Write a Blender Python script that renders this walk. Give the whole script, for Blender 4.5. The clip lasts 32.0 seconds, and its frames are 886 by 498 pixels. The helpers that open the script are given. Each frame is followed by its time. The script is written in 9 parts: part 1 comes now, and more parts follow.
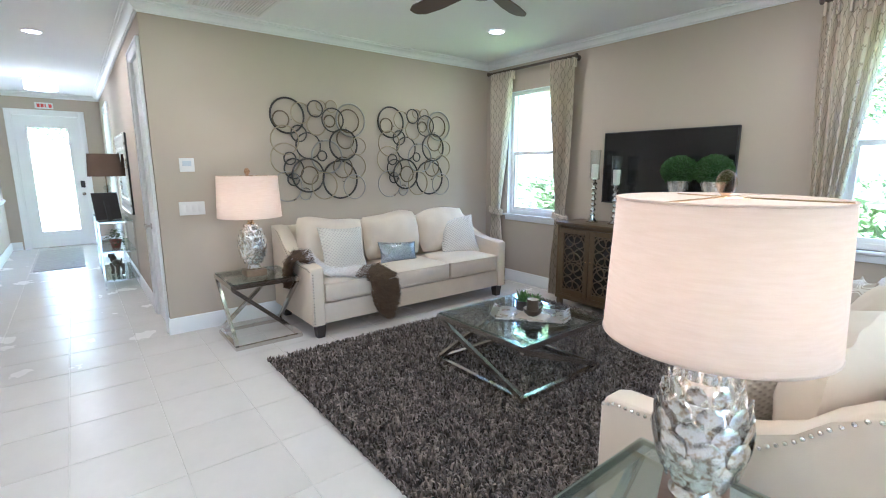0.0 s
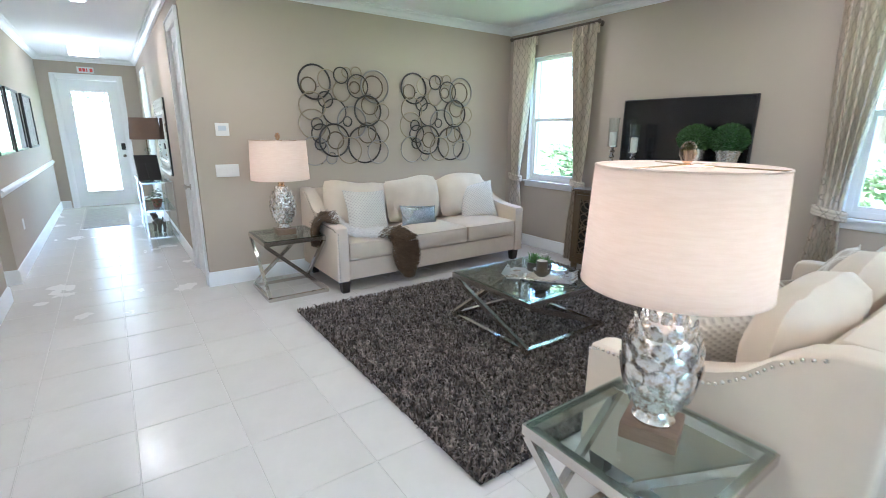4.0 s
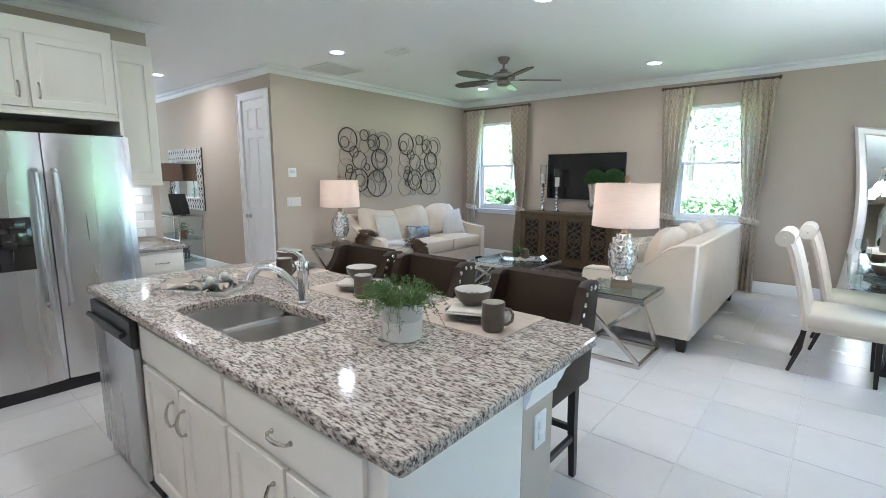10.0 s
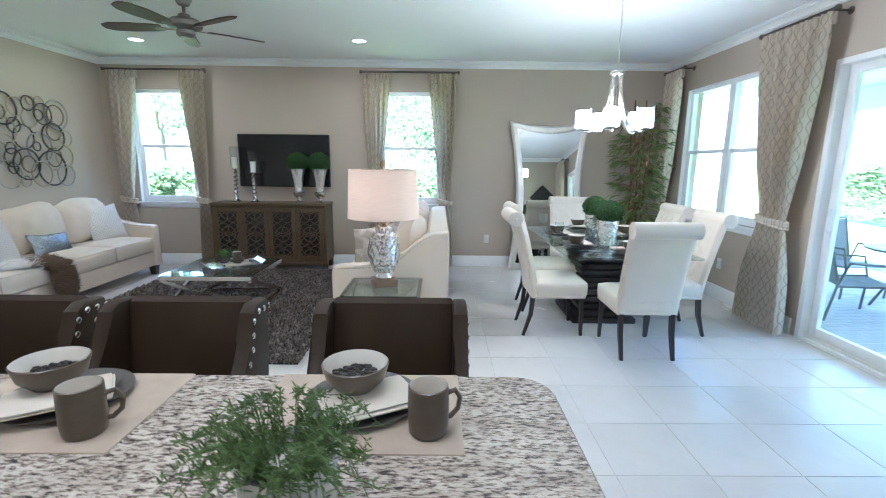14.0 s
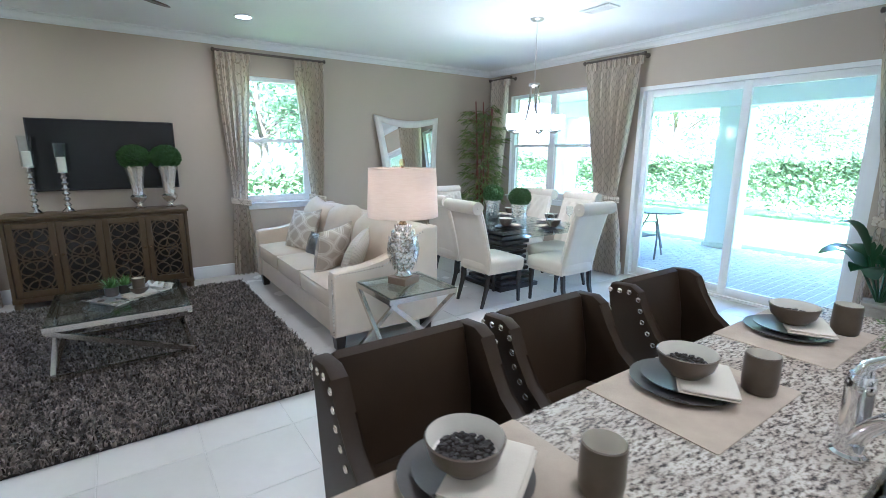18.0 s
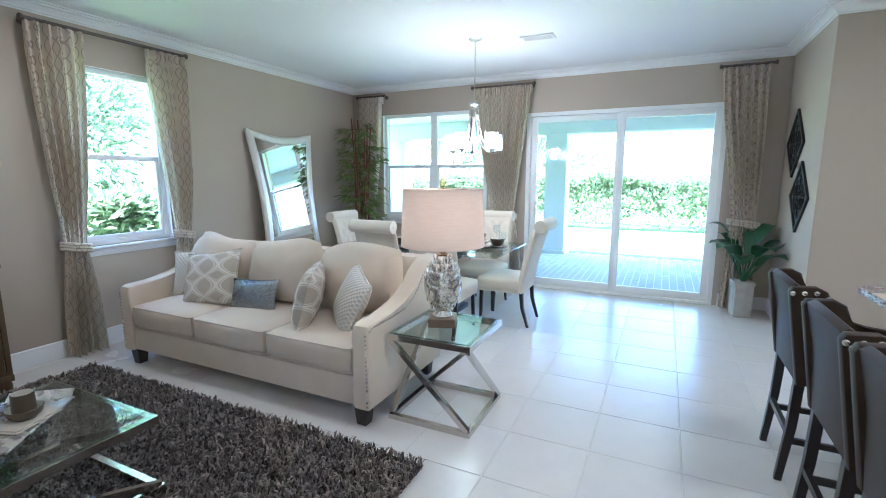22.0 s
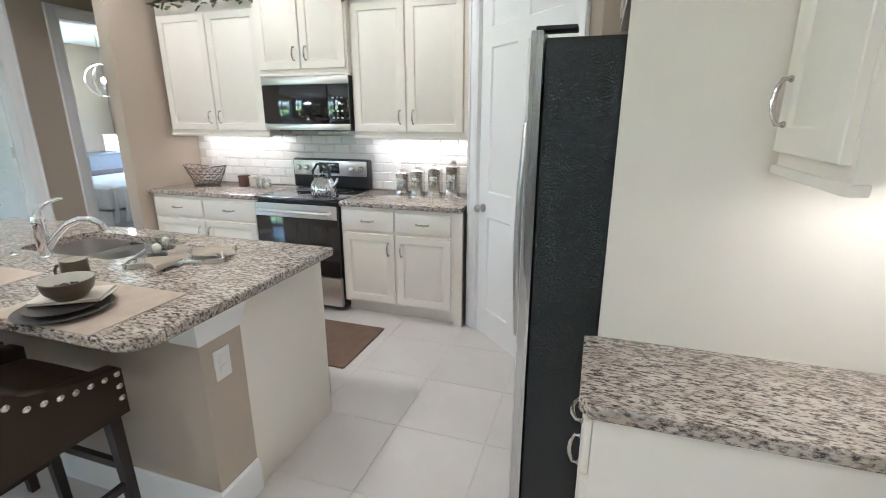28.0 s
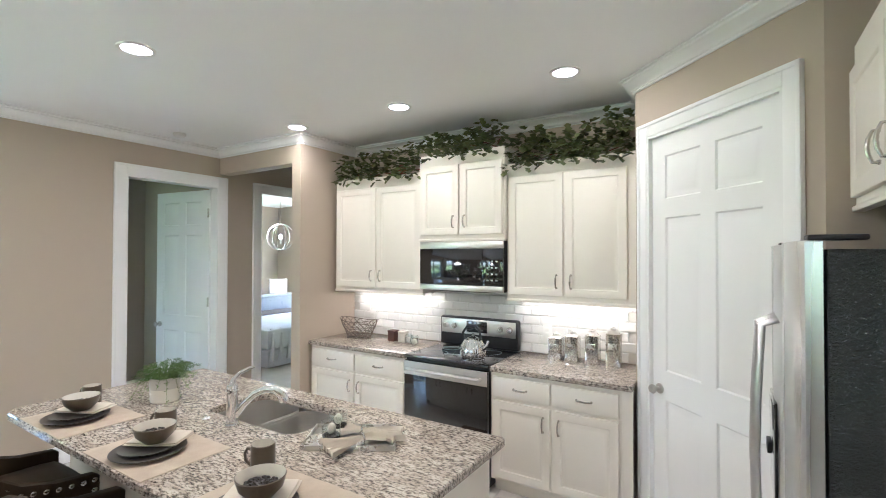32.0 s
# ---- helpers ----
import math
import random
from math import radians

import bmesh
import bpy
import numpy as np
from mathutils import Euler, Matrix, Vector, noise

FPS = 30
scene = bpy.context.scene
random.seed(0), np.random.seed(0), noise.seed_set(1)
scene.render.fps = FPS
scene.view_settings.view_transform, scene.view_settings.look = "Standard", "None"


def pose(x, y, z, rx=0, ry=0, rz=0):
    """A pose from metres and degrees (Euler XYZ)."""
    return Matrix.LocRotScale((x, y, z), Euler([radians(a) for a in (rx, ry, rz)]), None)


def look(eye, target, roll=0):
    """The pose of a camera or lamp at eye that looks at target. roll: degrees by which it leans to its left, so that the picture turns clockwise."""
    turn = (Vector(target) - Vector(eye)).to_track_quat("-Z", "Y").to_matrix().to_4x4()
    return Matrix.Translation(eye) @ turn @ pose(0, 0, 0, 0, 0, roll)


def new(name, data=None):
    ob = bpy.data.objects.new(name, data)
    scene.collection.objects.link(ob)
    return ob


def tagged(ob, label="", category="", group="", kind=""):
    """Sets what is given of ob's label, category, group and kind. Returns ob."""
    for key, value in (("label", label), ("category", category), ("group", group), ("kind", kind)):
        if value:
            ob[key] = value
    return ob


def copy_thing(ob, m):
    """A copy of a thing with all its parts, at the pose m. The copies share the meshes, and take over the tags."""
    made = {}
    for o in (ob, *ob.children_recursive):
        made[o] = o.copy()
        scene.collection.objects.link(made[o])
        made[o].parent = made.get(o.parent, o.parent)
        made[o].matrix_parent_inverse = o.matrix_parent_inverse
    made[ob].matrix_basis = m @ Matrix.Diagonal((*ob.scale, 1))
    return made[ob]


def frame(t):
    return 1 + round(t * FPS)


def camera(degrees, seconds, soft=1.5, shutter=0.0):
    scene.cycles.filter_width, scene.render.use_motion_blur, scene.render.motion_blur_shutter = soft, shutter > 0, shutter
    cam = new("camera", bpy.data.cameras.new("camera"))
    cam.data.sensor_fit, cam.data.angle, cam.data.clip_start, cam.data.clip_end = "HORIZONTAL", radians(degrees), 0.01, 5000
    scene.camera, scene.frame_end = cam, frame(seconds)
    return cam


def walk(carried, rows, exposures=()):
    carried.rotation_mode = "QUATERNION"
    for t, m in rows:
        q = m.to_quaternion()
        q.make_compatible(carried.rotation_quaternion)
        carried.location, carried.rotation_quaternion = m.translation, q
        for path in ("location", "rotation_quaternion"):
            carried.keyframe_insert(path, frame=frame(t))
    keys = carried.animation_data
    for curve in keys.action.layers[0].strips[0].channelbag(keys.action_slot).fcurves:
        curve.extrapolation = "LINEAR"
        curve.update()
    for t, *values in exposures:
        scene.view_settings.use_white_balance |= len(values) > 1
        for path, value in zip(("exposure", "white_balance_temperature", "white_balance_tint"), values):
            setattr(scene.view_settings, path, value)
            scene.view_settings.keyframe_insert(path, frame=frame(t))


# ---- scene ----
cam = camera(87.5, 32.0, 0.65, 0.3)
PATH = [
    (0, (0.155, 0.39, 1.512), (-1.388, 1.612, 1.161), -0.1),
    (0.5, (0.161, 0.394, 1.523), (-1.481, 1.503, 1.249), -0.1),
    (1, (0.162, 0.447, 1.5), (-1.606, 1.32, 1.168), 0.1),
    (1.5, (0.151, 0.536, 1.489), (-1.575, 1.46, 1.083), 0.2),
    (2, (0.147, 0.559, 1.497), (-1.57, 1.475, 1.036), 0.3),
    (2.5, (0.112, 0.584, 1.459), (-1.645, 1.4, 0.961), 0.5),
    (4.5, (0.576, 0.114, 1.537), (-0.928, 1.323, 1.012), 0.5),
    (5, (0.782, -0.109, 1.519), (-0.632, 1.186, 0.95), 0.5),
    (5.5, (0.908, -0.395, 1.528), (-0.21, 1.196, 1.062), 0.4),
    (6, (1.021, -0.732, 1.547), (0.156, 1.007, 1.071), 0.4),
    (6.5, (1.066, -1.019, 1.498), (0.293, 0.744, 0.955), 0.4),
    (7, (1.062, -1.381, 1.491), (0.462, 0.449, 0.953), 0.3),
    (7.5, (1.135, -1.709, 1.493), (0.495, 0.116, 0.987), 0.4),
    (8, (1.194, -1.918, 1.465), (0.232, -0.234, 0.976), 0.6),
    (8.5, (1.13, -2.1, 1.471), (-0.007, -0.526, 0.993), 0.6),
    (9, (1.072, -2.249, 1.478), (-0.008, -0.627, 1.028), 0.4),
    (9.5, (1.033, -2.262, 1.485), (-0.159, -0.695, 1.136), 0.4),
    (10, (1.013, -2.267, 1.483), (-0.262, -0.758, 1.174), 0.2),
    (10.5, (0.979, -2.312, 1.485), (-0.213, -0.75, 1.111), 0.1),
    (11, (0.939, -2.326, 1.496), (-0.236, -0.754, 1.113), 0.1),
    (11.5, (0.951, -2.248, 1.476), (-0.252, -0.702, 1.071), 0.1),
    (12, (0.924, -2.159, 1.471), (-0.278, -0.618, 1.046), 0.2),
    (12.5, (0.796, -2.077, 1.478), (-0.222, -0.41, 1.046), 0.4),
    (13, (0.61, -1.944, 1.48), (0.044, -0.075, 1.049), 0.5),
    (13.5, (0.362, -1.852, 1.479), (0.105, 0.091, 1.08), 0.6),
    (14, (0.105, -1.789, 1.489), (0.124, 0.177, 1.122), 0.6),
    (14.5, (-0.159, -1.858, 1.51), (0.1, 0.102, 1.208), 0.7),
    (16.5, (-1.33, -1.74, 1.519), (-0.619, 0.084, 1.109), 0.6),
    (17, (-1.562, -1.581, 1.528), (-0.696, 0.175, 1.119), 0.5),
    (17.5, (-1.835, -1.491, 1.525), (-0.83, 0.199, 1.158), 0.4),
    (18, (-2.016, -1.343, 1.553), (-0.895, 0.261, 1.142), 0.4),
    (18.5, (-2.086, -1.036, 1.508), (-0.876, 0.514, 1.141), 0.3),
    (19, (-2.209, -0.744, 1.48), (-0.997, 0.811, 1.142), 0.5),
    (19.5, (-2.313, -0.486, 1.521), (-0.927, 0.911, 1.162), 0.6),
    (20, (-2.363, -0.201, 1.509), (-0.902, 1.134, 1.225), 0.5),
    (20.5, (-2.487, 0.017, 1.521), (-0.985, 1.302, 1.215), 0.4),
    (21, (-2.68, 0.14, 1.527), (-1.067, 1.266, 1.166), 0.2),
    (21.5, (-2.781, 0.299, 1.507), (-1.082, 1.301, 1.178), 0.2),
    (22, (-2.903, 0.389, 1.517), (-1.12, 1.24, 1.204), 0.0),
    (22.5, (-3.247, 0.353, 1.525), (-1.453, 1.158, 1.155), -0.1),
    (23, (-3.526, 0.25, 1.52), (-1.754, 1.072, 1.091), 0.1),
    (23.5, (-3.727, 0.149, 1.497), (-2.025, 1.105, 1.064), 0.3),
    (24, (-3.878, 0.161, 1.517), (-2.152, 1.1, 1.141), 0.2),
    (24.5, (-3.971, 0.198, 1.521), (-2.136, 0.874, 1.101), 0.1),
    (25, (-3.922, 0.189, 1.51), (-2.006, 0.46, 1.003), 0.3),
    (25.5, (-3.757, 0.164, 1.503), (-1.843, 0.007, 0.944), 0.4),
    (26, (-3.625, 0.178, 1.503), (-1.816, -0.436, 0.91), 0.4),
    (26.5, (-3.485, 0.223, 1.503), (-1.914, -0.875, 0.931), 0.3),
    (28.5, (-2.978, 0.232, 1.535), (-2.486, -1.63, 1.008), 0.1),
    (29, (-2.863, 0.186, 1.515), (-2.355, -1.695, 1.063), 0.5),
    (29.5, (-2.884, 0.145, 1.604), (-2.18, -1.705, 1.317), 0.1),
    (30, (-2.829, 0.121, 1.69), (-2.069, -1.728, 1.636), -0.1),
    (30.5, (-2.822, 0.15, 1.738), (-2.002, -1.674, 1.781), -0.1),
    (31, (-2.837, 0.179, 1.736), (-1.939, -1.604, 1.852), 0.1),
    (31.5, (-2.815, 0.189, 1.731), (-1.836, -1.553, 1.806), 0.1),
    (32, (-2.792, 0.207, 1.716), (-1.725, -1.484, 1.744), 0.1),
]
walk(cam, [(t, look(eye, target, roll)) for t, eye, target, roll in PATH], exposures=[(0, 4.84, 4880, 12), (5, 4.74, 4840, 11), (10, 4.68, 4830, 11), (13, 4.68, 4700, 10), (21, 4.5, 4630, 10), (26.5, 4.55, 4880, 11), (29, 4.83, 5200, 12), (32, 4.85, 5250, 12)])

# ---- building tools ----
V = Vector


def box(bm, x0, x1, y0, y1, z0, z1, r=0.0, seg=2, m=None):
    c = Matrix.Translation(((x0 + x1) / 2, (y0 + y1) / 2, (z0 + z1) / 2)) @ Matrix.Diagonal((abs(x1 - x0), abs(y1 - y0), abs(z1 - z0), 1))
    vs = bmesh.ops.create_cube(bm, size=1, matrix=c)["verts"]
    if r:
        es = list({e for v in vs for e in v.link_edges})
        out = bmesh.ops.bevel(bm, geom=es, offset=r, segments=seg, profile=0.5, affect="EDGES", clamp_overlap=True)
        vs = list({v for f in out["faces"] for v in f.verts} | {v for v in vs if v.is_valid})
    if m:
        bmesh.ops.transform(bm, matrix=m, verts=vs)
    return vs


def boxes(*rows, r=0.0, seg=2):
    bm = bmesh.new()
    for row in rows:
        box(bm, *row, r=r, seg=seg)
    return bm


def lathe(bm, prof, seg=24, c=(0, 0, 0), m=None, cap=True):
    rings = []
    for rad, z in prof:
        ring = []
        for k in range(seg):
            a = 2 * math.pi * k / seg
            p = V((rad * math.cos(a), rad * math.sin(a), z))
            ring.append(bm.verts.new((m @ p if m else p) + V(c)))
        rings.append(ring)
    for a, b in zip(rings, rings[1:]):
        for k in range(seg):
            bm.faces.new((a[k], a[(k + 1) % seg], b[(k + 1) % seg], b[k]))
    if cap:
        if prof[0][0] > 1e-4:
            bm.faces.new(rings[0][::-1])
        if prof[-1][0] > 1e-4:
            bm.faces.new(rings[-1])
    return bm


def tube(bm, pts, r, seg=8, closed=False, flat=1.0):
    pts = [V(p) for p in pts]
    n = len(pts)
    rs = r if isinstance(r, (list, tuple)) else [r] * n
    rings, up = [], None
    for i, p in enumerate(pts):
        a = pts[(i - 1) % n] if closed or i else p
        b = pts[(i + 1) % n] if closed or i < n - 1 else p
        d = (b - a).normalized()
        if up is None:
            up = d.orthogonal().normalized()
        up = (up - d * up.dot(d)).normalized()
        side = d.cross(up)
        rings.append([bm.verts.new(p + rs[i] * (math.cos(t) * up + flat * math.sin(t) * side)) for t in (2 * math.pi * k / seg for k in range(seg))])
    pairs = list(zip(rings, rings[1:])) + ([(rings[-1], rings[0])] if closed else [])
    for a, b in pairs:
        for k in range(seg):
            bm.faces.new((a[k], a[(k + 1) % seg], b[(k + 1) % seg], b[k]))
    if not closed:
        bm.faces.new(rings[0][::-1])
        bm.faces.new(rings[-1])
    return bm


def bar(bm, a, b, w, h):
    """A square bar from a to b, w across and h high."""
    a, b = V(a), V(b)
    d = (b - a).normalized()
    side = d.cross(V((0, 0, 1)))
    side = side.normalized() if side.length > 1e-3 else V((1, 0, 0))
    up = side.cross(d)
    q = [(-1, -1), (1, -1), (1, 1), (-1, 1)]
    s = [bm.verts.new(a + side * u * w / 2 + up * v * h / 2) for u, v in q]
    e = [bm.verts.new(b + side * u * w / 2 + up * v * h / 2) for u, v in q]
    for k in range(4):
        bm.faces.new((s[k], s[(k + 1) % 4], e[(k + 1) % 4], e[k]))
    bm.faces.new(s[::-1])
    bm.faces.new(e)
    return bm


def prism(bm, poly, z0, z1, r=0.0, seg=2, m=None):
    lo = [bm.verts.new((x, y, z0)) for x, y in poly]
    hi = [bm.verts.new((x, y, z1)) for x, y in poly]
    n = len(poly)
    fs = [bm.faces.new(lo[::-1]), bm.faces.new(hi)]
    fs += [bm.faces.new((lo[k], lo[(k + 1) % n], hi[(k + 1) % n], hi[k])) for k in range(n)]
    vs = lo + hi
    if r:
        es = [e for f in fs[:2] for e in f.edges]
        out = bmesh.ops.bevel(bm, geom=es, offset=r, segments=seg, profile=0.5, affect="EDGES")
        vs = list({v for f in out["faces"] for v in f.verts} | {v for v in vs if v.is_valid})
    if m:
        bmesh.ops.transform(bm, matrix=m, verts=vs)
    return bm


def molding(bm, path, prof, closed=False):
    """Sweeps a profile (distance from the wall, height) along a plan path whose room lies on the left."""
    pts = [V((x, y)) for x, y in path]
    n = len(pts)
    rows = []
    for i, p in enumerate(pts):
        d0 = (p - pts[i - 1]).normalized() if closed or i else (pts[1] - p).normalized()
        d1 = (pts[(i + 1) % n] - p).normalized() if closed or i < n - 1 else d0
        n0, n1 = V((-d0.y, d0.x)), V((-d1.y, d1.x))
        mit = (n0 + n1) / max(0.15, 1 + n0.dot(n1))
        rows.append([bm.verts.new((p.x + mit.x * d, p.y + mit.y * d, z)) for d, z in prof])
    k = len(prof)
    pairs = list(zip(rows, rows[1:])) + ([(rows[-1], rows[0])] if closed else [])
    for a, b in pairs:
        for j in range(k):
            bm.faces.new((a[j], a[(j + 1) % k], b[(j + 1) % k], b[j]))
    if not closed:
        bm.faces.new(rows[0])
        bm.faces.new(rows[-1][::-1])
    bmesh.ops.recalc_face_normals(bm, faces=bm.faces)
    return bm


def cushion(bm, w, d, h, puff=0.03, r=0.05, cuts=6, m=None):
    """A soft block in a fresh bmesh: w along x, d along y, h along z, centred, with bulging faces and rounded edges."""
    g = bmesh.ops.create_cube(bm, size=2)
    vs = g["verts"]
    es = list({e for v in vs for e in v.link_edges})
    bmesh.ops.subdivide_edges(bm, edges=es, cuts=cuts, use_grid_fill=True)
    bm.verts.ensure_lookup_table()
    seen = list(bm.verts)
    half = V((w / 2, d / 2, h / 2))
    for v in seen:
        u = v.co.copy()
        p = V((u.x * half.x, u.y * half.y, u.z * half.z))
        core = V(tuple(max(-half[i] + r, min(half[i] - r, p[i])) for i in range(3)))
        off = p - core
        if off.length > 1e-6:
            k = max(abs(off.x), abs(off.y), abs(off.z))
            p = core + off.normalized() * k
        b = (1 - u.x**2) * (1 - u.y**2), (1 - u.x**2) * (1 - u.z**2), (1 - u.y**2) * (1 - u.z**2)
        p.z += puff * b[0] * (1 if u.z > 0 else -1) * abs(u.z)
        p.y += puff * b[1] * u.y * 0.6
        p.x += puff * b[2] * u.x * 0.6
        v.co = p
    if m:
        bmesh.ops.transform(bm, matrix=m, verts=seen)
    return bm


def pillow(bm, w, h, t, m=None, n=12, pinch=0.16):
    """A thin pillow standing in the xz plane, w wide, h high, t thick, with drawn-out corners and a seam."""
    sides = []
    for s in (-1, 1):
        grid = []
        for i in range(n + 1):
            row = []
            for j in range(n + 1):
                u, v = 2 * i / n - 1, 2 * j / n - 1
                q = max(0.0, (1 - u**2) * (1 - v**2))
                kx, kz = 1 - pinch * (1 - v**2) * abs(u) ** 3 * 0.6, 1 - pinch * (1 - u**2) * abs(v) ** 3 * 0.6
                p = V((u * w / 2 * kx, s * t / 2 * q**0.42, v * h / 2 * kz))
                row.append(p)
            grid.append(row)
        sides.append(grid)
    vs = {}
    for s in (0, 1):
        for i in range(n + 1):
            for j in range(n + 1):
                edge = i in (0, n) or j in (0, n)
                if edge and s:
                    vs[s, i, j] = vs[0, i, j]
                else:
                    vs[s, i, j] = bm.verts.new(m @ sides[s][i][j] if m else sides[s][i][j])
    for s in (0, 1):
        for i in range(n):
            for j in range(n):
                q = [vs[s, i, j], vs[s, i + 1, j], vs[s, i + 1, j + 1], vs[s, i, j + 1]]
                bm.faces.new(q if s == 0 else q[::-1])
    return bm


def ball(bm, c, r, u=12, v=8, s=(1, 1, 1)):
    bmesh.ops.create_uvsphere(bm, u_segments=u, v_segments=v, radius=r, matrix=Matrix.Translation(c) @ Matrix.Diagonal((*s, 1)))
    return bm


def done(name, bm, material, angle=38):
    me = bpy.data.meshes.new(name)
    bm.to_mesh(me)
    bm.free()
    me.materials.append(material)
    me.shade_smooth()
    me.set_sharp_from_angle(angle=radians(angle))
    return me


def part(name, bm, material, parent, label="", at=None, kind=""):
    """Links a bmesh (or a mesh) as one mesh object under a thing or a part."""
    me = bm if isinstance(bm, bpy.types.Mesh) else done(name, bm, material)
    ob = new(name, me)
    ob.parent = parent
    if at is not None:
        ob.matrix_local = at
    if label or kind:
        tagged(ob, label=label, kind=kind)
    return ob


def thing(name, label, category, at=None, group="", kind="", bm=None, material=None):
    """A top-level thing: an Empty at its base, or one mesh."""
    ob = new(name, done(name, bm, material) if bm is not None else None)
    if at is not None:
        ob.matrix_basis = at
    return tagged(ob, label, category, group, kind)


def raw(name, verts, faces, material):
    me = bpy.data.meshes.new(name)
    me.from_pydata(verts, [], faces)
    me.materials.append(material)
    me.update()
    return me


# ---- materials ----
def nodes_of(name):
    m = bpy.data.materials.new(name)
    m.use_nodes = True
    nt = m.node_tree
    nt.nodes.clear()
    out = nt.nodes.new("ShaderNodeOutputMaterial")
    return m, nt, out


def link(nt, a, b):
    nt.links.new(a, b)


def noise_node(nt, vec, scale, detail=3.0, rough=0.55):
    n = nt.nodes.new("ShaderNodeTexNoise")
    n.inputs["Scale"].default_value, n.inputs["Detail"].default_value, n.inputs["Roughness"].default_value = scale, detail, rough
    link(nt, vec, n.inputs["Vector"])
    return n.outputs["Fac"]


def mix_col(nt, fac, a, b, mode="MIX"):
    n = nt.nodes.new("ShaderNodeMix")
    n.data_type, n.blend_type = "RGBA", mode
    for sock, val in ((n.inputs[0], fac), (n.inputs[6], a), (n.inputs[7], b)):
        if isinstance(val, (int, float)):
            sock.default_value = val
        elif isinstance(val, (tuple, list)):
            sock.default_value = (*val[:3], 1)
        else:
            link(nt, val, sock)
    return n.outputs[2]


def ramp(nt, fac, *stops):
    n = nt.nodes.new("ShaderNodeValToRGB")
    el = n.color_ramp.elements
    while len(el) < len(stops):
        el.new(0.5)
    for e, (pos, c) in zip(el, stops):
        e.position = pos
        e.color = (c, c, c, 1) if isinstance(c, (int, float)) else (*c, 1)
    link(nt, fac, n.inputs[0])
    return n.outputs[0]


def maths(nt, op, a, b=0.0, c=None):
    n = nt.nodes.new("ShaderNodeMath")
    n.operation = op
    for sock, val in zip(n.inputs, (a, b, c)):
        if val is None:
            continue
        if isinstance(val, (int, float)):
            sock.default_value = val
        else:
            link(nt, val, sock)
    return n.outputs[0]


def surface(name, base, second=None, scale=3.0, fine=60.0, rough=0.5, metal=0.0, bump=0.08, vary=0.12, per_piece=0.0, stretch=(1, 1, 1), sheen=0.0, coat=0.0, island=False, ior=1.5, pattern=None, depth=0.002, through_light=0.0):
    """A surface with broad stains and fine grain in real size."""
    m, nt, out = nodes_of(name)
    bsdf = nt.nodes.new("ShaderNodeBsdfPrincipled")
    tc = nt.nodes.new("ShaderNodeTexCoord")
    mp = nt.nodes.new("ShaderNodeMapping")
    mp.inputs["Scale"].default_value = stretch
    link(nt, tc.outputs["Object"], mp.inputs["Vector"])
    vec = mp.outputs["Vector"]
    second = second or tuple(c * (1 - vary) for c in base)
    broad = noise_node(nt, vec, scale, 4.0)
    grain = noise_node(nt, vec, fine, 3.0, 0.6)
    col = mix_col(nt, ramp(nt, broad, (0.35, 0.0), (0.68, 1.0)), base, second)
    col = mix_col(nt, 0.35, col, mix_col(nt, grain, tuple(c * (1 - vary) for c in base), tuple(min(1, c * (1 + vary)) for c in base)))
    if per_piece:
        oi = nt.nodes.new("ShaderNodeNewGeometry" if island else "ShaderNodeObjectInfo")
        rnd = oi.outputs["Random Per Island" if island else "Random"]
        hsv = nt.nodes.new("ShaderNodeHueSaturation")
        link(nt, maths(nt, "MULTIPLY_ADD", rnd, 2 * per_piece, 1 - per_piece), hsv.inputs["Value"])
        link(nt, col, hsv.inputs["Color"])
        col = hsv.outputs[0]
    height = grain
    if pattern:
        col, height = pattern(nt, tc.outputs["Object"], col, grain)
    link(nt, col, bsdf.inputs["Base Color"])
    link(nt, maths(nt, "MULTIPLY_ADD", broad, 0.18, rough - 0.09), bsdf.inputs["Roughness"])
    bsdf.inputs["Metallic"].default_value = metal
    bsdf.inputs["IOR"].default_value = ior
    if sheen:
        bsdf.inputs["Sheen Weight"].default_value = sheen
    if coat:
        bsdf.inputs["Coat Weight"].default_value = coat
        bsdf.inputs["Coat Roughness"].default_value = 0.08
    if bump:
        b = nt.nodes.new("ShaderNodeBump")
        b.inputs["Strength"].default_value, b.inputs["Distance"].default_value = bump, depth
        link(nt, height, b.inputs["Height"])
        link(nt, b.outputs[0], bsdf.inputs["Normal"])
    shader = bsdf.outputs[0]
    if through_light:
        tr = nt.nodes.new("ShaderNodeBsdfTranslucent")
        link(nt, col, tr.inputs["Color"])
        mx = nt.nodes.new("ShaderNodeMixShader")
        mx.inputs[0].default_value = through_light
        link(nt, shader, mx.inputs[1])
        link(nt, tr.outputs[0], mx.inputs[2])
        shader = mx.outputs[0]
    link(nt, shader, out.inputs["Surface"])
    return m


def glow(name, color, strength):
    m, nt, out = nodes_of(name)
    e = nt.nodes.new("ShaderNodeEmission")
    e.inputs[0].default_value, e.inputs[1].default_value = (*color, 1), strength
    link(nt, e.outputs[0], out.inputs["Surface"])
    return m


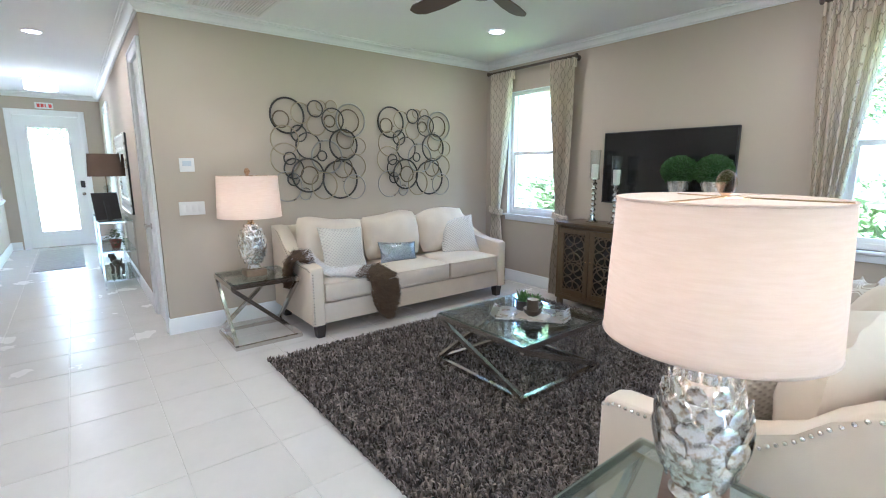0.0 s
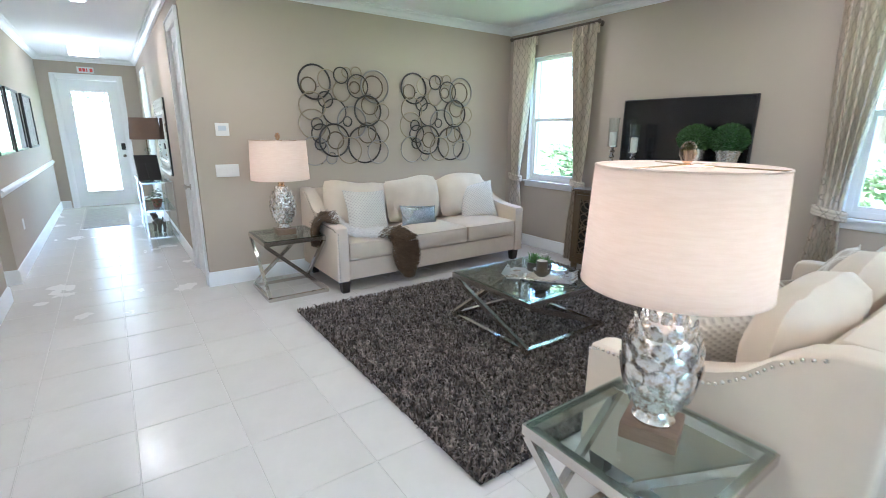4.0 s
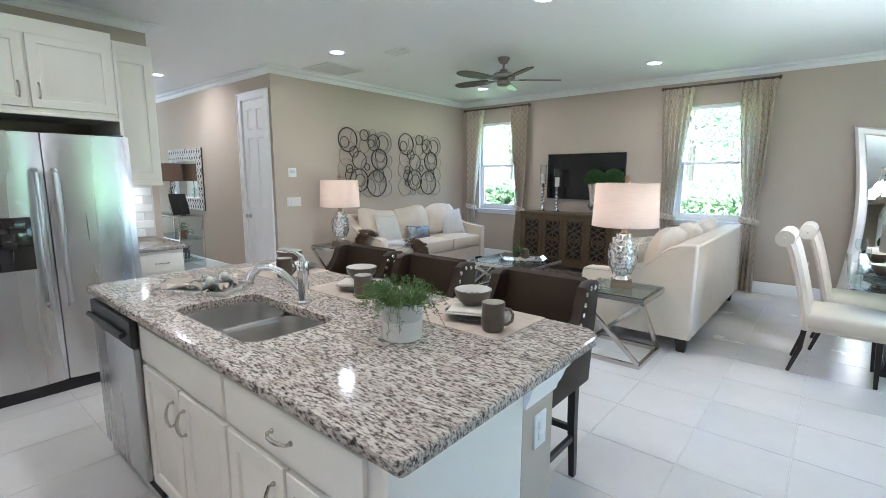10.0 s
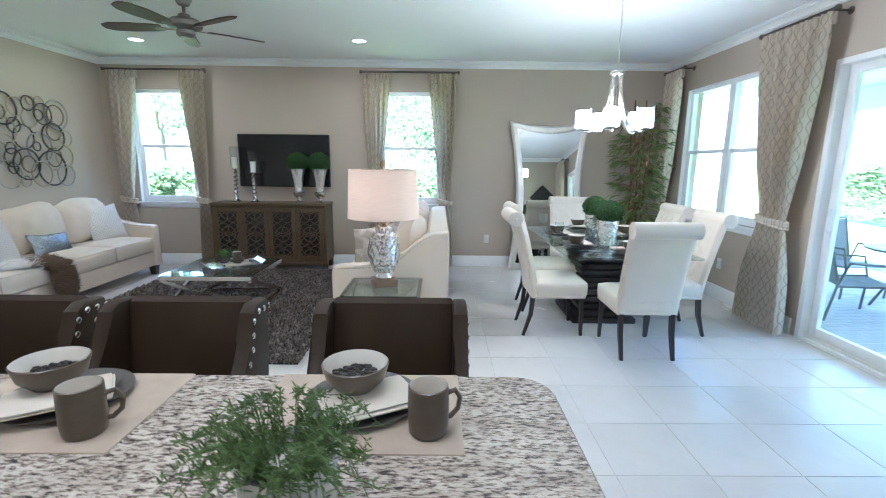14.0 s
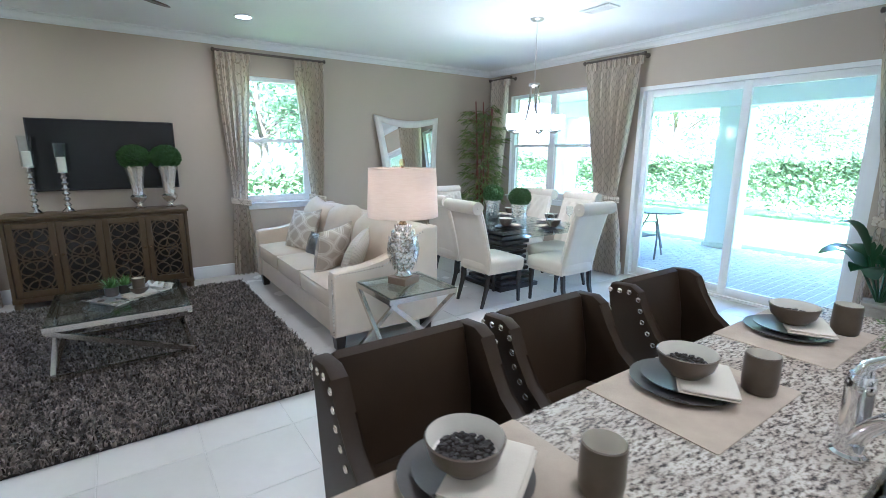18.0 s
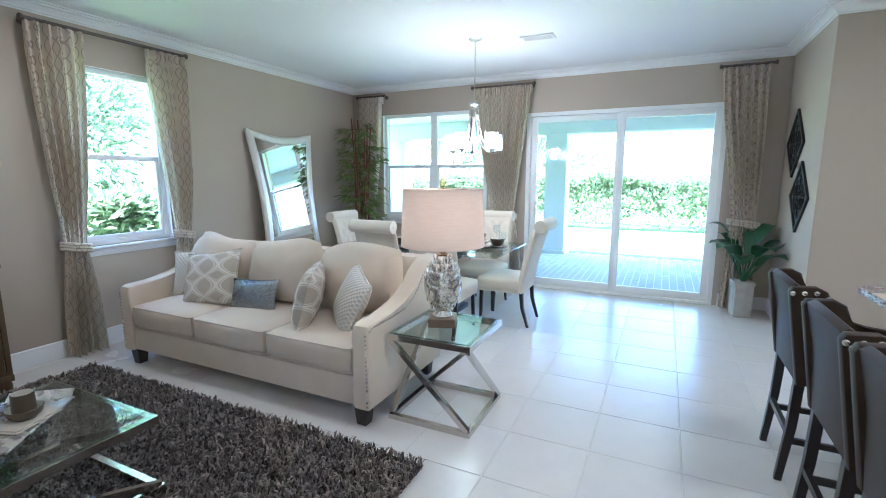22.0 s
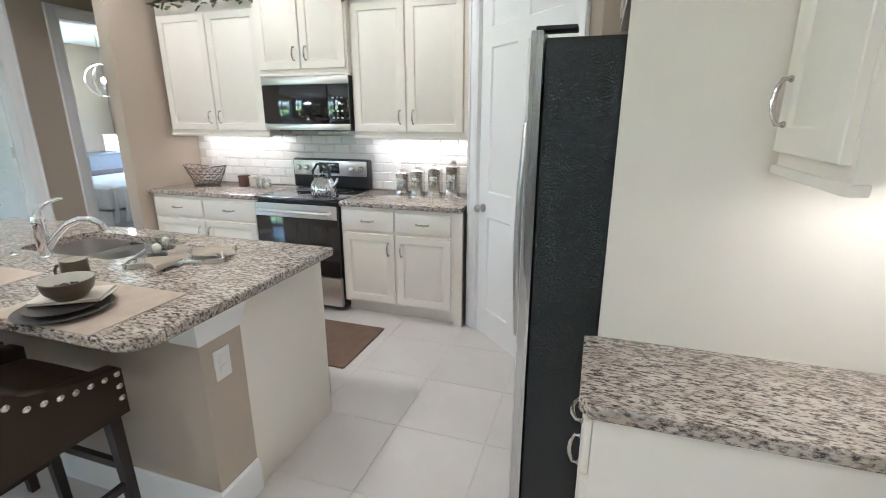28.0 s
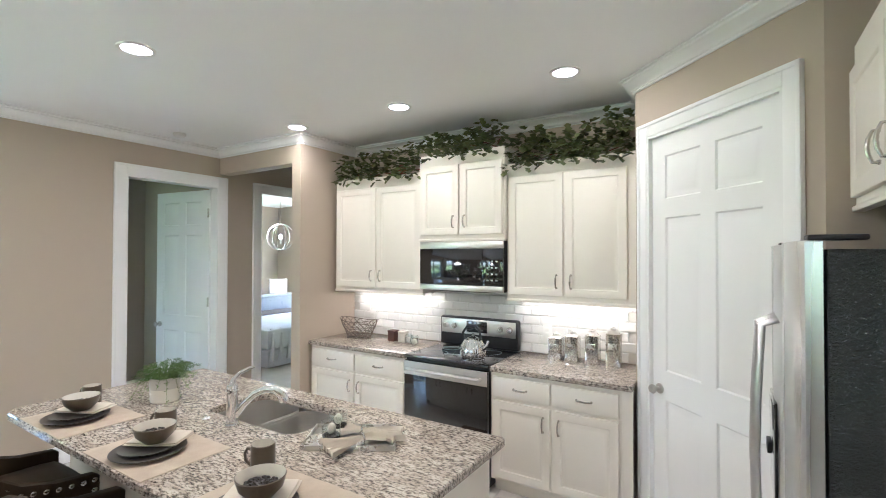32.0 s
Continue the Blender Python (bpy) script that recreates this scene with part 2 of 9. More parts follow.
def clear_glass(name, tint=(0.93, 0.97, 0.96), rough=0.02, ior=1.45, edge=4.0):
    m, nt, out = nodes_of(name)
    fr = nt.nodes.new("ShaderNodeLayerWeight")
    fr.inputs["Blend"].default_value = 0.5
    f0 = ((ior - 1) / (ior + 1)) ** 2
    gloss = maths(nt, "MULTIPLY_ADD", maths(nt, "POWER", fr.outputs["Facing"], edge), 0.85 - f0, f0)
    t = nt.nodes.new("ShaderNodeBsdfTransparent")
    t.inputs[0].default_value = (*tint, 1)
    g = nt.nodes.new("ShaderNodeBsdfGlossy")
    g.inputs["Roughness"].default_value = rough
    mx = nt.nodes.new("ShaderNodeMixShader")
    link(nt, gloss, mx.inputs[0])
    link(nt, t.outputs[0], mx.inputs[1])
    link(nt, g.outputs[0], mx.inputs[2])
    link(nt, mx.outputs[0], out.inputs["Surface"])
    return m

# ---- world, sun, lamps ----
world = bpy.data.worlds.new("sky")
world.use_nodes = True
scene.world = world
sky = world.node_tree.nodes.new("ShaderNodeTexSky")
sky.sky_type, sky.sun_disc = "NISHITA", False
sky.sun_elevation, sky.sun_rotation, sky.dust_density = radians(58), radians(215), 3.0
world.node_tree.links.new(sky.outputs[0], world.node_tree.nodes["Background"].inputs[0])
world.node_tree.nodes["Background"].inputs[1].default_value = 0.15
sun_data = bpy.data.lights.new("sun", "SUN")
sun_data.energy, sun_data.angle, sun_data.color = 5.0, radians(0.6), (1.0, 0.95, 0.88)
sun = new("sun", sun_data)
sun.matrix_basis = look((0, 0, 20), (0 + math.sin(radians(35)) * 10, math.cos(radians(35)) * 10, 20 - 10 * math.tan(radians(58))))


def lamp(name, kind, at, power, color, size=0.1, aim=None, spread=None):
    d = bpy.data.lights.new(name, kind)
    d.energy, d.color = power, color
    if kind == "AREA":
        d.shape, d.size = "DISK", size
        if spread:
            d.spread = radians(spread)
    else:
        d.shadow_soft_size = size
    ob = new(name, d)
    ob.matrix_basis = look(at, aim) if aim else Matrix.Translation(at)
    return ob


HC = 2.84  # ceiling
UNDER_W, CAN_W = 0.125, 0.55
WARM, SOFT_WARM = (1.0, 0.80, 0.58), (1.0, 0.84, 0.66)
CANS = [(-3.37, 1.09), (-0.85, 1.13), (-3.38, 3.88), (-0.82, 3.82), (0.45, -2.53), (-0.65, -2.56), (-1.92, -2.57), (-0.04, -1.02), (-1.2, -1.03), (-6.21, 0.235)]
for cx, cy in CANS:
    lamp("downlight_lamp", "AREA", (cx, cy, HC - 0.012), CAN_W * (0.42 if cy < -2 else 1.2 if cy < 0 else 1.7 if cx < -6 else 1.0), SOFT_WARM, 0.13, (cx, cy, 0))

# ---- materials ----
WALL = surface("wall_paint", (0.48, 0.41, 0.325), scale=1.2, fine=180, rough=0.75, bump=0.12, vary=0.03)
CEIL = surface("ceiling_paint", (0.86, 0.86, 0.855), scale=1.5, fine=130, rough=0.9, bump=0.25, vary=0.02)
TRIM = surface("trim_paint", (0.86, 0.86, 0.85), scale=4, fine=90, rough=0.4, bump=0.02, vary=0.02)
CABINET = surface("cabinet_paint", (0.82, 0.775, 0.69), scale=5, fine=90, rough=0.42, bump=0.03, vary=0.03)
TILE = surface("floor_tile", (0.69, 0.655, 0.615), (0.60, 0.565, 0.525), scale=2.2, fine=30, rough=0.25, bump=0.03, vary=0.06, per_piece=0.022, ior=1.36)
GROUT = surface("grout", (0.66, 0.63, 0.59), scale=20, fine=200, rough=0.85, bump=0.2)
LINEN = surface("cream_linen", (0.70, 0.595, 0.47), scale=5, fine=420, rough=0.85, bump=0.35, vary=0.10, sheen=0.15)
LINEN_LIGHT = surface("chair_linen", (0.72, 0.64, 0.54), scale=5, fine=420, rough=0.85, bump=0.3, vary=0.08, sheen=0.15)
DARKWOOD = surface("black_wood", (0.022, 0.016, 0.013), scale=8, fine=70, rough=0.35, bump=0.05, vary=0.3)
ESPRESSO = surface("espresso_leather", (0.030, 0.0185, 0.0095), (0.043, 0.027, 0.014), scale=6, fine=160, ior=1.35, rough=0.55, bump=0.25, vary=0.2)
NICKEL = surface("brushed_nickel", (0.55, 0.52, 0.48), scale=3, fine=200, rough=0.28, metal=1.0, bump=0.02, vary=0.08)
CHROME = surface("chrome", (0.82, 0.82, 0.83), scale=3, fine=40, rough=0.08, metal=1.0, bump=0, vary=0.03)
STEEL = surface("stainless", (0.60, 0.60, 0.60), scale=0.4, fine=40, rough=0.27, metal=1.0, bump=0.004, vary=0.03, stretch=(8, 8, 0.4))
STEEL_H = surface("stainless_sink", (0.66, 0.64, 0.61), scale=2, fine=160, rough=0.32, metal=1.0, bump=0.0, vary=0.04)
SILVER = surface("silver_leaf", (0.72, 0.70, 0.66), (0.55, 0.52, 0.48), scale=14, fine=70, rough=0.28, metal=0.9, bump=0.1, vary=0.15)
MIRROR = surface("mirror_glass", (0.90, 0.92, 0.91), scale=1, fine=10, rough=0.09, metal=1.0, bump=0, vary=0.0)
MIRROR.node_tree.nodes["Principled BSDF"].inputs["Roughness"].default_value = 0.0
for lk in list(MIRROR.node_tree.links):
    if lk.to_socket.name == "Roughness":
        MIRROR.node_tree.links.remove(lk)
GLASS = clear_glass("clear_glass", (0.90, 0.94, 0.94), 0.02, 1.6, 2.0)
PANE = clear_glass("window_pane", (0.97, 0.99, 0.99), 0.0, 1.3)
TABLEGLASS = clear_glass("table_glass", (0.88, 0.95, 0.935), 0.0, 1.75)
BLACK = surface("black_plastic", (0.012, 0.012, 0.013), scale=4, fine=200, rough=0.4, bump=0.03)
SCREEN = surface("tv_screen", (0.008, 0.009, 0.010), scale=1, fine=10, rough=0.18, bump=0.0, vary=0.05)
BLACKGLASS = surface("black_glass", (0.008, 0.008, 0.009), scale=1, fine=10, rough=0.05, bump=0.0, vary=0.05, coat=1.0)
WHITE = surface("white_plastic", (0.80, 0.79, 0.76), scale=4, fine=100, rough=0.4, bump=0.02, vary=0.02)
LAMPON = glow("lit_diffuser", (1.0, 0.95, 0.88), 0.8)
BULB = glow("bulb_glow", (1.0, 0.86, 0.66), 2.0)
PLASTERW = surface("stucco_white", (0.72, 0.74, 0.73), scale=3, fine=90, rough=0.9, bump=0.4, vary=0.04)


def granite_pattern(nt, vec, col, grain):
    mp = nt.nodes.new("ShaderNodeMapping")
    mp.inputs["Scale"].default_value, mp.inputs["Rotation"].default_value = (0.62, 1.7, 1.2), (0, 0, radians(14))
    link(nt, vec, mp.inputs["Vector"])
    v = mp.outputs["Vector"]
    a = noise_node(nt, v, 78, 4.0, 0.66)
    b = noise_node(nt, v, 150, 3.0, 0.6)
    c = noise_node(nt, v, 13, 3.0, 0.5)
    light = mix_col(nt, ramp(nt, c, (0.4, 0.0), (0.66, 1.0)), (0.55, 0.495, 0.425), (0.41, 0.35, 0.29))
    grey = mix_col(nt, ramp(nt, a, (0.45, 0.0), (0.54, 1.0)), light, (0.24, 0.20, 0.165))
    dark = mix_col(nt, ramp(nt, a, (0.56, 0.0), (0.615, 1.0)), grey, (0.055, 0.047, 0.042))
    return mix_col(nt, ramp(nt, b, (0.60, 0.0), (0.70, 0.6)), dark, (0.57, 0.52, 0.46)), b


GRANITE = surface("granite", (0.6, 0.57, 0.52), rough=0.085, bump=0.0, pattern=granite_pattern)


def lattice_pattern(nt, vec, col, grain):
    """Woven ogee lattice on a drape or pillow."""
    sep = nt.nodes.new("ShaderNodeSeparateXYZ")
    link(nt, vec, sep.inputs[0])
    x, z = maths(nt, "ADD", sep.outputs[0], sep.outputs[1]), sep.outputs[2]
    w = maths(nt, "MULTIPLY", maths(nt, "SINE", maths(nt, "MULTIPLY", z, 27.0)), 1.1)
    fx = maths(nt, "MULTIPLY", x, 33.0)
    a = maths(nt, "ABSOLUTE", maths(nt, "SINE", maths(nt, "ADD", fx, w)))
    b = maths(nt, "ABSOLUTE", maths(nt, "SINE", maths(nt, "SUBTRACT", fx, w)))
    line = ramp(nt, maths(nt, "MINIMUM", a, b), (0.10, 1.0), (0.20, 0.0))
    return mix_col(nt, line, col, (0.47, 0.395, 0.295)), grain


DRAPE = surface("drape_cloth", (0.74, 0.655, 0.53), scale=4, fine=380, rough=0.85, bump=0.2, vary=0.08, pattern=lattice_pattern, through_light=0.25)

def wave_pattern(nt, vec, col, grain):
    """Large interlaced cream waves on a taupe pillow."""
    sep = nt.nodes.new("ShaderNodeSeparateXYZ")
    link(nt, vec, sep.inputs[0])
    x, z = sep.outputs[0], sep.outputs[2]
    w = maths(nt, "MULTIPLY", maths(nt, "SINE", maths(nt, "MULTIPLY", z, 14.0)), 1.7)
    fx = maths(nt, "MULTIPLY", x, 15.0)
    a = maths(nt, "ABSOLUTE", maths(nt, "SINE", maths(nt, "ADD", fx, w)))
    b = maths(nt, "ABSOLUTE", maths(nt, "SINE", maths(nt, "SUBTRACT", fx, w)))
    line = ramp(nt, maths(nt, "MINIMUM", a, b), (0.09, 1.0), (0.15, 0.0))
    return mix_col(nt, line, col, (0.72, 0.66, 0.58)), grain


PILLOW_PAT = surface("patterned_pillow", (0.43, 0.315, 0.215), scale=4, fine=300, rough=0.7, bump=0.2, vary=0.08, pattern=wave_pattern)

# ---- structure ----
XL, XS, YT, YH = -4.555, 3.28, 4.89, 0.95      # ring wall, sliding door wall, television wall, hall wall
XK, YK, YR, YP = 1.90, -0.74, -3.45, -2.72    # kitchen door wall, its end, range wall, passage header
XF, YL, XD = -3.92, -0.62, -11.30             # wall behind the fridge, hall wall, front door wall


def wall(name, a, b, t, openings=(), z0=0.0, z1=HC, material=None, label=""):
    """A wall whose room face runs from a to b with the room on the left; openings are (from, to, bottom, top) along it."""
    a, b = V((*a, 0)), V((*b, 0))
    d = (b - a).normalized()
    length = (b - a).length
    bm = bmesh.new()
    cuts = sorted({0.0, length, *(s for o in openings for s in o[:2])})
    for s0, s1 in zip(cuts, cuts[1:]):
        holes = sorted((o[2], o[3]) for o in openings if o[0] <= s0 + 1e-6 and o[1] >= s1 - 1e-6)
        z = z0
        for lo, hi in holes + [(z1, z1)]:
            if lo > z + 1e-4:
                box(bm, s0, s1, -t, 0, z, lo)
            z = max(z, hi)
    m = Matrix.Translation(a) @ Matrix.Rotation(math.atan2(d.y, d.x), 4, "Z")
    bmesh.ops.transform(bm, matrix=m, verts=bm.verts)
    ob = thing(name, label or "taupe painted plaster wall", "wall", kind="structure", bm=bm, material=material or WALL)
    return ob


W1, W2 = (-4.15, -3.33), (-0.74, 0.14)
WZ = (0.90, 2.44)
DW = (2.66, 4.36)
SL = (-0.19, 2.105)
D2, D3 = (-2.70, -1.81), (-4.06, -3.22)

wall("wall_north", (XS, YT), (XL, YT), 0.2, [(XS - W2[1], XS - W2[0], *WZ), (XS - W1[1], XS - W1[0], *WZ)])
wall("wall_ring_art", (XL, YT), (XL, YH + 0.12), 0.12)
wall("wall_hall_north", (XL, YH), (XD, YH), 0.12, [(0.14, 0.78, 0, 2.50), (4.5, 5.4, 0, 2.44)])
wall("wall_front_door", (XD, YH), (XD, YL), 0.2, [(0.34, 1.30, 0, 2.46)])
wall("wall_hall_south", (XD, YL), (-5.72, YL), 0.095)
wall("wall_hall_stub", (-5.10, YL), (XF, YL), 0.095)
wall("wall_fridge", (XF, YL - 0.095), (XF, -2.12), 0.12)
wall("wall_alcove", (XF, -2.12), (-3.093, -2.118), 0.12)
PA, PB = V((-2.257, -2.954)), V((-3.093, -2.118))
wall("wall_pantry", PB, PA, 0.12, [(1.183 - 1.02, 1.183 - 0.13, 0, 2.44)])
wall("wall_pantry_return", PA, (-2.257, YR), 0.12)
wall("wall_range", (-2.257, YR), (0.62, YR), 0.15)
wall("wall_kitchen_side", (0.62, YR), (0.62, YP), 0.12)
wall("wall_passage_header", (0.74, YP), (XK, YP), 0.12, z0=2.585)
wall("wall_kitchen_doors", (XK, -4.4), (XK, YK), 0.12, [(-4.06 + 4.4, -3.22 + 4.4, 0, 2.45), (-2.70 + 4.4, -1.81 + 4.4, 0, 2.45)])
wall("wall_dining_south", (XK + 0.12, YK), (XS, YK), 0.14)
wall("wall_sliding_door", (XS, YK), (XS, YT), 0.2, [(SL[0] - YK, SL[1] - YK, 0, 2.33), (DW[0] - YK, DW[1] - YK, 0.87, 2.42)])
wall("wall_passage_end", (0.74, -4.4), (XK, -4.4), 0.12)
wall("wall_passage_side", (0.74, YR - 0.151), (0.74, -4.4), 0.12)
# rooms beyond the doors
wall("wall_laundry_back", (4.2, -3.05), (4.2, YK - 0.14), 0.12)
wall("wall_laundry_side", (XK + 0.12, -3.05), (4.2, -3.05), 0.10)
wall("wall_bedroom_back", (6.4, -7.0), (6.4, -3.15), 0.12)
wall("wall_bedroom_north", (6.4, -3.16), (XK + 0.12, -3.16), 0.005)
wall("wall_bedroom_south", (XK, -7.0), (6.4, -7.0), 0.12, [(1.5, 3.1, 0.9, 2.3)])
wall("wall_bedroom_west", (XK + 0.13, -4.4), (XK + 0.13, -7.0), 0.12)
wall("wall_hall_niche", (-5.72, YL - 0.20), (-5.10, YL - 0.20), 0.08, [(0.09, 0.53, 0, 2.44)])
wall("wall_niche_west", (-5.72, YL - 0.095), (-5.72, YL - 0.20), 0.08)
wall("wall_niche_east", (-5.10, YL - 0.20), (-5.10, YL - 0.095), 0.08)
wall("wall_closet_back", (-4.7, 2.0), (-5.5, 2.0), 0.1)
wall("wall_study_back", (-9.0, 2.4), (-10.0, 2.4), 0.1)
wall("wall_pantry_back", (-2.3, -3.9), (-4.0, -3.9), 0.1)

ceiling = thing("ceiling", "white textured plaster ceiling", "ceiling", kind="structure", material=CEIL,
                bm=boxes((-11.6, 6.6, -7.2, 5.1, HC, HC + 0.15)))

CROWN = [(0, HC), (0, HC - 0.084), (0.010, HC - 0.084), (0.012, HC - 0.074), (0.022, HC - 0.070), (0.025, HC - 0.060), (0.038, HC - 0.050), (0.062, HC - 0.028), (0.074, HC - 0.024), (0.077, HC - 0.012), (0.095, HC - 0.010), (0.095, HC)]
crown_path = [(XK, YP), (XK, YK), (XS, YK), (XS, YT), (XL, YT), (XL, YH), (XD, YH), (XD, YL), (-3.92, YL), (XF, -2.12), (-3.093, -2.118), (-2.257, -2.954), (-2.257, YR), (0.62, YR), (0.62, YP)]
cm = bmesh.new()
molding(cm, crown_path[::1], CROWN, closed=True)
thing("crown_molding", "white stepped crown molding along the ceiling", "molding", kind="structure", bm=cm, material=TRIM)

BASE = [(0, 0), (0.018, 0), (0.018, 0.115), (0.012, 0.128), (0.012, 0.138), (0.004, 0.148), (0, 0.148)]
for run in ([(XK, -1.70), (XK, YK), (XS, YK), (XS, SL[0] - 0.05)], [(XS, SL[1] + 0.05), (XS, YT), (XL, YT), (XL, YH), (-4.60, YH)], [(-5.46, YH), (-8.95, YH)], [(-10.1, YH), (XD, YH), (XD, 0.72)],
            [(XD, -0.46), (XD, YL), (-5.72, YL), (-5.72, YL - 0.20)], [(-5.10, YL - 0.20), (-5.10, YL), (XF, YL), (XF, -0.70)], [(XK, -3.13), (XK, -2.80)], [(-3.05, -2.16), (-3.093, -2.118)]):
    cm = bmesh.new()
    molding(cm, run, BASE)
    thing("baseboard", "white baseboard with a beaded top edge", "baseboard", kind="structure", bm=cm, material=TRIM)


def casing(name, m, w, h, cw=0.085, depth=0.02, label="white door casing", jamb=0.14, stool=False):
    """Trim round an opening of w by h; local x along the wall, y out of it into the room, z up."""
    bm = bmesh.new()
    for x0, x1 in ((-w / 2 - cw, -w / 2), (w / 2, w / 2 + cw)):
        box(bm, x0, x1, 0, depth, 0, h + cw, r=0.004)
    box(bm, -w / 2, w / 2, 0, depth, h, h + cw, r=0.004)
    for x0, x1 in ((-w / 2 - cw, -w / 2 - cw + 0.022), (w / 2 + cw - 0.022, w / 2 + cw)):
        box(bm, x0, x1, depth, depth + 0.008, 0, h + cw, r=0.003)
    box(bm, -w / 2 - cw, w / 2 + cw, depth, depth + 0.008, h + cw - 0.022, h + cw, r=0.003)
    box(bm, -w / 2 - 0.002, -w / 2 + 0.016, -jamb, depth - 0.004, 0, h)
    box(bm, w / 2 - 0.016, w / 2 + 0.002, -jamb, depth - 0.004, 0, h)
    box(bm, -w / 2 + 0.016, w / 2 - 0.016, -jamb, depth - 0.004, h - 0.016, h + 0.002)
    return thing(name, label, "door casing", at=m, kind="structure", bm=bm, material=TRIM)


def six_panel(w, h, t=0.036):
    """A moulded six-panel door leaf, hinged at x=0, standing in the xz plane."""
    bm = bmesh.new()
    st, mid = 0.115, 0.10
    rows = [(0.20, 0.36 * h), (0.36 * h + 0.17, 0.80 * h), (0.80 * h + 0.11, h - 0.12)]
    xs = [0, st, w / 2 - mid / 2, w / 2 + mid / 2, w - st, w]
    zs = [0, *(z for r_ in rows for z in r_), h]
    for s in (-1, 1):
        y = s * t / 2
        for i in range(5):
            for j in range(7):
                a, b, c, d = xs[i], xs[i + 1], zs[j], zs[j + 1]
                panel = i in (1, 3) and j in (1, 3, 5)
                rings = [[bm.verts.new((x, y - s * dy, z)) for x, z in ((a + q, c + q), (b - q, c + q), (b - q, d - q), (a + q, d - q))] for q, dy in ((0, 0), (0.008, 0.009), (0.020, 0.009), (0.042, 0.002))[:4 if panel else 1]]
                for e, g in zip(rings, rings[1:]):
                    for k in range(4):
                        bm.faces.new((e[k], e[(k + 1) % 4], g[(k + 1) % 4], g[k]))
                bm.faces.new(rings[-1])
    for a, b, c, d in ((0, 0, 0, h), (w, w, 0, h), (0, w, 0, 0), (0, w, h, h)):
        if a == b:
            bm.faces.new([bm.verts.new(q) for q in ((a, -t / 2, c), (a, t / 2, c), (a, t / 2, d), (a, -t / 2, d))])
        else:
            bm.faces.new([bm.verts.new(q) for q in ((a, -t / 2, c), (b, -t / 2, c), (b, t / 2, c), (a, t / 2, c))])
    bmesh.ops.remove_doubles(bm, verts=bm.verts, dist=0.0002)
    bmesh.ops.recalc_face_normals(bm, faces=bm.faces)
    return bm


def knob(parent, x, z, s=1, t=0.036):
    bm = bmesh.new()
    m = Matrix.Rotation(radians(-90 * s), 4, "X")
    lathe(bm, [(0.03, 0), (0.03, 0.008), (0.012, 0.012), (0.011, 0.035), (0.024, 0.042), (0.028, 0.055), (0.02, 0.066), (0.0, 0.068)], 16, (x, s * t / 2, z), m)
    return part("door_knob", bm, NICKEL, parent, "satin nickel door knob")


def hinges(parent, x, h, s=1, t=0.036):
    for z in (0.25, h / 2, h - 0.25):
        part("hinge", boxes((x - 0.012, x + 0.012, s * t / 2, s * (t / 2 + 0.004), z - 0.05, z + 0.05)), NICKEL, parent, "nickel hinge")


def door(name, m, w, h, label, knob_side=1):
    ob = thing(name, label, "door", at=m, kind="structure")
    part("leaf", six_panel(w, h), TRIM, ob)
    knob(ob, w - 0.065, 0.93, 1)
    knob(ob, w - 0.065, 0.93, -1)
    hinges(ob, 0.012, h, 1)
    hinges(ob, 0.012, h, -1)
    return ob


def faces(x, y, rz):
    return Matrix.Translation((x, y, 0)) @ Matrix.Rotation(radians(rz), 4, "Z")


# doors: pantry, hall closet, laundry (open), bedroom
pc = PA + (PB - PA).normalized() * (0.13 + 0.89 / 2)
casing("trim_pantry", faces(pc.x, pc.y, 180 + 135), 0.89, 2.44)
door("door_pantry", faces(*(PA + (PB - PA).normalized() * 1.012 - V((0.7071, 0.7071)) * 0.03), 180 + 135), 0.87, 2.425, "white six-panel pantry door, closed")
casing("trim_closet", faces(XL - 0.46, YH, 180), 0.64, 2.50)
door("door_closet", faces(XL - 0.15, YH + 0.03, 180), 0.62, 2.485, "white six-panel hall closet door, closed")
casing("trim_study", faces(XL - 4.95, YH, 180), 0.9, 2.44)
casing("trim_laundry", faces(XK, -2.255, 90), 0.89, 2.45, cw=0.10)
door("door_laundry", faces(XK + 0.10, D2[0] + 0.02, 8), 0.85, 2.42, "white six-panel door, standing open into the room")
casing("trim_bedroom", faces(XK, -3.64, 90), 0.84, 2.45, cw=0.10)
wall("wall_hall_header", (-5.72, YL), (-5.10, YL), 0.095, z0=2.55)
casing("trim_niche", faces(-5.41, YL - 0.20, 0), 0.44, 2.44, cw=0.08)
door("door_niche", faces(-5.63, YL - 0.23, 0), 0.42, 2.425, "narrow white linen closet door, closed")


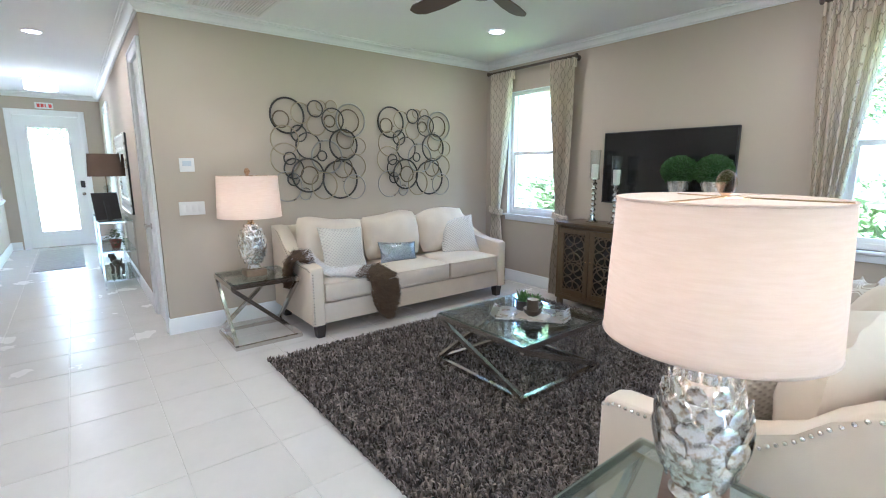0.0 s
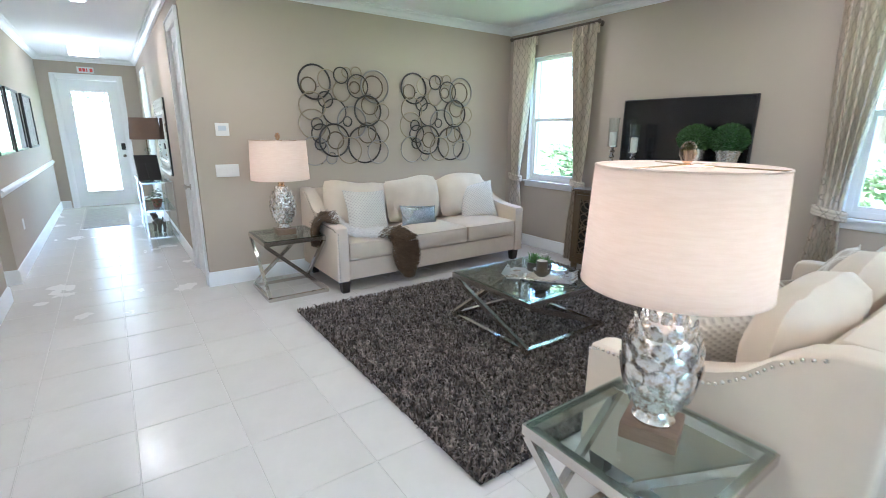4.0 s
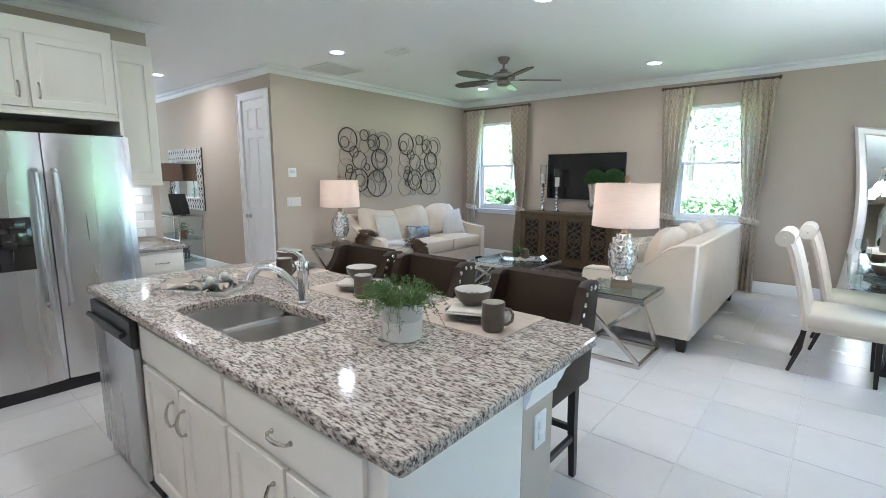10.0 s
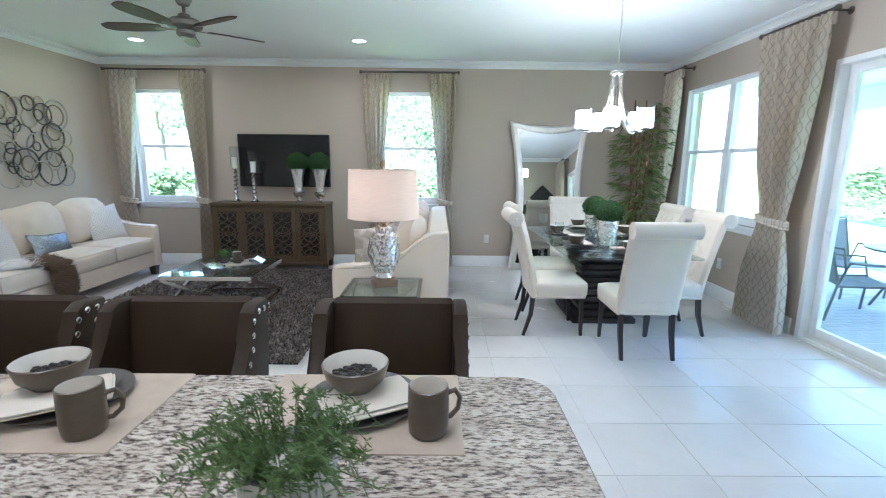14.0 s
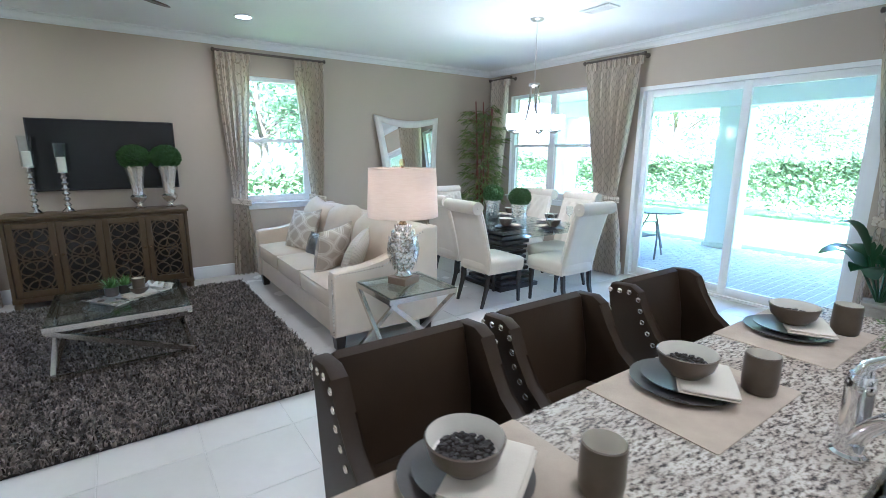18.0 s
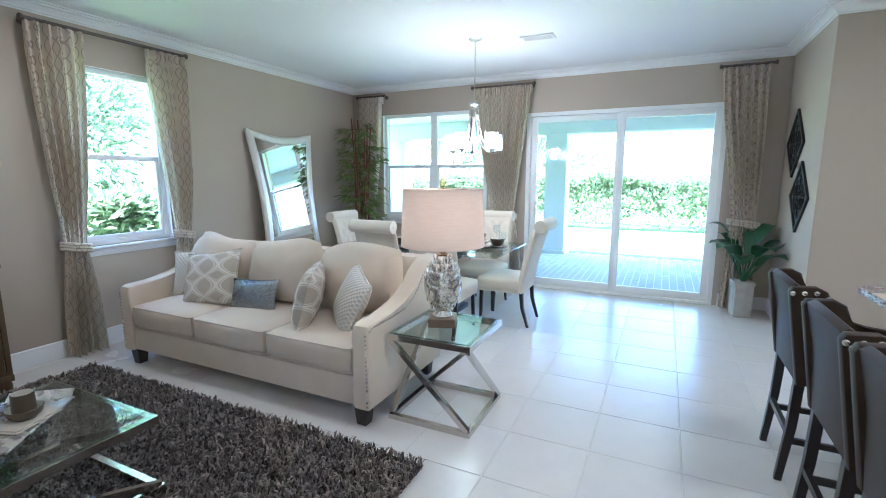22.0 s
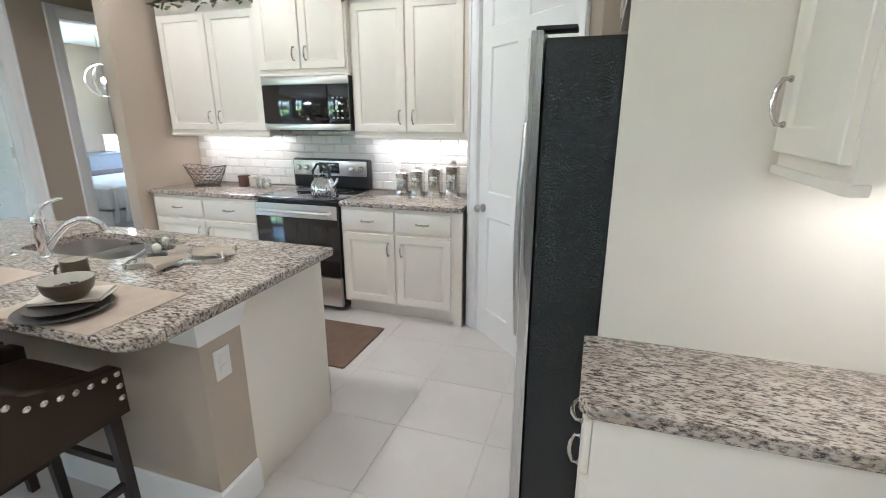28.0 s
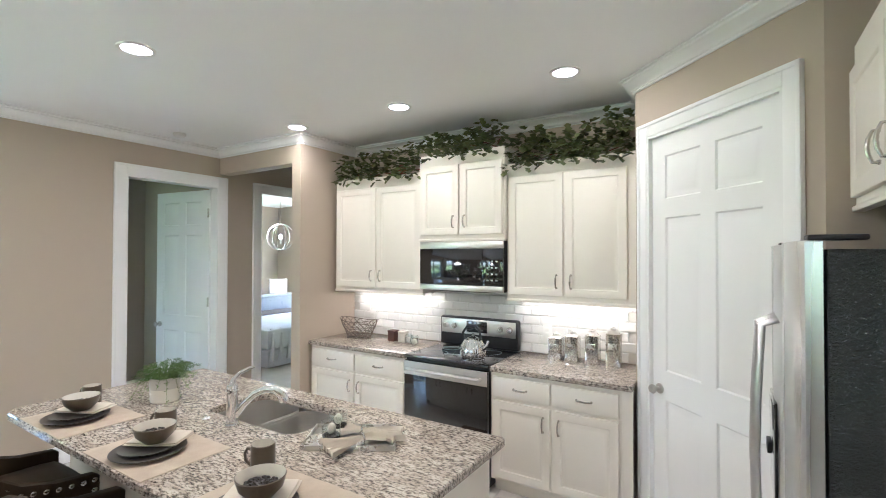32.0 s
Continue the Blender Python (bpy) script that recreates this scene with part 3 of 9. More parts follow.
# ---- windows ----
def sash_window(name, m, w, h, label, double=False):
    """A vinyl single-hung window in its opening: local x along the wall, y into the room, z up from the sill."""
    ob = thing(name, label, "window", at=m, kind="structure")
    lights = [(-w / 2, 0.0), (0.0, w / 2)] if double else [(-w / 2, w / 2)]
    bm = bmesh.new()
    f = 0.045
    box(bm, -w / 2, -w / 2 + f, -0.11, -0.05, 0, h)
    box(bm, w / 2 - f, w / 2, -0.11, -0.05, 0, h)
    box(bm, -w / 2 + f, w / 2 - f, -0.11, -0.05, 0, f)
    box(bm, -w / 2 + f, w / 2 - f, -0.11, -0.05, h - f, h)
    if double:
        box(bm, -0.05, 0.05, -0.115, -0.045, f, h - f)
    part("window_frame", bm, TRIM, ob)
    for x0, x1 in lights:
        a = x0 + (f if x0 < -0.01 else 0.05)
        b = x1 - (f if x1 > 0.01 else 0.05)
        part("meeting_rail", boxes((a, b, -0.10, -0.055, h * 0.505 - 0.022, h * 0.505 + 0.022), r=0.004), TRIM, ob)
        lower = boxes((a, a + 0.03, -0.085, -0.058, f, h * 0.505 - 0.022), (b - 0.03, b, -0.085, -0.058, f, h * 0.505 - 0.022), (a + 0.03, b - 0.03, -0.085, -0.058, f, f + 0.04))
        part("sash", lower, TRIM, ob)
        for z0, z1 in ((f, h * 0.505), (h * 0.505, h - f)):
            p = part("pane", boxes((a + 0.003, b - 0.003, -0.078, -0.074, z0 + 0.003, z1 - 0.003)), PANE, ob)
            p.visible_shadow = False
    part("window_sill", boxes((-w / 2 - 0.04, w / 2 + 0.04, -0.05, 0.045, -0.024, 0.0), r=0.006), TRIM, ob)
    part("apron", boxes((-w / 2 - 0.02, w / 2 + 0.02, 0.0, 0.014, -0.085, -0.025), r=0.004), TRIM, ob)
    ret = boxes((-w / 2 - 0.001, -w / 2 + 0.004, -0.05, 0.0, 0, h), (w / 2 - 0.004, w / 2 + 0.001, -0.05, 0.0, 0, h), (-w / 2, w / 2, -0.05, 0.0, h - 0.004, h + 0.001))
    part("reveal", ret, TRIM, ob)
    return ob


def zed(z):
    return Matrix.Translation((0, 0, z))


sash_window("window_1", faces(sum(W1) / 2, YT, 180) @ zed(WZ[0]), W1[1] - W1[0], WZ[1] - WZ[0], "white vinyl single-hung window beside the sofa")
sash_window("window_2", faces(sum(W2) / 2, YT, 180) @ zed(WZ[0]), W2[1] - W2[0], WZ[1] - WZ[0], "white vinyl single-hung window behind the second sofa")
sash_window("window_3", faces(XS, sum(DW) / 2, 90) @ zed(0.87), DW[1] - DW[0], 1.55, "white twin single-hung window beside the dining table", True)


def sliding_door():
    ob = thing("sliding_door", "white framed glass patio door with two panels", "patio door", at=faces(XS, sum(SL) / 2, 90), kind="structure")
    w, h = SL[1] - SL[0], 2.33
    part("door_frame", boxes((-w / 2, -w / 2 + 0.05, -0.13, 0.0, 0, h), (w / 2 - 0.05, w / 2, -0.13, 0.0, 0, h), (-w / 2 + 0.05, w / 2 - 0.05, -0.13, 0.0, h - 0.045, h), (-w / 2 + 0.05, w / 2 - 0.05, -0.13, 0.0, 0, 0.025)), TRIM, ob)
    part("track", boxes((-w / 2 + 0.05, w / 2 - 0.05, -0.045, -0.04, 0.025, 0.045), (-w / 2 + 0.05, w / 2 - 0.05, -0.095, -0.09, 0.025, 0.045)), WHITE, ob)
    for x0, x1, y in ((-w / 2 + 0.05, 0.0, -0.075), (-0.045, w / 2 - 0.05, -0.125)):
        s = part("panel", boxes((x0, x0 + 0.075, y, y + 0.045, 0.045, h - 0.046), (x1 - 0.075, x1, y, y + 0.045, 0.045, h - 0.046), (x0 + 0.075, x1 - 0.075, y, y + 0.045, 0.045, 0.12), (x0 + 0.075, x1 - 0.075, y, y + 0.045, h - 0.12, h - 0.046), r=0.004), TRIM, ob)
        p = part("pane", boxes((x0 + 0.07, x1 - 0.07, y + 0.02, y + 0.025, 0.11, h - 0.11)), PANE, s)
        p.visible_shadow = False
    part("pull_handle", boxes((w / 2 - 0.115, w / 2 - 0.095, -0.08, -0.045, 0.95, 1.15), r=0.006), WHITE, ob, "white pull handle")


sliding_door()


def front_door():
    ob = thing("front_door", "white entry door with a full frosted-edge glass light", "door", at=faces(XD, 0.13, 270), kind="structure")
    w, h = 0.96, 2.46
    part("leaf", boxes((-w / 2, -w / 2 + 0.18, -0.09, -0.045, 0.01, h - 0.02), (w / 2 - 0.18, w / 2, -0.09, -0.045, 0.01, h - 0.02), (-w / 2 + 0.18, w / 2 - 0.18, -0.09, -0.045, 0.01, 0.30), (-w / 2 + 0.18, w / 2 - 0.18, -0.09, -0.045, h - 0.22, h - 0.02)), TRIM, ob)
    part("light_molding", boxes((-w / 2 + 0.16, -w / 2 + 0.195, -0.05, -0.035, 0.28, h - 0.2), (w / 2 - 0.195, w / 2 - 0.16, -0.05, -0.035, 0.28, h - 0.2), (-w / 2 + 0.195, w / 2 - 0.195, -0.05, -0.035, 0.28, 0.315), (-w / 2 + 0.195, w / 2 - 0.195, -0.05, -0.035, h - 0.235, h - 0.2), r=0.005), TRIM, ob)
    p = part("pane", boxes((-w / 2 + 0.18, w / 2 - 0.18, -0.07, -0.065, 0.3, h - 0.22)), PANE, ob)
    p.visible_shadow = False
    part("keypad_lock", boxes((-w / 2 + 0.03, -w / 2 + 0.10, -0.045, -0.02, 1.12, 1.25), r=0.008), BLACK, ob, "black keypad deadbolt")
    k = bmesh.new()
    lathe(k, [(0.032, 0), (0.032, 0.01), (0.012, 0.014), (0.012, 0.045), (0.028, 0.055), (0.0, 0.07)], 16, (-w / 2 + 0.065, -0.045, 1.0), Matrix.Rotation(radians(-90), 4, "X"))
    part("door_knob", k, NICKEL, ob)
    for z in (0.25, 0.9, 1.55, 2.2):
        part("hinge", boxes((w / 2 - 0.012, w / 2 + 0.01, -0.047, -0.04, z - 0.05, z + 0.05)), NICKEL, ob)
    casing("trim_front_door", faces(XD, 0.13, 270), 0.96, 2.46, jamb=0.2)
    thing("door_sill", "grey metal threshold under the entry door", "threshold", at=faces(XD, 0.13, 270), kind="structure", bm=boxes((-0.46, 0.46, -0.19, 0.01, 0.0, 0.015)), material=NICKEL)


front_door()


# ---- curtains ----
def curtain(name, m, top, tie, foot, z_top, z_tie, label, tied=True):
    """A pleated drape in the local xz plane. top, tie, foot: (from, to) along x at each height."""
    ob = thing(name, label, "curtain", at=m, group="patterned drapes")
    bm = bmesh.new()
    n, rows = 96, 30
    folds = max(4, round((top[1] - top[0]) / 0.068))
    grid = []
    for j in range(rows + 1):
        z = z_top * j / rows
        if z > z_tie:
            k = (z - z_tie) / (z_top - z_tie)
            k = k * k * (3 - 2 * k) * 0.45 + k * 0.55
            a, b = (tie[i] + (top[i] - tie[i]) * k for i in (0, 1))
        else:
            k = 1 - z / z_tie
            k = 1 - (1 - k) ** 2
            a, b = (tie[i] + (foot[i] - tie[i]) * k for i in (0, 1))
        amp = 0.012 + 0.040 * min(1, abs(z - z_tie) / 0.5) * (0.55 if z > z_top - 0.12 else 1.0)
        row = []
        for i in range(n + 1):
            u = i / n
            ph = 2 * math.pi * folds * u
            y = amp * (math.sin(ph) + 0.22 * math.sin(3 * ph + 0.6)) + 0.25 * amp * math.sin(2.3 * ph + 1.7 + z * 0.8)
            x = a + (b - a) * u + 0.006 * math.cos(ph) + 0.008 * math.sin(3 * u + 2.2 * z)
            row.append(bm.verts.new((x, y, 0.012 + z)))
        grid.append(row)
    for a, b in zip(grid, grid[1:]):
        for i in range(n):
            bm.faces.new((a[i], a[i + 1], b[i + 1], b[i]))
    part("cloth", bm, DRAPE, ob)
    if tied:
        bm = bmesh.new()
        c, hw = (tie[0] + tie[1]) / 2, (tie[1] - tie[0]) / 2 + 0.02
        pts = [(c + hw * math.cos(t), 0.045 * math.sin(t), z_tie + 0.012 + 0.02 * math.cos(t)) for t in (2 * math.pi * k / 28 for k in range(28))]
        for dz in (-0.024, 0.0, 0.024):
            tube(bm, [(x, y, z + dz) for x, y, z in pts], 0.015, 6, True)
        part("tieback", bm, DRAPE, ob)
    for k in range(folds + 1):
        x = top[0] + (top[1] - top[0]) * k / folds
        bm = bmesh.new()
        box(bm, x - 0.008, x + 0.008, -0.03, 0.02, z_top - 0.085, z_top + 0.012, r=0.004, seg=1)
        part("pinch_pleat", bm, DRAPE, ob)
    return ob


def rod(name, m, x0, x1, z, reach, label):
    ob = thing(name, label, "curtain rod", at=m, group="curtain rods")
    bm = bmesh.new()
    tube(bm, [(x0, 0, z), (x1, 0, z)], 0.0135, 12)
    for k in range(int((x1 - x0) / 0.03)):
        x = x0 + 0.015 + 0.03 * k
        tube(bm, [(x - 0.004, 0, z), (x + 0.004, 0, z)], 0.0155, 10)
    part("pole", bm, ROD, ob)
    for x, s in ((x0, -1), (x1, 1)):
        bm = bmesh.new()
        lathe(bm, [(0.0, 0), (0.02, 0), (0.024, 0.01), (0.024, 0.022), (0.014, 0.03), (0.0, 0.032)], 14, (x, 0, z), Matrix.Rotation(radians(90 * s), 4, "Y"))
        part("end_cap", bm, ROD, ob)
        bm = bmesh.new()
        tube(bm, [(x - s * 0.04, 0, z), (x - s * 0.04, -reach + 0.006, z)], 0.009, 8)
        lathe(bm, [(0.03, 0), (0.03, 0.006), (0.012, 0.012)], 14, (x - s * 0.04, -reach, z), Matrix.Rotation(radians(-90), 4, "X"))
        part("bracket", bm, ROD, ob)
    return ob


ROD = surface("bronze_rod", (0.16, 0.13, 0.11), scale=10, fine=120, rough=0.4, metal=0.8, bump=0.2, vary=0.2)
NW = faces(0, YT - 0.12, 180)   # local x runs towards -X
SW = faces(XS - 0.15, 0, 90)    # local x runs towards +Y
rod("curtain_rod", NW, 3.08, 4.40, 2.68, 0.12, "ridged bronze curtain rod above the window by the sofa")
rod("curtain_rod", NW, -0.34, 0.95, 2.68, 0.12, "ridged bronze curtain rod above the middle window")
rod("curtain_rod", SW, 4.24, 4.70, 2.68, 0.15, "short ridged bronze curtain rod in the corner")
rod("curtain_rod", SW, 2.00, 2.82, 2.68, 0.15, "ridged bronze curtain rod between window and patio door")
rod("curtain_rod", SW, -0.55, -0.08, 2.68, 0.15, "short ridged bronze curtain rod beside the patio door")
D = "cream drape with a taupe lattice weave, tied back"
curtain("curtain", NW, (3.98, 4.35), (4.16, 4.33), (4.10, 4.33), 2.655, 0.92, D)
curtain("curtain", NW, (3.08, 3.40), (3.13, 3.27), (3.08, 3.30), 2.655, 0.92, D)
curtain("curtain", NW, (0.57, 0.94), (0.70, 0.87), (0.64, 0.92), 2.655, 0.92, D)
curtain("curtain", NW, (-0.33, 0.03), (-0.27, -0.10), (-0.31, -0.05), 2.655, 0.92, D)
curtain("curtain", SW, (4.27, 4.66), (4.40, 4.66), (4.38, 4.68), 2.655, 0.95, "cream drape with a taupe lattice weave hanging in the corner", False)
curtain("curtain", SW, (2.02, 2.79), (2.20, 2.56), (2.07, 2.72), 2.655, 0.98, "wide cream lattice drape, tied back between the windows")
curtain("curtain", SW, (-0.52, -0.10), (-0.54, -0.28), (-0.56, -0.25), 2.655, 0.98, "cream lattice drape tied back beside the patio door")

# ---- outdoors ----
GRASS = surface("lawn", (0.10, 0.16, 0.045), (0.14, 0.18, 0.06), scale=0.6, fine=40, rough=0.9, bump=0.6, vary=0.25, depth=0.02)
PAVER = surface("brick_paver", (0.40, 0.38, 0.35), (0.46, 0.42, 0.38), scale=6, fine=80, rough=0.85, bump=0.4, vary=0.12, per_piece=0.12, island=True)
LEAF_G = surface("leaf_green", (0.185, 0.235, 0.12), (0.22, 0.27, 0.145), scale=3, fine=20, rough=0.5, bump=0.1, vary=0.3, per_piece=0.35, island=True, through_light=0.55)
LEAF_D = surface("leaf_dark", (0.04, 0.095, 0.03), (0.06, 0.12, 0.035), scale=3, fine=20, rough=0.5, bump=0.1, vary=0.3, per_piece=0.35, island=True, through_light=0.3)
BARK = surface("bark", (0.16, 0.12, 0.085), scale=8, fine=60, rough=0.9, bump=0.8, vary=0.3, stretch=(1, 1, 0.3), depth=0.01)
thing("ground", "green lawn reaching the horizon", "lawn", kind="structure", bm=boxes((-400, 400, -400, 400, -0.6, -0.16)), material=GRASS)
thing("foundation", "concrete slab under the house", "slab", kind="structure", bm=boxes((-11.55, 6.6, -7.15, 5.1, -0.35, -0.035)), material=GROUT)


def leaf_cloud(name, n, place, size, material, seed, fold=0.25):
    """Many small folded leaves: place(r) gives a point and a rough outward direction."""
    r = random.Random(seed)
    vs, fs = [], []
    for _ in range(n):
        p, d = place(r)
        d = (V(d) + V((r.uniform(-1, 1), r.uniform(-1, 1), r.uniform(-0.7, 1)))).normalized()
        s = d.orthogonal().normalized()
        s = Matrix.Rotation(r.uniform(0, 6.28), 3, d) @ s
        k = size * r.uniform(0.6, 1.3)
        nrm = d.cross(s)
        i = len(vs)
        vs += [tuple(p), tuple(V(p) + d * k * 0.5 + s * k * 0.24 + nrm * k * fold * 0.5), tuple(V(p) + d * k), tuple(V(p) + d * k * 0.5 - s * k * 0.24 + nrm * k * fold * 0.5)]
        fs += [(i, i + 1, i + 2), (i, i + 2, i + 3)]
    return raw(name, vs, fs, material)


def hedge(at, lx, ly, h, n, seed, size=0.16):
    ob = thing("hedge", "dense green clipped hedge in the garden", "hedge", at=Matrix.Translation(at), group="garden hedges")

    def place(r):
        x, y = r.uniform(-lx, lx), r.uniform(-ly, ly)
        top = h * (0.82 + 0.18 * noise.noise((x * 0.9 + seed, y * 0.9, 3.1)))
        z = top * r.random() ** 0.5
        k = r.random()
        if k < 0.5:
            x = math.copysign(lx * (0.75 + 0.25 * noise.noise((y * 1.3, z * 1.5, seed)) + r.uniform(-0.1, 0.1)), r.uniform(-1, 0.4))
        elif k < 0.8:
            z = top * r.uniform(0.9, 1.05)
        return (x, y, z), (x / lx, y / max(lx, ly), 0.4)

    part("foliage", leaf_cloud("foliage", n, place, size, LEAF_G, seed), LEAF_G, ob, kind="stuff")
    return ob


def tree(at, h, crown, n, seed, name="tree", label="leafy tree in the garden", size=0.22):
    ob = thing(name, label, "tree", at=Matrix.Translation(at), group="garden trees")
    r = random.Random(seed)
    bm = bmesh.new()
    tube(bm, [(0, 0, 0), (0.06, 0.03, h * 0.35), (-0.03, 0.08, h * 0.65), (0.02, 0, h * 0.92)], [0.13, 0.10, 0.07, 0.02], 8)
    tips = []
    for k in range(9):
        a, z0 = k * 2.4 + r.random(), h * r.uniform(0.32, 0.75)
        tip = V((math.cos(a) * crown * r.uniform(0.5, 0.9), math.sin(a) * crown * r.uniform(0.5, 0.9), z0 + h * r.uniform(0.08, 0.25)))
        tube(bm, [(0, 0, z0), tip * 0.5 + V((0, 0, z0 * 0.5 + 0.1)), tip], [0.05, 0.03, 0.01], 6)
        tips.append(tip)
    tips.append(V((0, 0, h * 0.95)))
    part("trunk", bm, BARK, ob)

    def place(q):
        c = q.choice(tips)
        d = V((q.gauss(0, 1), q.gauss(0, 1), q.gauss(0, 0.8))).normalized()
        return c + d * crown * 0.45 * q.random() ** 0.4, d

    part("crown", leaf_cloud("crown", n, place, size, LEAF_G, seed), LEAF_G, ob, kind="stuff")
    return ob


hedge((13.2, 1.0, -0.16), 1.0, 13.0, 1.95, 52000, 5, 0.15)
for i, (x, y, h, c) in enumerate([(-5.0, 10.5, 6.0, 2.4), (-2.2, 12.0, 7.0, 2.6), (0.8, 10.0, 5.0, 2.2), (3.5, 13.0, 7.0, 2.8), (-8.0, 12.0, 6.5, 2.6), (17.5, 9.5, 5.0, 2.2), (19.0, 4.6, 4.2, 2.0), (-17.5, 1.8, 5.0, 2.2), (-18.5, -1.2, 6.0, 2.4)]):
    tree((x, y, -0.16), h, c, 6500, 30 + i, size=0.17)
for i, (x, y, lx, ly) in enumerate([(-4.2, 8.2, 2.2, 0.7), (-0.2, 8.0, 2.2, 0.7), (3.2, 8.6, 1.4, 0.7)]):
    hedge((x, y, -0.16), lx, ly, 1.6, 9000, 60 + i, 0.17)

# front porch; its soffit is unseen, added to keep sun out of the hall
thing("front_walk", "pale concrete front walk in the sun", "path", kind="structure", bm=boxes((-26.0, -14.21, -3.0, 3.0, -0.16, -0.06)), material=GROUT)
thing("porch_slab", "pale concrete porch floor outside the entry door", "porch slab", kind="structure", bm=boxes((-14.2, -11.52, -1.8, 2.2, -0.16, -0.03)), material=GROUT)
thing("porch_ceiling", "unseen white soffit added to keep the sun off the entry door", "soffit", kind="structure", bm=boxes((-14.4, -11.61, -2.4, 2.4, 2.72, 2.84)), material=PLASTERW)

# lanai
thing("lanai_slab", "sand joint bed under the lanai pavers", "patio slab", kind="structure", bm=boxes((XS + 0.2, 6.6, -1.6, 6.0, -0.15, -0.05)), material=GROUT)
thing("lanai_ceiling", "white lanai soffit", "soffit", kind="structure", bm=boxes((XS + 0.2, 6.75, -1.8, 6.2, 2.62, 2.75)), material=PLASTERW)
thing("lanai_beam", "white stucco lanai beam", "beam", kind="structure", bm=boxes((6.2, 6.6, -1.8, 6.2, 2.30, 2.62), r=0.01), material=PLASTERW)
for y in (-1.5, 2.33, 5.9):
    ob = thing("column", "white square stucco lanai column", "column", at=Matrix.Translation((6.4, y, -0.05)), group="lanai columns")
    part("shaft", boxes((-0.2, 0.2, -0.2, 0.2, 0.12, 2.35), r=0.008), PLASTERW, ob)
    part("plinth", boxes((-0.23, 0.23, -0.23, 0.23, 0.0, 0.12), r=0.008), PLASTERW, ob)
METALG = surface("grey_patio_metal", (0.16, 0.15, 0.14), scale=6, fine=100, rough=0.45, metal=0.3, bump=0.1)
SLING = surface("sling_mesh", (0.20, 0.20, 0.20), scale=6, fine=300, rough=0.8, bump=0.4)


def patio_chair(m):
    ob = thing("patio_chair", "grey metal patio chair with a sling seat", "chair", at=m, group="patio chairs")
    for s in (-1, 1):
        bm = bmesh.new()
        tube(bm, [(s * 0.28, -0.25, 0), (s * 0.28, -0.27, 0.40), (s * 0.28, -0.22, 0.62), (s * 0.28, 0.15, 0.63), (s * 0.28, 0.22, 0.42), (s * 0.28, 0.30, 0)], 0.013, 8)
        part("arm_frame", bm, METALG, ob)
        bm = bmesh.new()
        tube(bm, [(s * 0.26, -0.25, 0.42), (s * 0.26, 0.2, 0.39), (s * 0.26, 0.34, 0.92)], 0.012, 8)
        part("side_rail", bm, METALG, ob)
    bm = bmesh.new()
    tube(bm, [(-0.26, 0.34, 0.92), (0.26, 0.34, 0.92)], 0.012, 8)
    part("top_rail", bm, METALG, ob)
    bm = bmesh.new()
    prof = [(-0.25, 0.415), (-0.02, 0.395), (0.2, 0.40), (0.25, 0.55), (0.335, 0.9)]
    for y0, y1 in zip(prof, prof[1:]):
        bar(bm, (0, *y0), (0, *y1), 0.5, 0.008)
    part("sling", bm, SLING, ob)
    return ob


pch = patio_chair(faces(4.27, 2.72, 72) @ zed(-0.05))
copy_thing(pch, faces(4.95, 3.55, 5) @ zed(-0.05))
pt = thing("patio_table", "small round grey metal patio table", "table", at=Matrix.Translation((5.0, 2.78, -0.05)))
bm = bmesh.new()
lathe(bm, [(0.42, 0.69), (0.44, 0.70), (0.44, 0.715), (0.40, 0.72)], 36)
part("tabletop", bm, METALG, pt)
for k in range(3):
    a = k * 2.094
    bm = bmesh.new()
    tube(bm, [(0.05 * math.cos(a), 0.05 * math.sin(a), 0.69), (0.34 * math.cos(a), 0.34 * math.sin(a), 0.012)], 0.014, 8)
    part("leg", bm, METALG, pt)

# ---- living room ----
YZ = Matrix(((0, 0, 1, 0), (1, 0, 0, 0), (0, 1, 0, 0), (0, 0, 0, 1)))   # a plan drawn in y and z, raised along x
XZ = Matrix(((1, 0, 0, 0), (0, 0, -1, 0), (0, 1, 0, 0), (0, 0, 0, 1)))  # a plan drawn in x and z, raised along -y
NAIL = surface("nailhead", (0.75, 0.70, 0.62), scale=8, fine=60, rough=0.25, metal=1.0, bump=0)


def studs(points, r, material, squash=0.5, normal=None):
    """Small domed nailheads in one mesh."""
    bm = bmesh.new()
    for p in points:
        ball(bm, p, r, 8, 5)
    return bm


def rounded(w, d, r, n=6, cx=0.0, cy=0.0):
    pts = []
    for sx, sy, a0 in ((1, 1, 0), (-1, 1, 90), (-1, -1, 180), (1, -1, 270)):
        for k in range(n + 1):
            a = radians(a0 + 90 * k / n)
            pts.append((cx + sx * (w / 2 - r) + r * math.cos(a), cy + sy * (d / 2 - r) + r * math.sin(a)))
    return pts


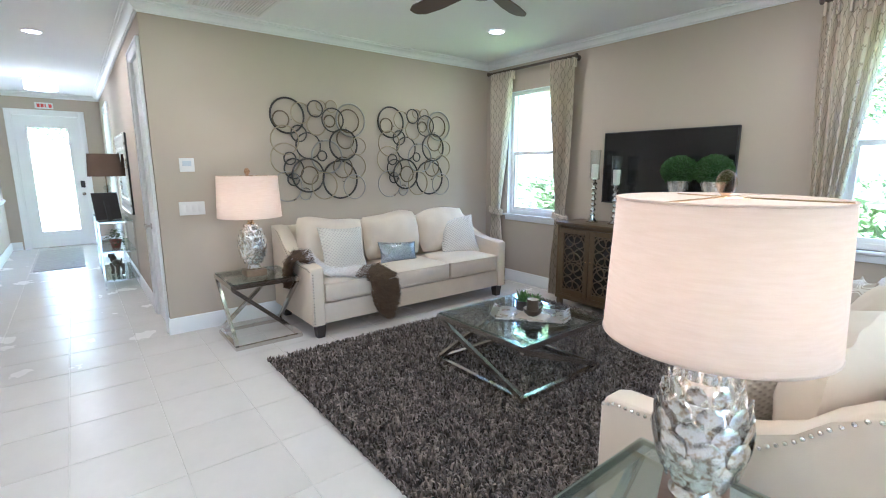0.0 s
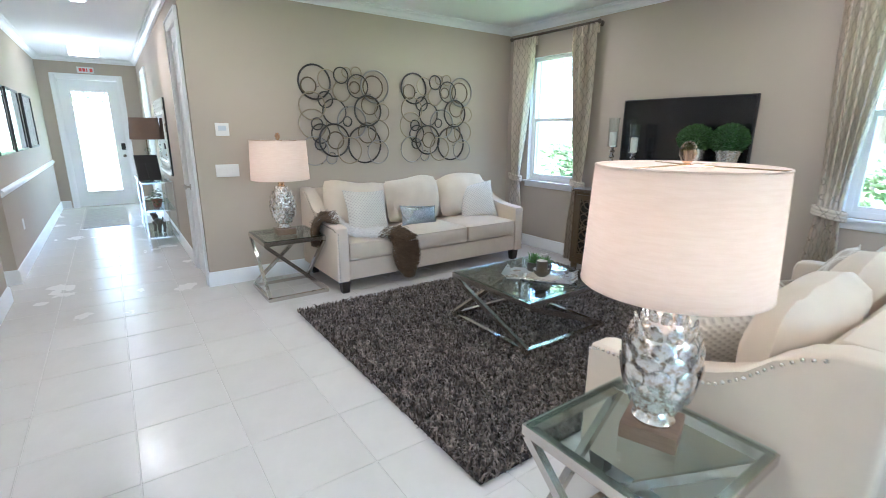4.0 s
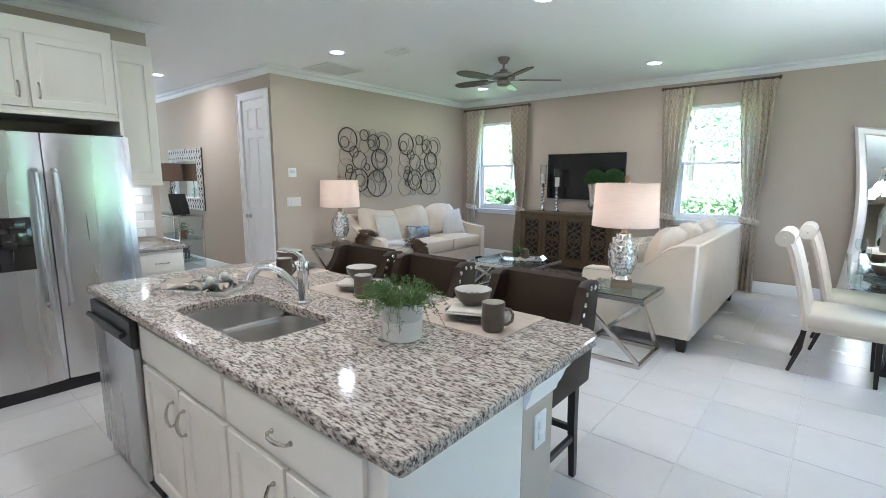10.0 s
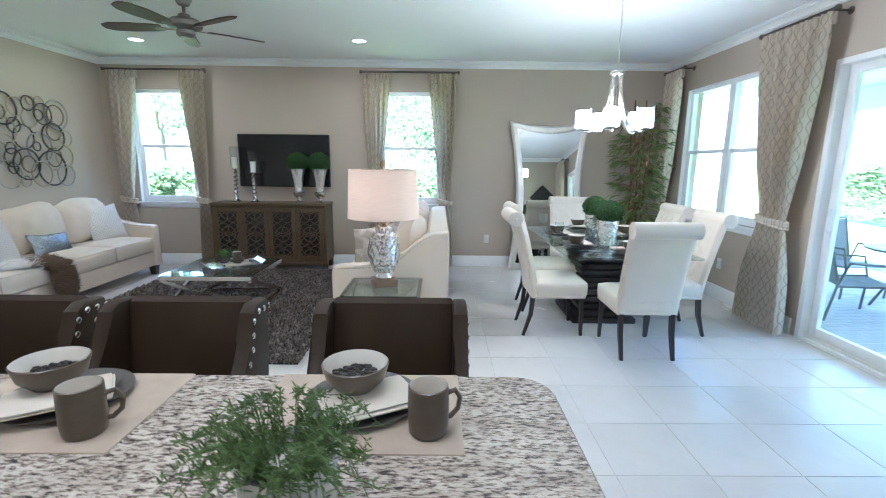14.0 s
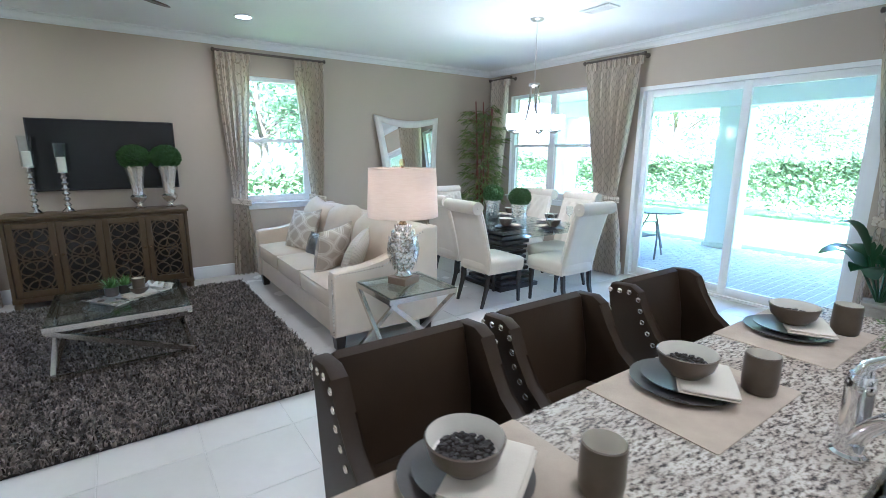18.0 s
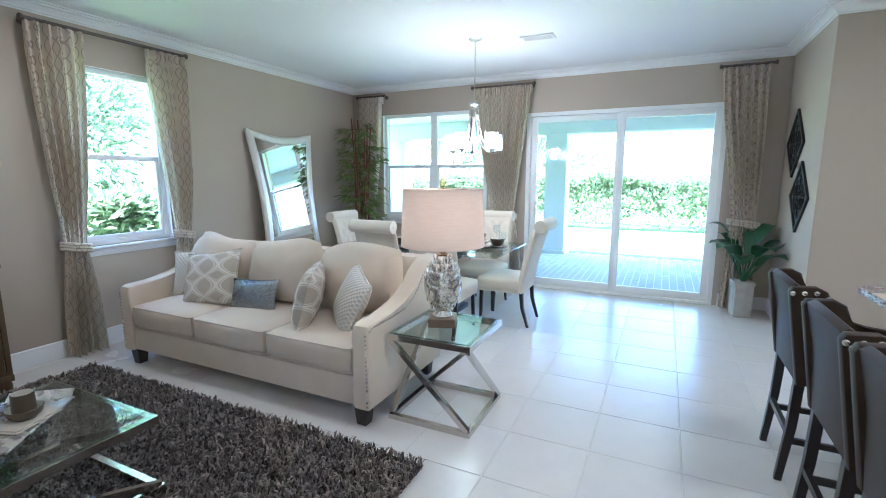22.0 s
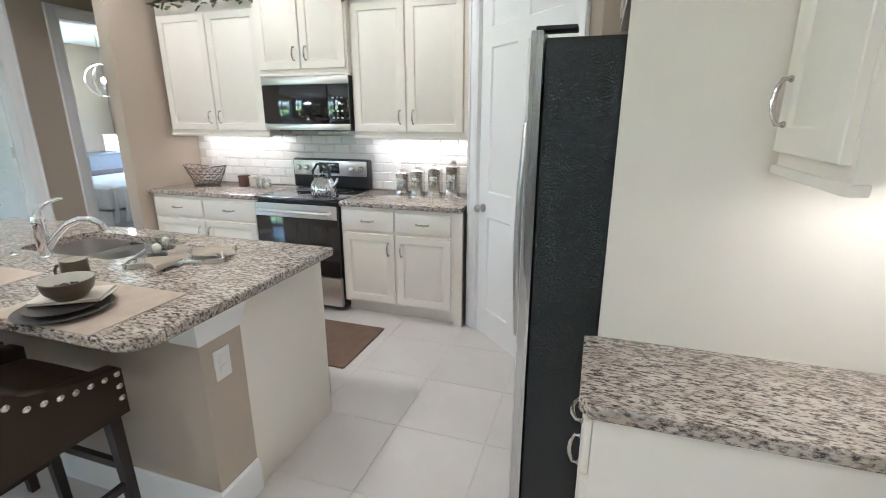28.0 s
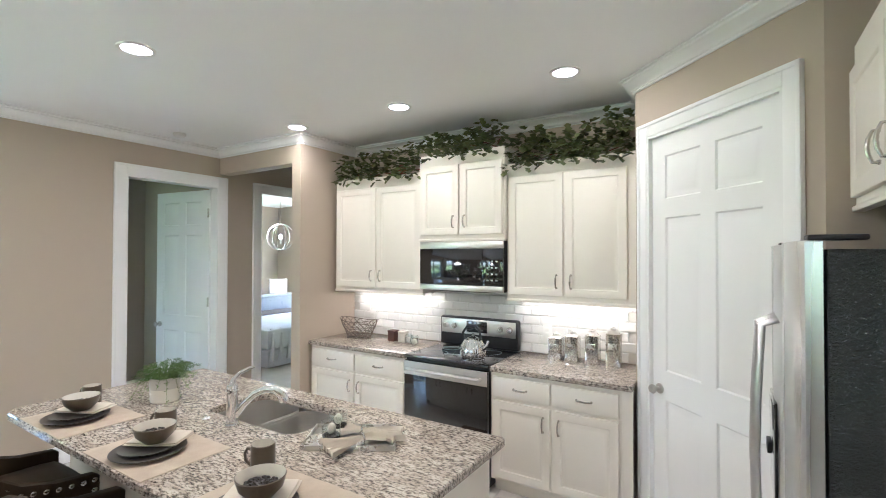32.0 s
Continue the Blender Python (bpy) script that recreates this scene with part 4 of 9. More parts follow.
def sofa(m, label):
    ob = thing("sofa", label, "sofa", at=m, group="living room sofas")
    w = 1.20
    part("base", boxes((-w + 0.02, w - 0.02, -0.455, 0.46, 0.125, 0.315), r=0.015), LINEN, ob)
    prof = [(-0.475, 0.125), (-0.475, 0.60), (-0.46, 0.64), (-0.42, 0.655), (-0.22, 0.662), (-0.06, 0.675), (0.05, 0.715), (0.13, 0.775), (0.20, 0.845), (0.27, 0.90), (0.35, 0.928), (0.47, 0.935), (0.48, 0.92), (0.48, 0.125)]
    for s in (-1, 1):
        bm = bmesh.new()
        x0, x1 = sorted((s * w, s * (w - 0.125)))
        prism(bm, prof, x0, x1, r=0.018, seg=3, m=YZ)
        part("arm", bm, LINEN, ob)
        pts = []
        for x in (s * (w - 0.02),):
            z = 0.15
            while z < 0.61:
                pts.append((x, -0.477, z))
                z += 0.026
        path = prof[2:11]
        for (y0, z0), (y1, z1) in zip(path, path[1:]):
            n = max(1, round(math.hypot(y1 - y0, z1 - z0) / 0.026))
            pts += [(s * (w + 0.001), y0 + (y1 - y0) * k / n, z0 + (z1 - z0) * k / n - 0.022) for k in range(n)]
        part("nailhead_trim", studs(pts, 0.0075, NAIL), NAIL, ob, "row of silver nailheads", kind="stuff")
    bm = bmesh.new()
    prism(bm, [(0.24, 0.30), (0.28, 0.88), (0.32, 0.925), (0.465, 0.925), (0.478, 0.91), (0.478, 0.125), (0.24, 0.125)], -w + 0.124, w - 0.124, r=0.02, seg=3, m=YZ)
    part("back", bm, LINEN, ob)
    sw = (2 * w - 0.25) / 3
    r = random.Random(4)
    for k in (-1, 0, 1):
        bm = bmesh.new()
        cushion(bm, sw - 0.006, 0.72, 0.185, 0.028, 0.04, 7, Matrix.Translation((k * sw, -0.115, 0.412)))
        c = part("seat_cushion", bm, LINEN, ob)
        for z in (0.335, 0.488):
            bm = bmesh.new()
            tube(bm, [(x + k * sw, y - 0.115, z) for x, y in rounded(sw - 0.012, 0.716, 0.05)], 0.006, 6, True)
            part("piping", bm, LINEN, c)
        bm = bmesh.new()
        pillow(bm, sw + 0.035, 0.53, 0.29, n=14, pinch=0.09)
        for v in bm.verts:
            a, b = abs(v.co.x) / (sw / 2), abs(v.co.z) / 0.26
            if a + b > 0:
                q = 0.12 + 0.88 * max(a, b) / (a**4 + b**4) ** 0.25
                v.co.x, v.co.z = v.co.x * q, v.co.z * q
            v.co.z += 0.016 * math.sin(v.co.x * 9 + 2 * k) * max(0, v.co.z / 0.25)
            v.co.y += 0.018 * noise.noise((v.co.x * 7 + k * 3, v.co.z * 7, 1.0))
        bmesh.ops.transform(bm, matrix=Matrix.Translation((k * sw, 0.13, 0.765 + 0.008 * k)) @ Matrix.Rotation(radians((-14, -11, -13)[k + 1]), 4, "X") @ Matrix.Rotation(radians((5, -1.5, -3)[k + 1]), 4, "Y"), verts=bm.verts)
        part("back_cushion", bm, LINEN, ob)
    for x in (-w + 0.09, w - 0.09):
        for y in (-0.41, 0.41):
            bm = bmesh.new()
            vs = box(bm, x - 0.045, x + 0.045, y - 0.045, y + 0.045, 0, 0.128)
            for v in vs:
                if v.co.z < 0.05:
                    v.co.x, v.co.y = x + (v.co.x - x) * 0.72, y + (v.co.y - y) * 0.72
            part("foot", bm, DARKWOOD, ob, "dark tapered wooden foot")
    return ob


S1 = faces(-4.06, 3.10, 90)
S2 = faces(-0.29, 3.09, -90)
sofa(S1, "cream linen sofa with silver nailheads against the ring art wall")
sofa(S2, "cream linen sofa with silver nailheads, its back to the dining table")


def basket_pattern(nt, vec, col, grain):
    sep = nt.nodes.new("ShaderNodeSeparateXYZ")
    link(nt, vec, sep.inputs[0])
    a = maths(nt, "SINE", maths(nt, "MULTIPLY", sep.outputs[0], 190.0))
    b = maths(nt, "SINE", maths(nt, "MULTIPLY", sep.outputs[2], 190.0))
    k = maths(nt, "MULTIPLY", a, b)
    return mix_col(nt, ramp(nt, k, (0.2, 0.0), (0.7, 0.55)), col, (0.40, 0.36, 0.31)), k


def ogee_pattern(nt, vec, col, grain):
    sep = nt.nodes.new("ShaderNodeSeparateXYZ")
    link(nt, vec, sep.inputs[0])
    w = maths(nt, "MULTIPLY", maths(nt, "SINE", maths(nt, "MULTIPLY", sep.outputs[2], 19.0)), 1.5)
    fx = maths(nt, "MULTIPLY", sep.outputs[0], 15.0)
    a = maths(nt, "ABSOLUTE", maths(nt, "SINE", maths(nt, "ADD", fx, w)))
    b = maths(nt, "ABSOLUTE", maths(nt, "SINE", maths(nt, "SUBTRACT", fx, w)))
    q = maths(nt, "MINIMUM", a, b)
    one = ramp(nt, q, (0.16, 1.0), (0.22, 0.0))
    two = ramp(nt, maths(nt, "ABSOLUTE", maths(nt, "SUBTRACT", q, 0.42)), (0.05, 1.0), (0.1, 0.0))
    return mix_col(nt, maths(nt, "MAXIMUM", one, two), col, (0.74, 0.70, 0.63)), grain


def sequin_pattern(nt, vec, col, grain):
    v = nt.nodes.new("ShaderNodeTexVoronoi")
    v.inputs["Scale"].default_value = 140
    link(nt, vec, v.inputs["Vector"])
    return mix_col(nt, v.outputs["Color"], (0.16, 0.17, 0.18), (0.42, 0.44, 0.46)), v.outputs["Distance"]


WAFFLE = surface("waffle_weave", (0.70, 0.65, 0.57), scale=5, fine=200, rough=0.9, bump=0.6, vary=0.08, pattern=basket_pattern, depth=0.004)
OGEE = surface("ogee_print", (0.50, 0.44, 0.36), scale=5, fine=300, rough=0.8, bump=0.2, vary=0.1, pattern=ogee_pattern)
SEQUIN = surface("grey_sequins", (0.3, 0.31, 0.32), scale=5, fine=100, rough=0.28, metal=0.85, bump=0.5, pattern=sequin_pattern, depth=0.003)


def throw_pillow(label, base, x, y, z, w, h, t, lean, turn, spin, material):
    bm = bmesh.new()
    pillow(bm, w, h, t)
    m = base @ Matrix.Translation((x, y - 0.06, z)) @ Matrix.Rotation(radians(turn), 4, "Z") @ Matrix.Rotation(radians(-lean), 4, "X") @ Matrix.Rotation(radians(spin), 4, "Y")
    ob = thing("throw_pillow", label, "pillow", at=m, group="throw pillows")
    part("cover", bm, material, ob)
    pts = []
    n = 12
    for i in range(n):
        pts.append((2 * i / n - 1, -1))
    for i in range(n):
        pts.append((1, 2 * i / n - 1))
    for i in range(n):
        pts.append((1 - 2 * i / n, 1))
    for i in range(n):
        pts.append((-1, 1 - 2 * i / n))
    bm = bmesh.new()
    tube(bm, [(u * w / 2 * (1 - 0.096 * (1 - v * v) * abs(u) ** 3), 0, v * h / 2 * (1 - 0.096 * (1 - u * u) * abs(v) ** 3)) for u, v in pts], 0.005, 5, True)
    part("seam", bm, material, ob)
    return ob


throw_pillow("cream waffle-weave throw pillow on the ring wall sofa", S1, -0.68, 0.0, 0.70, 0.48, 0.47, 0.15, 22, 4, 4, WAFFLE)
throw_pillow("grey sequinned lumbar pillow on the ring wall sofa", S1, -0.05, -0.02, 0.60, 0.44, 0.24, 0.12, 26, -6, 4, SEQUIN)
throw_pillow("cream waffle-weave throw pillow by the far sofa arm", S1, 0.82, 0.02, 0.70, 0.49, 0.46, 0.15, 20, -14, -5, WAFFLE)
throw_pillow("cream waffle-weave pillow at the window end of the sofa", S2, -0.90, 0.06, 0.68, 0.42, 0.42, 0.15, 20, 22, -4, WAFFLE)
throw_pillow("taupe pillow with a cream ogee print", S2, -0.56, -0.06, 0.70, 0.50, 0.46, 0.17, 26, 12, -8, OGEE)
throw_pillow("grey sequinned lumbar pillow in the middle of the sofa", S2, -0.10, -0.06, 0.61, 0.44, 0.25, 0.13, 20, 4, -3, SEQUIN)
throw_pillow("cream and taupe ogee pillow turned on its corner", S2, 0.52, -0.14, 0.69, 0.46, 0.44, 0.18, 16, -58, 5, OGEE)
throw_pillow("cream basket-weave pillow leaning on the sofa arm", S2, 0.82, -0.06, 0.68, 0.44, 0.42, 0.16, 24, -38, 14, WAFFLE)


def fur_throw():
    """A brown and white hide thrown over the sofa arm and seat front."""
    ob = thing("fur_throw", "brown and white fur throw draped over the sofa arm and seat", "throw blanket", at=S1)
    path = [(-1.245, -0.02, 0.46), (-1.24, -0.04, 0.62), (-1.19, -0.06, 0.705), (-1.08, -0.08, 0.70), (-0.98, -0.12, 0.58), (-0.84, -0.20, 0.535), (-0.68, -0.33, 0.535), (-0.56, -0.43, 0.53), (-0.50, -0.51, 0.47), (-0.49, -0.53, 0.30), (-0.47, -0.535, 0.12)]
    r = random.Random(8)
    bm = bmesh.new()
    rows = []
    n = 14
    fine = []
    for a, b in zip(path, path[1:]):
        fine += [V(a).lerp(V(b), k / 4) for k in range(4)]
    fine.append(V(path[-1]))
    for i, p in enumerate(fine):
        t = i / (len(fine) - 1)
        half = 0.19 - 0.05 * max(0, min(1, (t - 0.62) / 0.1)) + 0.03 * math.sin(7 * t) - (0.12 * max(0, (t - 0.86) / 0.14) ** 2) - 0.08 * max(0, (0.08 - t) / 0.08)
        d = (fine[min(i + 1, len(fine) - 1)] - fine[max(i - 1, 0)]).normalized()
        side = V((0.45, 0.9, 0)) if t < 0.65 else V((1, 0.1, 0))
        side = (side - d * side.dot(d)).normalized()
        rows.append([bm.verts.new(p + side * half * (2 * j / n - 1) + V((0, 0, 0.008 * noise.noise((i * 0.3, j * 0.5, 0))))) for j in range(n + 1)])
    for a, b in zip(rows, rows[1:]):
        for j in range(n):
            bm.faces.new((a[j], a[j + 1], b[j + 1], b[j]))
    bmesh.ops.recalc_face_normals(bm, faces=bm.faces)
    pts = [(v.co.copy(), v.normal.copy(), i) for row, i in zip(rows, range(len(rows))) for v in row]
    bm.normal_update()
    spots = [(v.co.copy(), v.normal.copy(), i / len(rows)) for i, row in enumerate(rows) for v in row]
    part("hide", bm, FUR_W, ob)
    for mat, name, lo, hi in ((FUR_B, "brown_fur", -1, 0.30), (FUR_W, "white_fur", 0.26, 0.64), (FUR_B, "brown_fur", 0.60, 2)):
        vs, fs = [], []
        pool = [s for s in spots if lo <= s[2] <= hi]
        for _ in range(len(pool) * (26 if mat is FUR_W else 60)):
            p, nn, t = r.choice(pool)
            p = p + V((r.uniform(-1, 1), r.uniform(-1, 1), r.uniform(-1, 1))) * 0.02
            nn = nn if nn.dot(V((0.1, -0.6, 0.8))) > 0 else -nn
            d = (nn * 0.55 + V((0.5, -0.5, -0.45)) + V((r.uniform(-1, 1), r.uniform(-1, 1), r.uniform(-1, 1))) * 0.45).normalized() * r.uniform(0.03, 0.06)
            s = d.orthogonal().normalized() * 0.0032
            k = len(vs)
            vs += [tuple(p + s), tuple(p - s), tuple(p + d)]
            fs.append((k, k + 1, k + 2))
        part(name, raw(name, vs, fs, mat), mat, ob, kind="stuff")


FUR_B = surface("brown_fur", (0.095, 0.056, 0.030), (0.18, 0.118, 0.066), scale=20, fine=80, rough=0.7, bump=0, per_piece=0.4, island=True)
FUR_W = surface("white_fur", (0.82, 0.80, 0.77), (0.74, 0.70, 0.65), scale=20, fine=80, rough=0.8, bump=0, per_piece=0.12, island=True)
fur_throw()


def x_table(name, m, w, d, h, label, bw=0.032):
    """A polished steel table with one slanting leg on each side and a clear glass top."""
    ob = thing(name, label, "table", at=m)
    q = [(-w / 2 + bw / 2, -d / 2 + bw / 2), (w / 2 - bw / 2, -d / 2 + bw / 2), (w / 2 - bw / 2, d / 2 - bw / 2), (-w / 2 + bw / 2, d / 2 - bw / 2)]
    for z, nm in ((bw / 2, "floor_rail"), (h - 0.03, "top_rail")):
        for k in range(4):
            a, b = q[k], q[(k + 1) % 4]
            e = V((b[0] - a[0], b[1] - a[1], 0)).normalized() * bw / 2
            sgn = 1 if k % 2 == 0 else -1
            bm = bmesh.new()
            bar(bm, V((*a, z)) - e * sgn, V((*b, z)) + e * sgn, bw, bw if nm == "floor_rail" else 0.038)
            part(nm, bm, STEELP, ob)
    for k in range(4):
        a, b = q[(k - 1) % 4], q[k]
        bm = bmesh.new()
        a3, b3 = V((*a, h - 0.05)), V((*b, bw))
        bar(bm, a3, b3, bw * 0.9, bw)
        part("slanted_leg", bm, STEELP, ob)
    bm = bmesh.new()
    prism(bm, rounded(w - 0.012, d - 0.012, 0.012, 3), h - 0.011, h, r=0.002, seg=1)
    part("glass_top", bm, TABLEGLASS, ob, "clear glass top with a green edge")
    return ob


STEELP = surface("polished_steel", (0.62, 0.59, 0.55), scale=4, fine=150, rough=0.16, metal=1.0, bump=0.01, vary=0.06)
x_table("end_table", faces(-4.05, 1.585, 0), 0.58, 0.57, 0.57, "chrome end table with a glass top beside the sofa")
x_table("end_table", faces(-0.305, 1.60, 0), 0.57, 0.55, 0.57, "chrome end table with slanted legs and a glass top")
x_table("coffee_table", faces(-2.095, 2.885, 0) @ zed(0.03), 0.87, 0.86, 0.392, "square chrome coffee table with a glass top on the rug", 0.034)


def mercury_pattern(nt, vec, col, grain):
    a = noise_node(nt, vec, 55, 4.0, 0.65)
    return mix_col(nt, ramp(nt, a, (0.5, 0.0), (0.62, 1.0)), (0.84, 0.83, 0.80), (0.50, 0.41, 0.31)), a


MERCURY = surface("mercury_glass", (0.88, 0.87, 0.85), rough=0.2, metal=0.85, bump=0.3, pattern=mercury_pattern, depth=0.004)
SHADE = surface("linen_shade", (0.83, 0.74, 0.67), (0.76, 0.66, 0.58), scale=14, fine=120, rough=0.9, bump=0.35, vary=0.10, stretch=(1, 1, 9), through_light=0.55)
LAMPWOOD = surface("lamp_wood", (0.20, 0.13, 0.08), (0.26, 0.18, 0.11), scale=9, fine=60, rough=0.55, bump=0.2, vary=0.25, stretch=(1, 6, 6))
BRASS = surface("aged_brass", (0.55, 0.40, 0.24), scale=9, fine=60, rough=0.25, metal=1.0, bump=0.05)


AMBER = clear_glass("amber_glass", (0.93, 0.76, 0.62), 0.05, 1.5, 2.5)


def table_lamp(m, label):
    ob = thing("table_lamp", label, "lamp", at=m, group="table lamps")
    part("base_block", boxes((-0.085, 0.085, -0.085, 0.085, 0, 0.055), r=0.004), LAMPWOOD, ob)
    bm = bmesh.new()
    prof = [(0.062, 0.056), (0.066, 0.066), (0.052, 0.085), (0.048, 0.10), (0.062, 0.125), (0.092, 0.165), (0.112, 0.215), (0.114, 0.26), (0.102, 0.32), (0.078, 0.375), (0.05, 0.415), (0.032, 0.435), (0.028, 0.45)]
    lathe(bm, prof, 28)
    part("glass_body", bm, MERCURY, ob, "silvered mercury glass body")
    bm = bmesh.new()
    for i in range(7):
        z = 0.15 + i * 0.043
        rad = [p for p in prof if p[1] >= z - 0.03][0][0]
        rad = float(np.interp(z, [p[1] for p in prof], [p[0] for p in prof]))
        for k in range(9):
            a = 2 * math.pi * (k + 0.5 * (i % 2)) / 9
            mm = Matrix.Rotation(a, 4, "Z") @ Matrix.Translation((rad + 0.001, 0, z)) @ Matrix.Rotation(radians(8), 4, "Y") @ Matrix.Diagonal((0.0055, rad * 0.32, 0.044, 1))
            bmesh.ops.create_uvsphere(bm, u_segments=8, v_segments=6, radius=1, matrix=mm)
    part("scale_relief", bm, MERCURY, ob, "raised artichoke scales", kind="stuff")
    bm = bmesh.new()
    lathe(bm, [(0.03, 0.449), (0.034, 0.458), (0.022, 0.468), (0.026, 0.49), (0.036, 0.51), (0.012, 0.515), (0.010, 0.56)], 18)
    part("neck", bm, BRASS, ob)
    bm = bmesh.new()
    lathe(bm, [(0.262, 0.515), (0.247, 0.865)], 48, cap=False)
    lathe(bm, [(0.259, 0.515), (0.244, 0.865)], 48, cap=False)
    part("shade", bm, SHADE, ob, "white linen drum shade, lit from within")
    for rad, z in ((0.2605, 0.517), (0.2455, 0.863)):
        bm = bmesh.new()
        tube(bm, [(rad * math.cos(t), rad * math.sin(t), z) for t in (2 * math.pi * k / 48 for k in range(48))], 0.0035, 5, True)
        part("shade_ring", bm, SHADE, ob)
    bm = bmesh.new()
    for k in range(3):
        a = k * 2.094
        tube(bm, [(0, 0, 0.868), (0.245 * math.cos(a), 0.245 * math.sin(a), 0.862)], 0.002, 5)
    part("shade_spider", bm, BRASS, ob)
    bm = bmesh.new()
    lathe(bm, [(0.007, 0.865), (0.010, 0.873), (0.017, 0.880), (0.024, 0.896), (0.023, 0.912), (0.014, 0.928), (0.0, 0.934)], 16)
    part("finial", bm, AMBER, ob, "amber glass finial")
    bm = bmesh.new()
    ball(bm, (0, 0, 0.67), 0.028, 12, 8, (1, 1, 1.3))
    lathe(bm, [(0.014, 0.56), (0.014, 0.64)], 10)
    part("bulb", bm, BULB, ob, "lit bulb")
    p = m @ V((0, 0, 0.72))
    lamp("table_lamp_light", "POINT", (p.x, p.y, p.z), LAMP_W, WARM, 0.03)
    return ob


LAMP_W = 0.08
table_lamp(faces(-4.025, 1.565, 0) @ zed(0.5705), "mercury glass table lamp with a white drum shade beside the sofa")
table_lamp(faces(-0.305, 1.63, 20) @ zed(0.5705), "mercury glass table lamp with a white drum shade")

# shag rug
RX, RY = (-3.375, -0.925), (1.435, 4.44)
RUG = surface("shag_rug", (0.10, 0.080, 0.066), (0.33, 0.27, 0.225), scale=18, fine=120, rough=0.8, bump=0, vary=0.3, per_piece=0.9, island=True)
RUGBACK = surface("rug_backing", (0.03, 0.026, 0.024), scale=18, fine=120, rough=0.95, bump=0.3)
rug = thing("shag_rug", "dark charcoal-brown shag rug on the tile floor", "rug")
part("backing", boxes((RX[0] + 0.01, RX[1] - 0.01, RY[0] + 0.01, RY[1] - 0.01, 0.001, 0.012)), RUGBACK, rug)
rg = np.random.default_rng(3)
NB = 52000
bx, by = rg.uniform(RX[0], RX[1], NB), rg.uniform(RY[0], RY[1], NB)
ang, ln, wd = rg.uniform(0, 2 * np.pi, NB), rg.uniform(0.026, 0.058, NB), rg.uniform(0.0035, 0.0075, NB)
lean = rg.uniform(0.15, 1.0, NB)
dx, dy, sx, sy = np.cos(ang) * lean, np.sin(ang) * lean, -np.sin(ang), np.cos(ang)
zz = np.full(NB, 0.008)
rows = [np.stack([bx + sx * wd, by + sy * wd, zz], 1), np.stack([bx - sx * wd, by - sy * wd, zz], 1),
        np.stack([bx + dx * ln * 0.45 + sx * wd, by + dy * ln * 0.45 + sy * wd, zz + ln * 0.62], 1), np.stack([bx + dx * ln * 0.45 - sx * wd, by + dy * ln * 0.45 - sy * wd, zz + ln * 0.62], 1),
        np.stack([bx + dx * ln, by + dy * ln, zz + ln * (0.95 - 0.4 * lean)], 1)]
verts = np.stack(rows, 1).reshape(-1, 3)
base5 = np.arange(NB)[:, None] * 5
quads = (base5 + np.array([[0, 1, 3, 2]])).tolist()
tris = (base5 + np.array([[2, 3, 4]])).tolist()
part("shag", raw("shag", verts.tolist(), quads + tris, RUG), RUG, rug, kind="stuff")

# ring art
BRONZE = surface("dark_bronze", (0.07, 0.066, 0.064), (0.11, 0.10, 0.088), scale=12, fine=90, rough=0.35, metal=0.85, bump=0.15)
OLDGOLD = surface("antique_gold", (0.46, 0.39, 0.27), (0.33, 0.27, 0.19), scale=12, fine=90, rough=0.35, metal=0.85, bump=0.15)
RUSTIC = surface("brown_bronze", (0.15, 0.115, 0.075), (0.22, 0.18, 0.12), scale=12, fine=90, rough=0.35, metal=0.85, bump=0.15)
PEWTER = surface("pewter", (0.40, 0.38, 0.36), scale=12, fine=90, rough=0.3, metal=0.9, bump=0.15)
# centre and radius in centimetres; the finish of each: dark, bronze, gold, pewter, large ones thicker
RINGS = [(-34, 34, 17), (-41, 30, 8), (-21, 37, 10), (-6, 42, 8), (2, 46, 5), (13, 46, 6), (-5, 26, 10), (13, 32, 12), (11, 31, 6), (35, 33, 17), (32, 32, 12), (-39, 10, 14), (-23, 17, 8), (-14, 5, 13), (25, 7, 16), (42, 6, 9), (-38, -8, 15), (6, -6, 17), (0, -5, 5), (-35, -8, 6), (-30, -18, 10), (28, 13, 10), (-16, -25, 17), (-15, -25, 9), (-31, -29, 6), (-38, -36, 15), (-20, -44, 6), (1, -36, 14), (21, -30, 20), (24, -17, 11), (38, -16, 13), (36, -38, 13)]
FINISH = 'DbgDggGDbPbGDDDggPDDDbDbDppGDbGp'


def ring_art(m, label):
    ob = thing("ring_wall_art", label, "wall art", at=m, group="ring wall art")
    for k, ((cx, cz, r), f) in enumerate(zip(RINGS, FINISH)):
        x, z, rr = cx * 0.01, cz * 0.01, r * 0.01
        t = 0.0095 if r > 15 and f in "DP" else 0.0058 if f in "gp" else 0.0072
        bm = bmesh.new()
        n = 40
        y = -0.02 - 0.012 * (k % 4)
        tube(bm, [(x + rr * math.cos(2 * math.pi * i / n), y, z + rr * math.sin(2 * math.pi * i / n)) for i in range(n)], t, 7, True)
        part("ring", bm, {"D": BRONZE, "b": RUSTIC, "g": OLDGOLD, "G": OLDGOLD}.get(f, PEWTER), ob)
    bm = bmesh.new()
    for x, z in ((-0.3, 0.3), (0.3, 0.25), (-0.25, -0.3), (0.25, -0.32)):
        tube(bm, [(x, -0.025, z), (x, 0.0, z)], 0.004, 6)
    part("standoff", bm, BRONZE, ob, kind="stuff")
    return ob


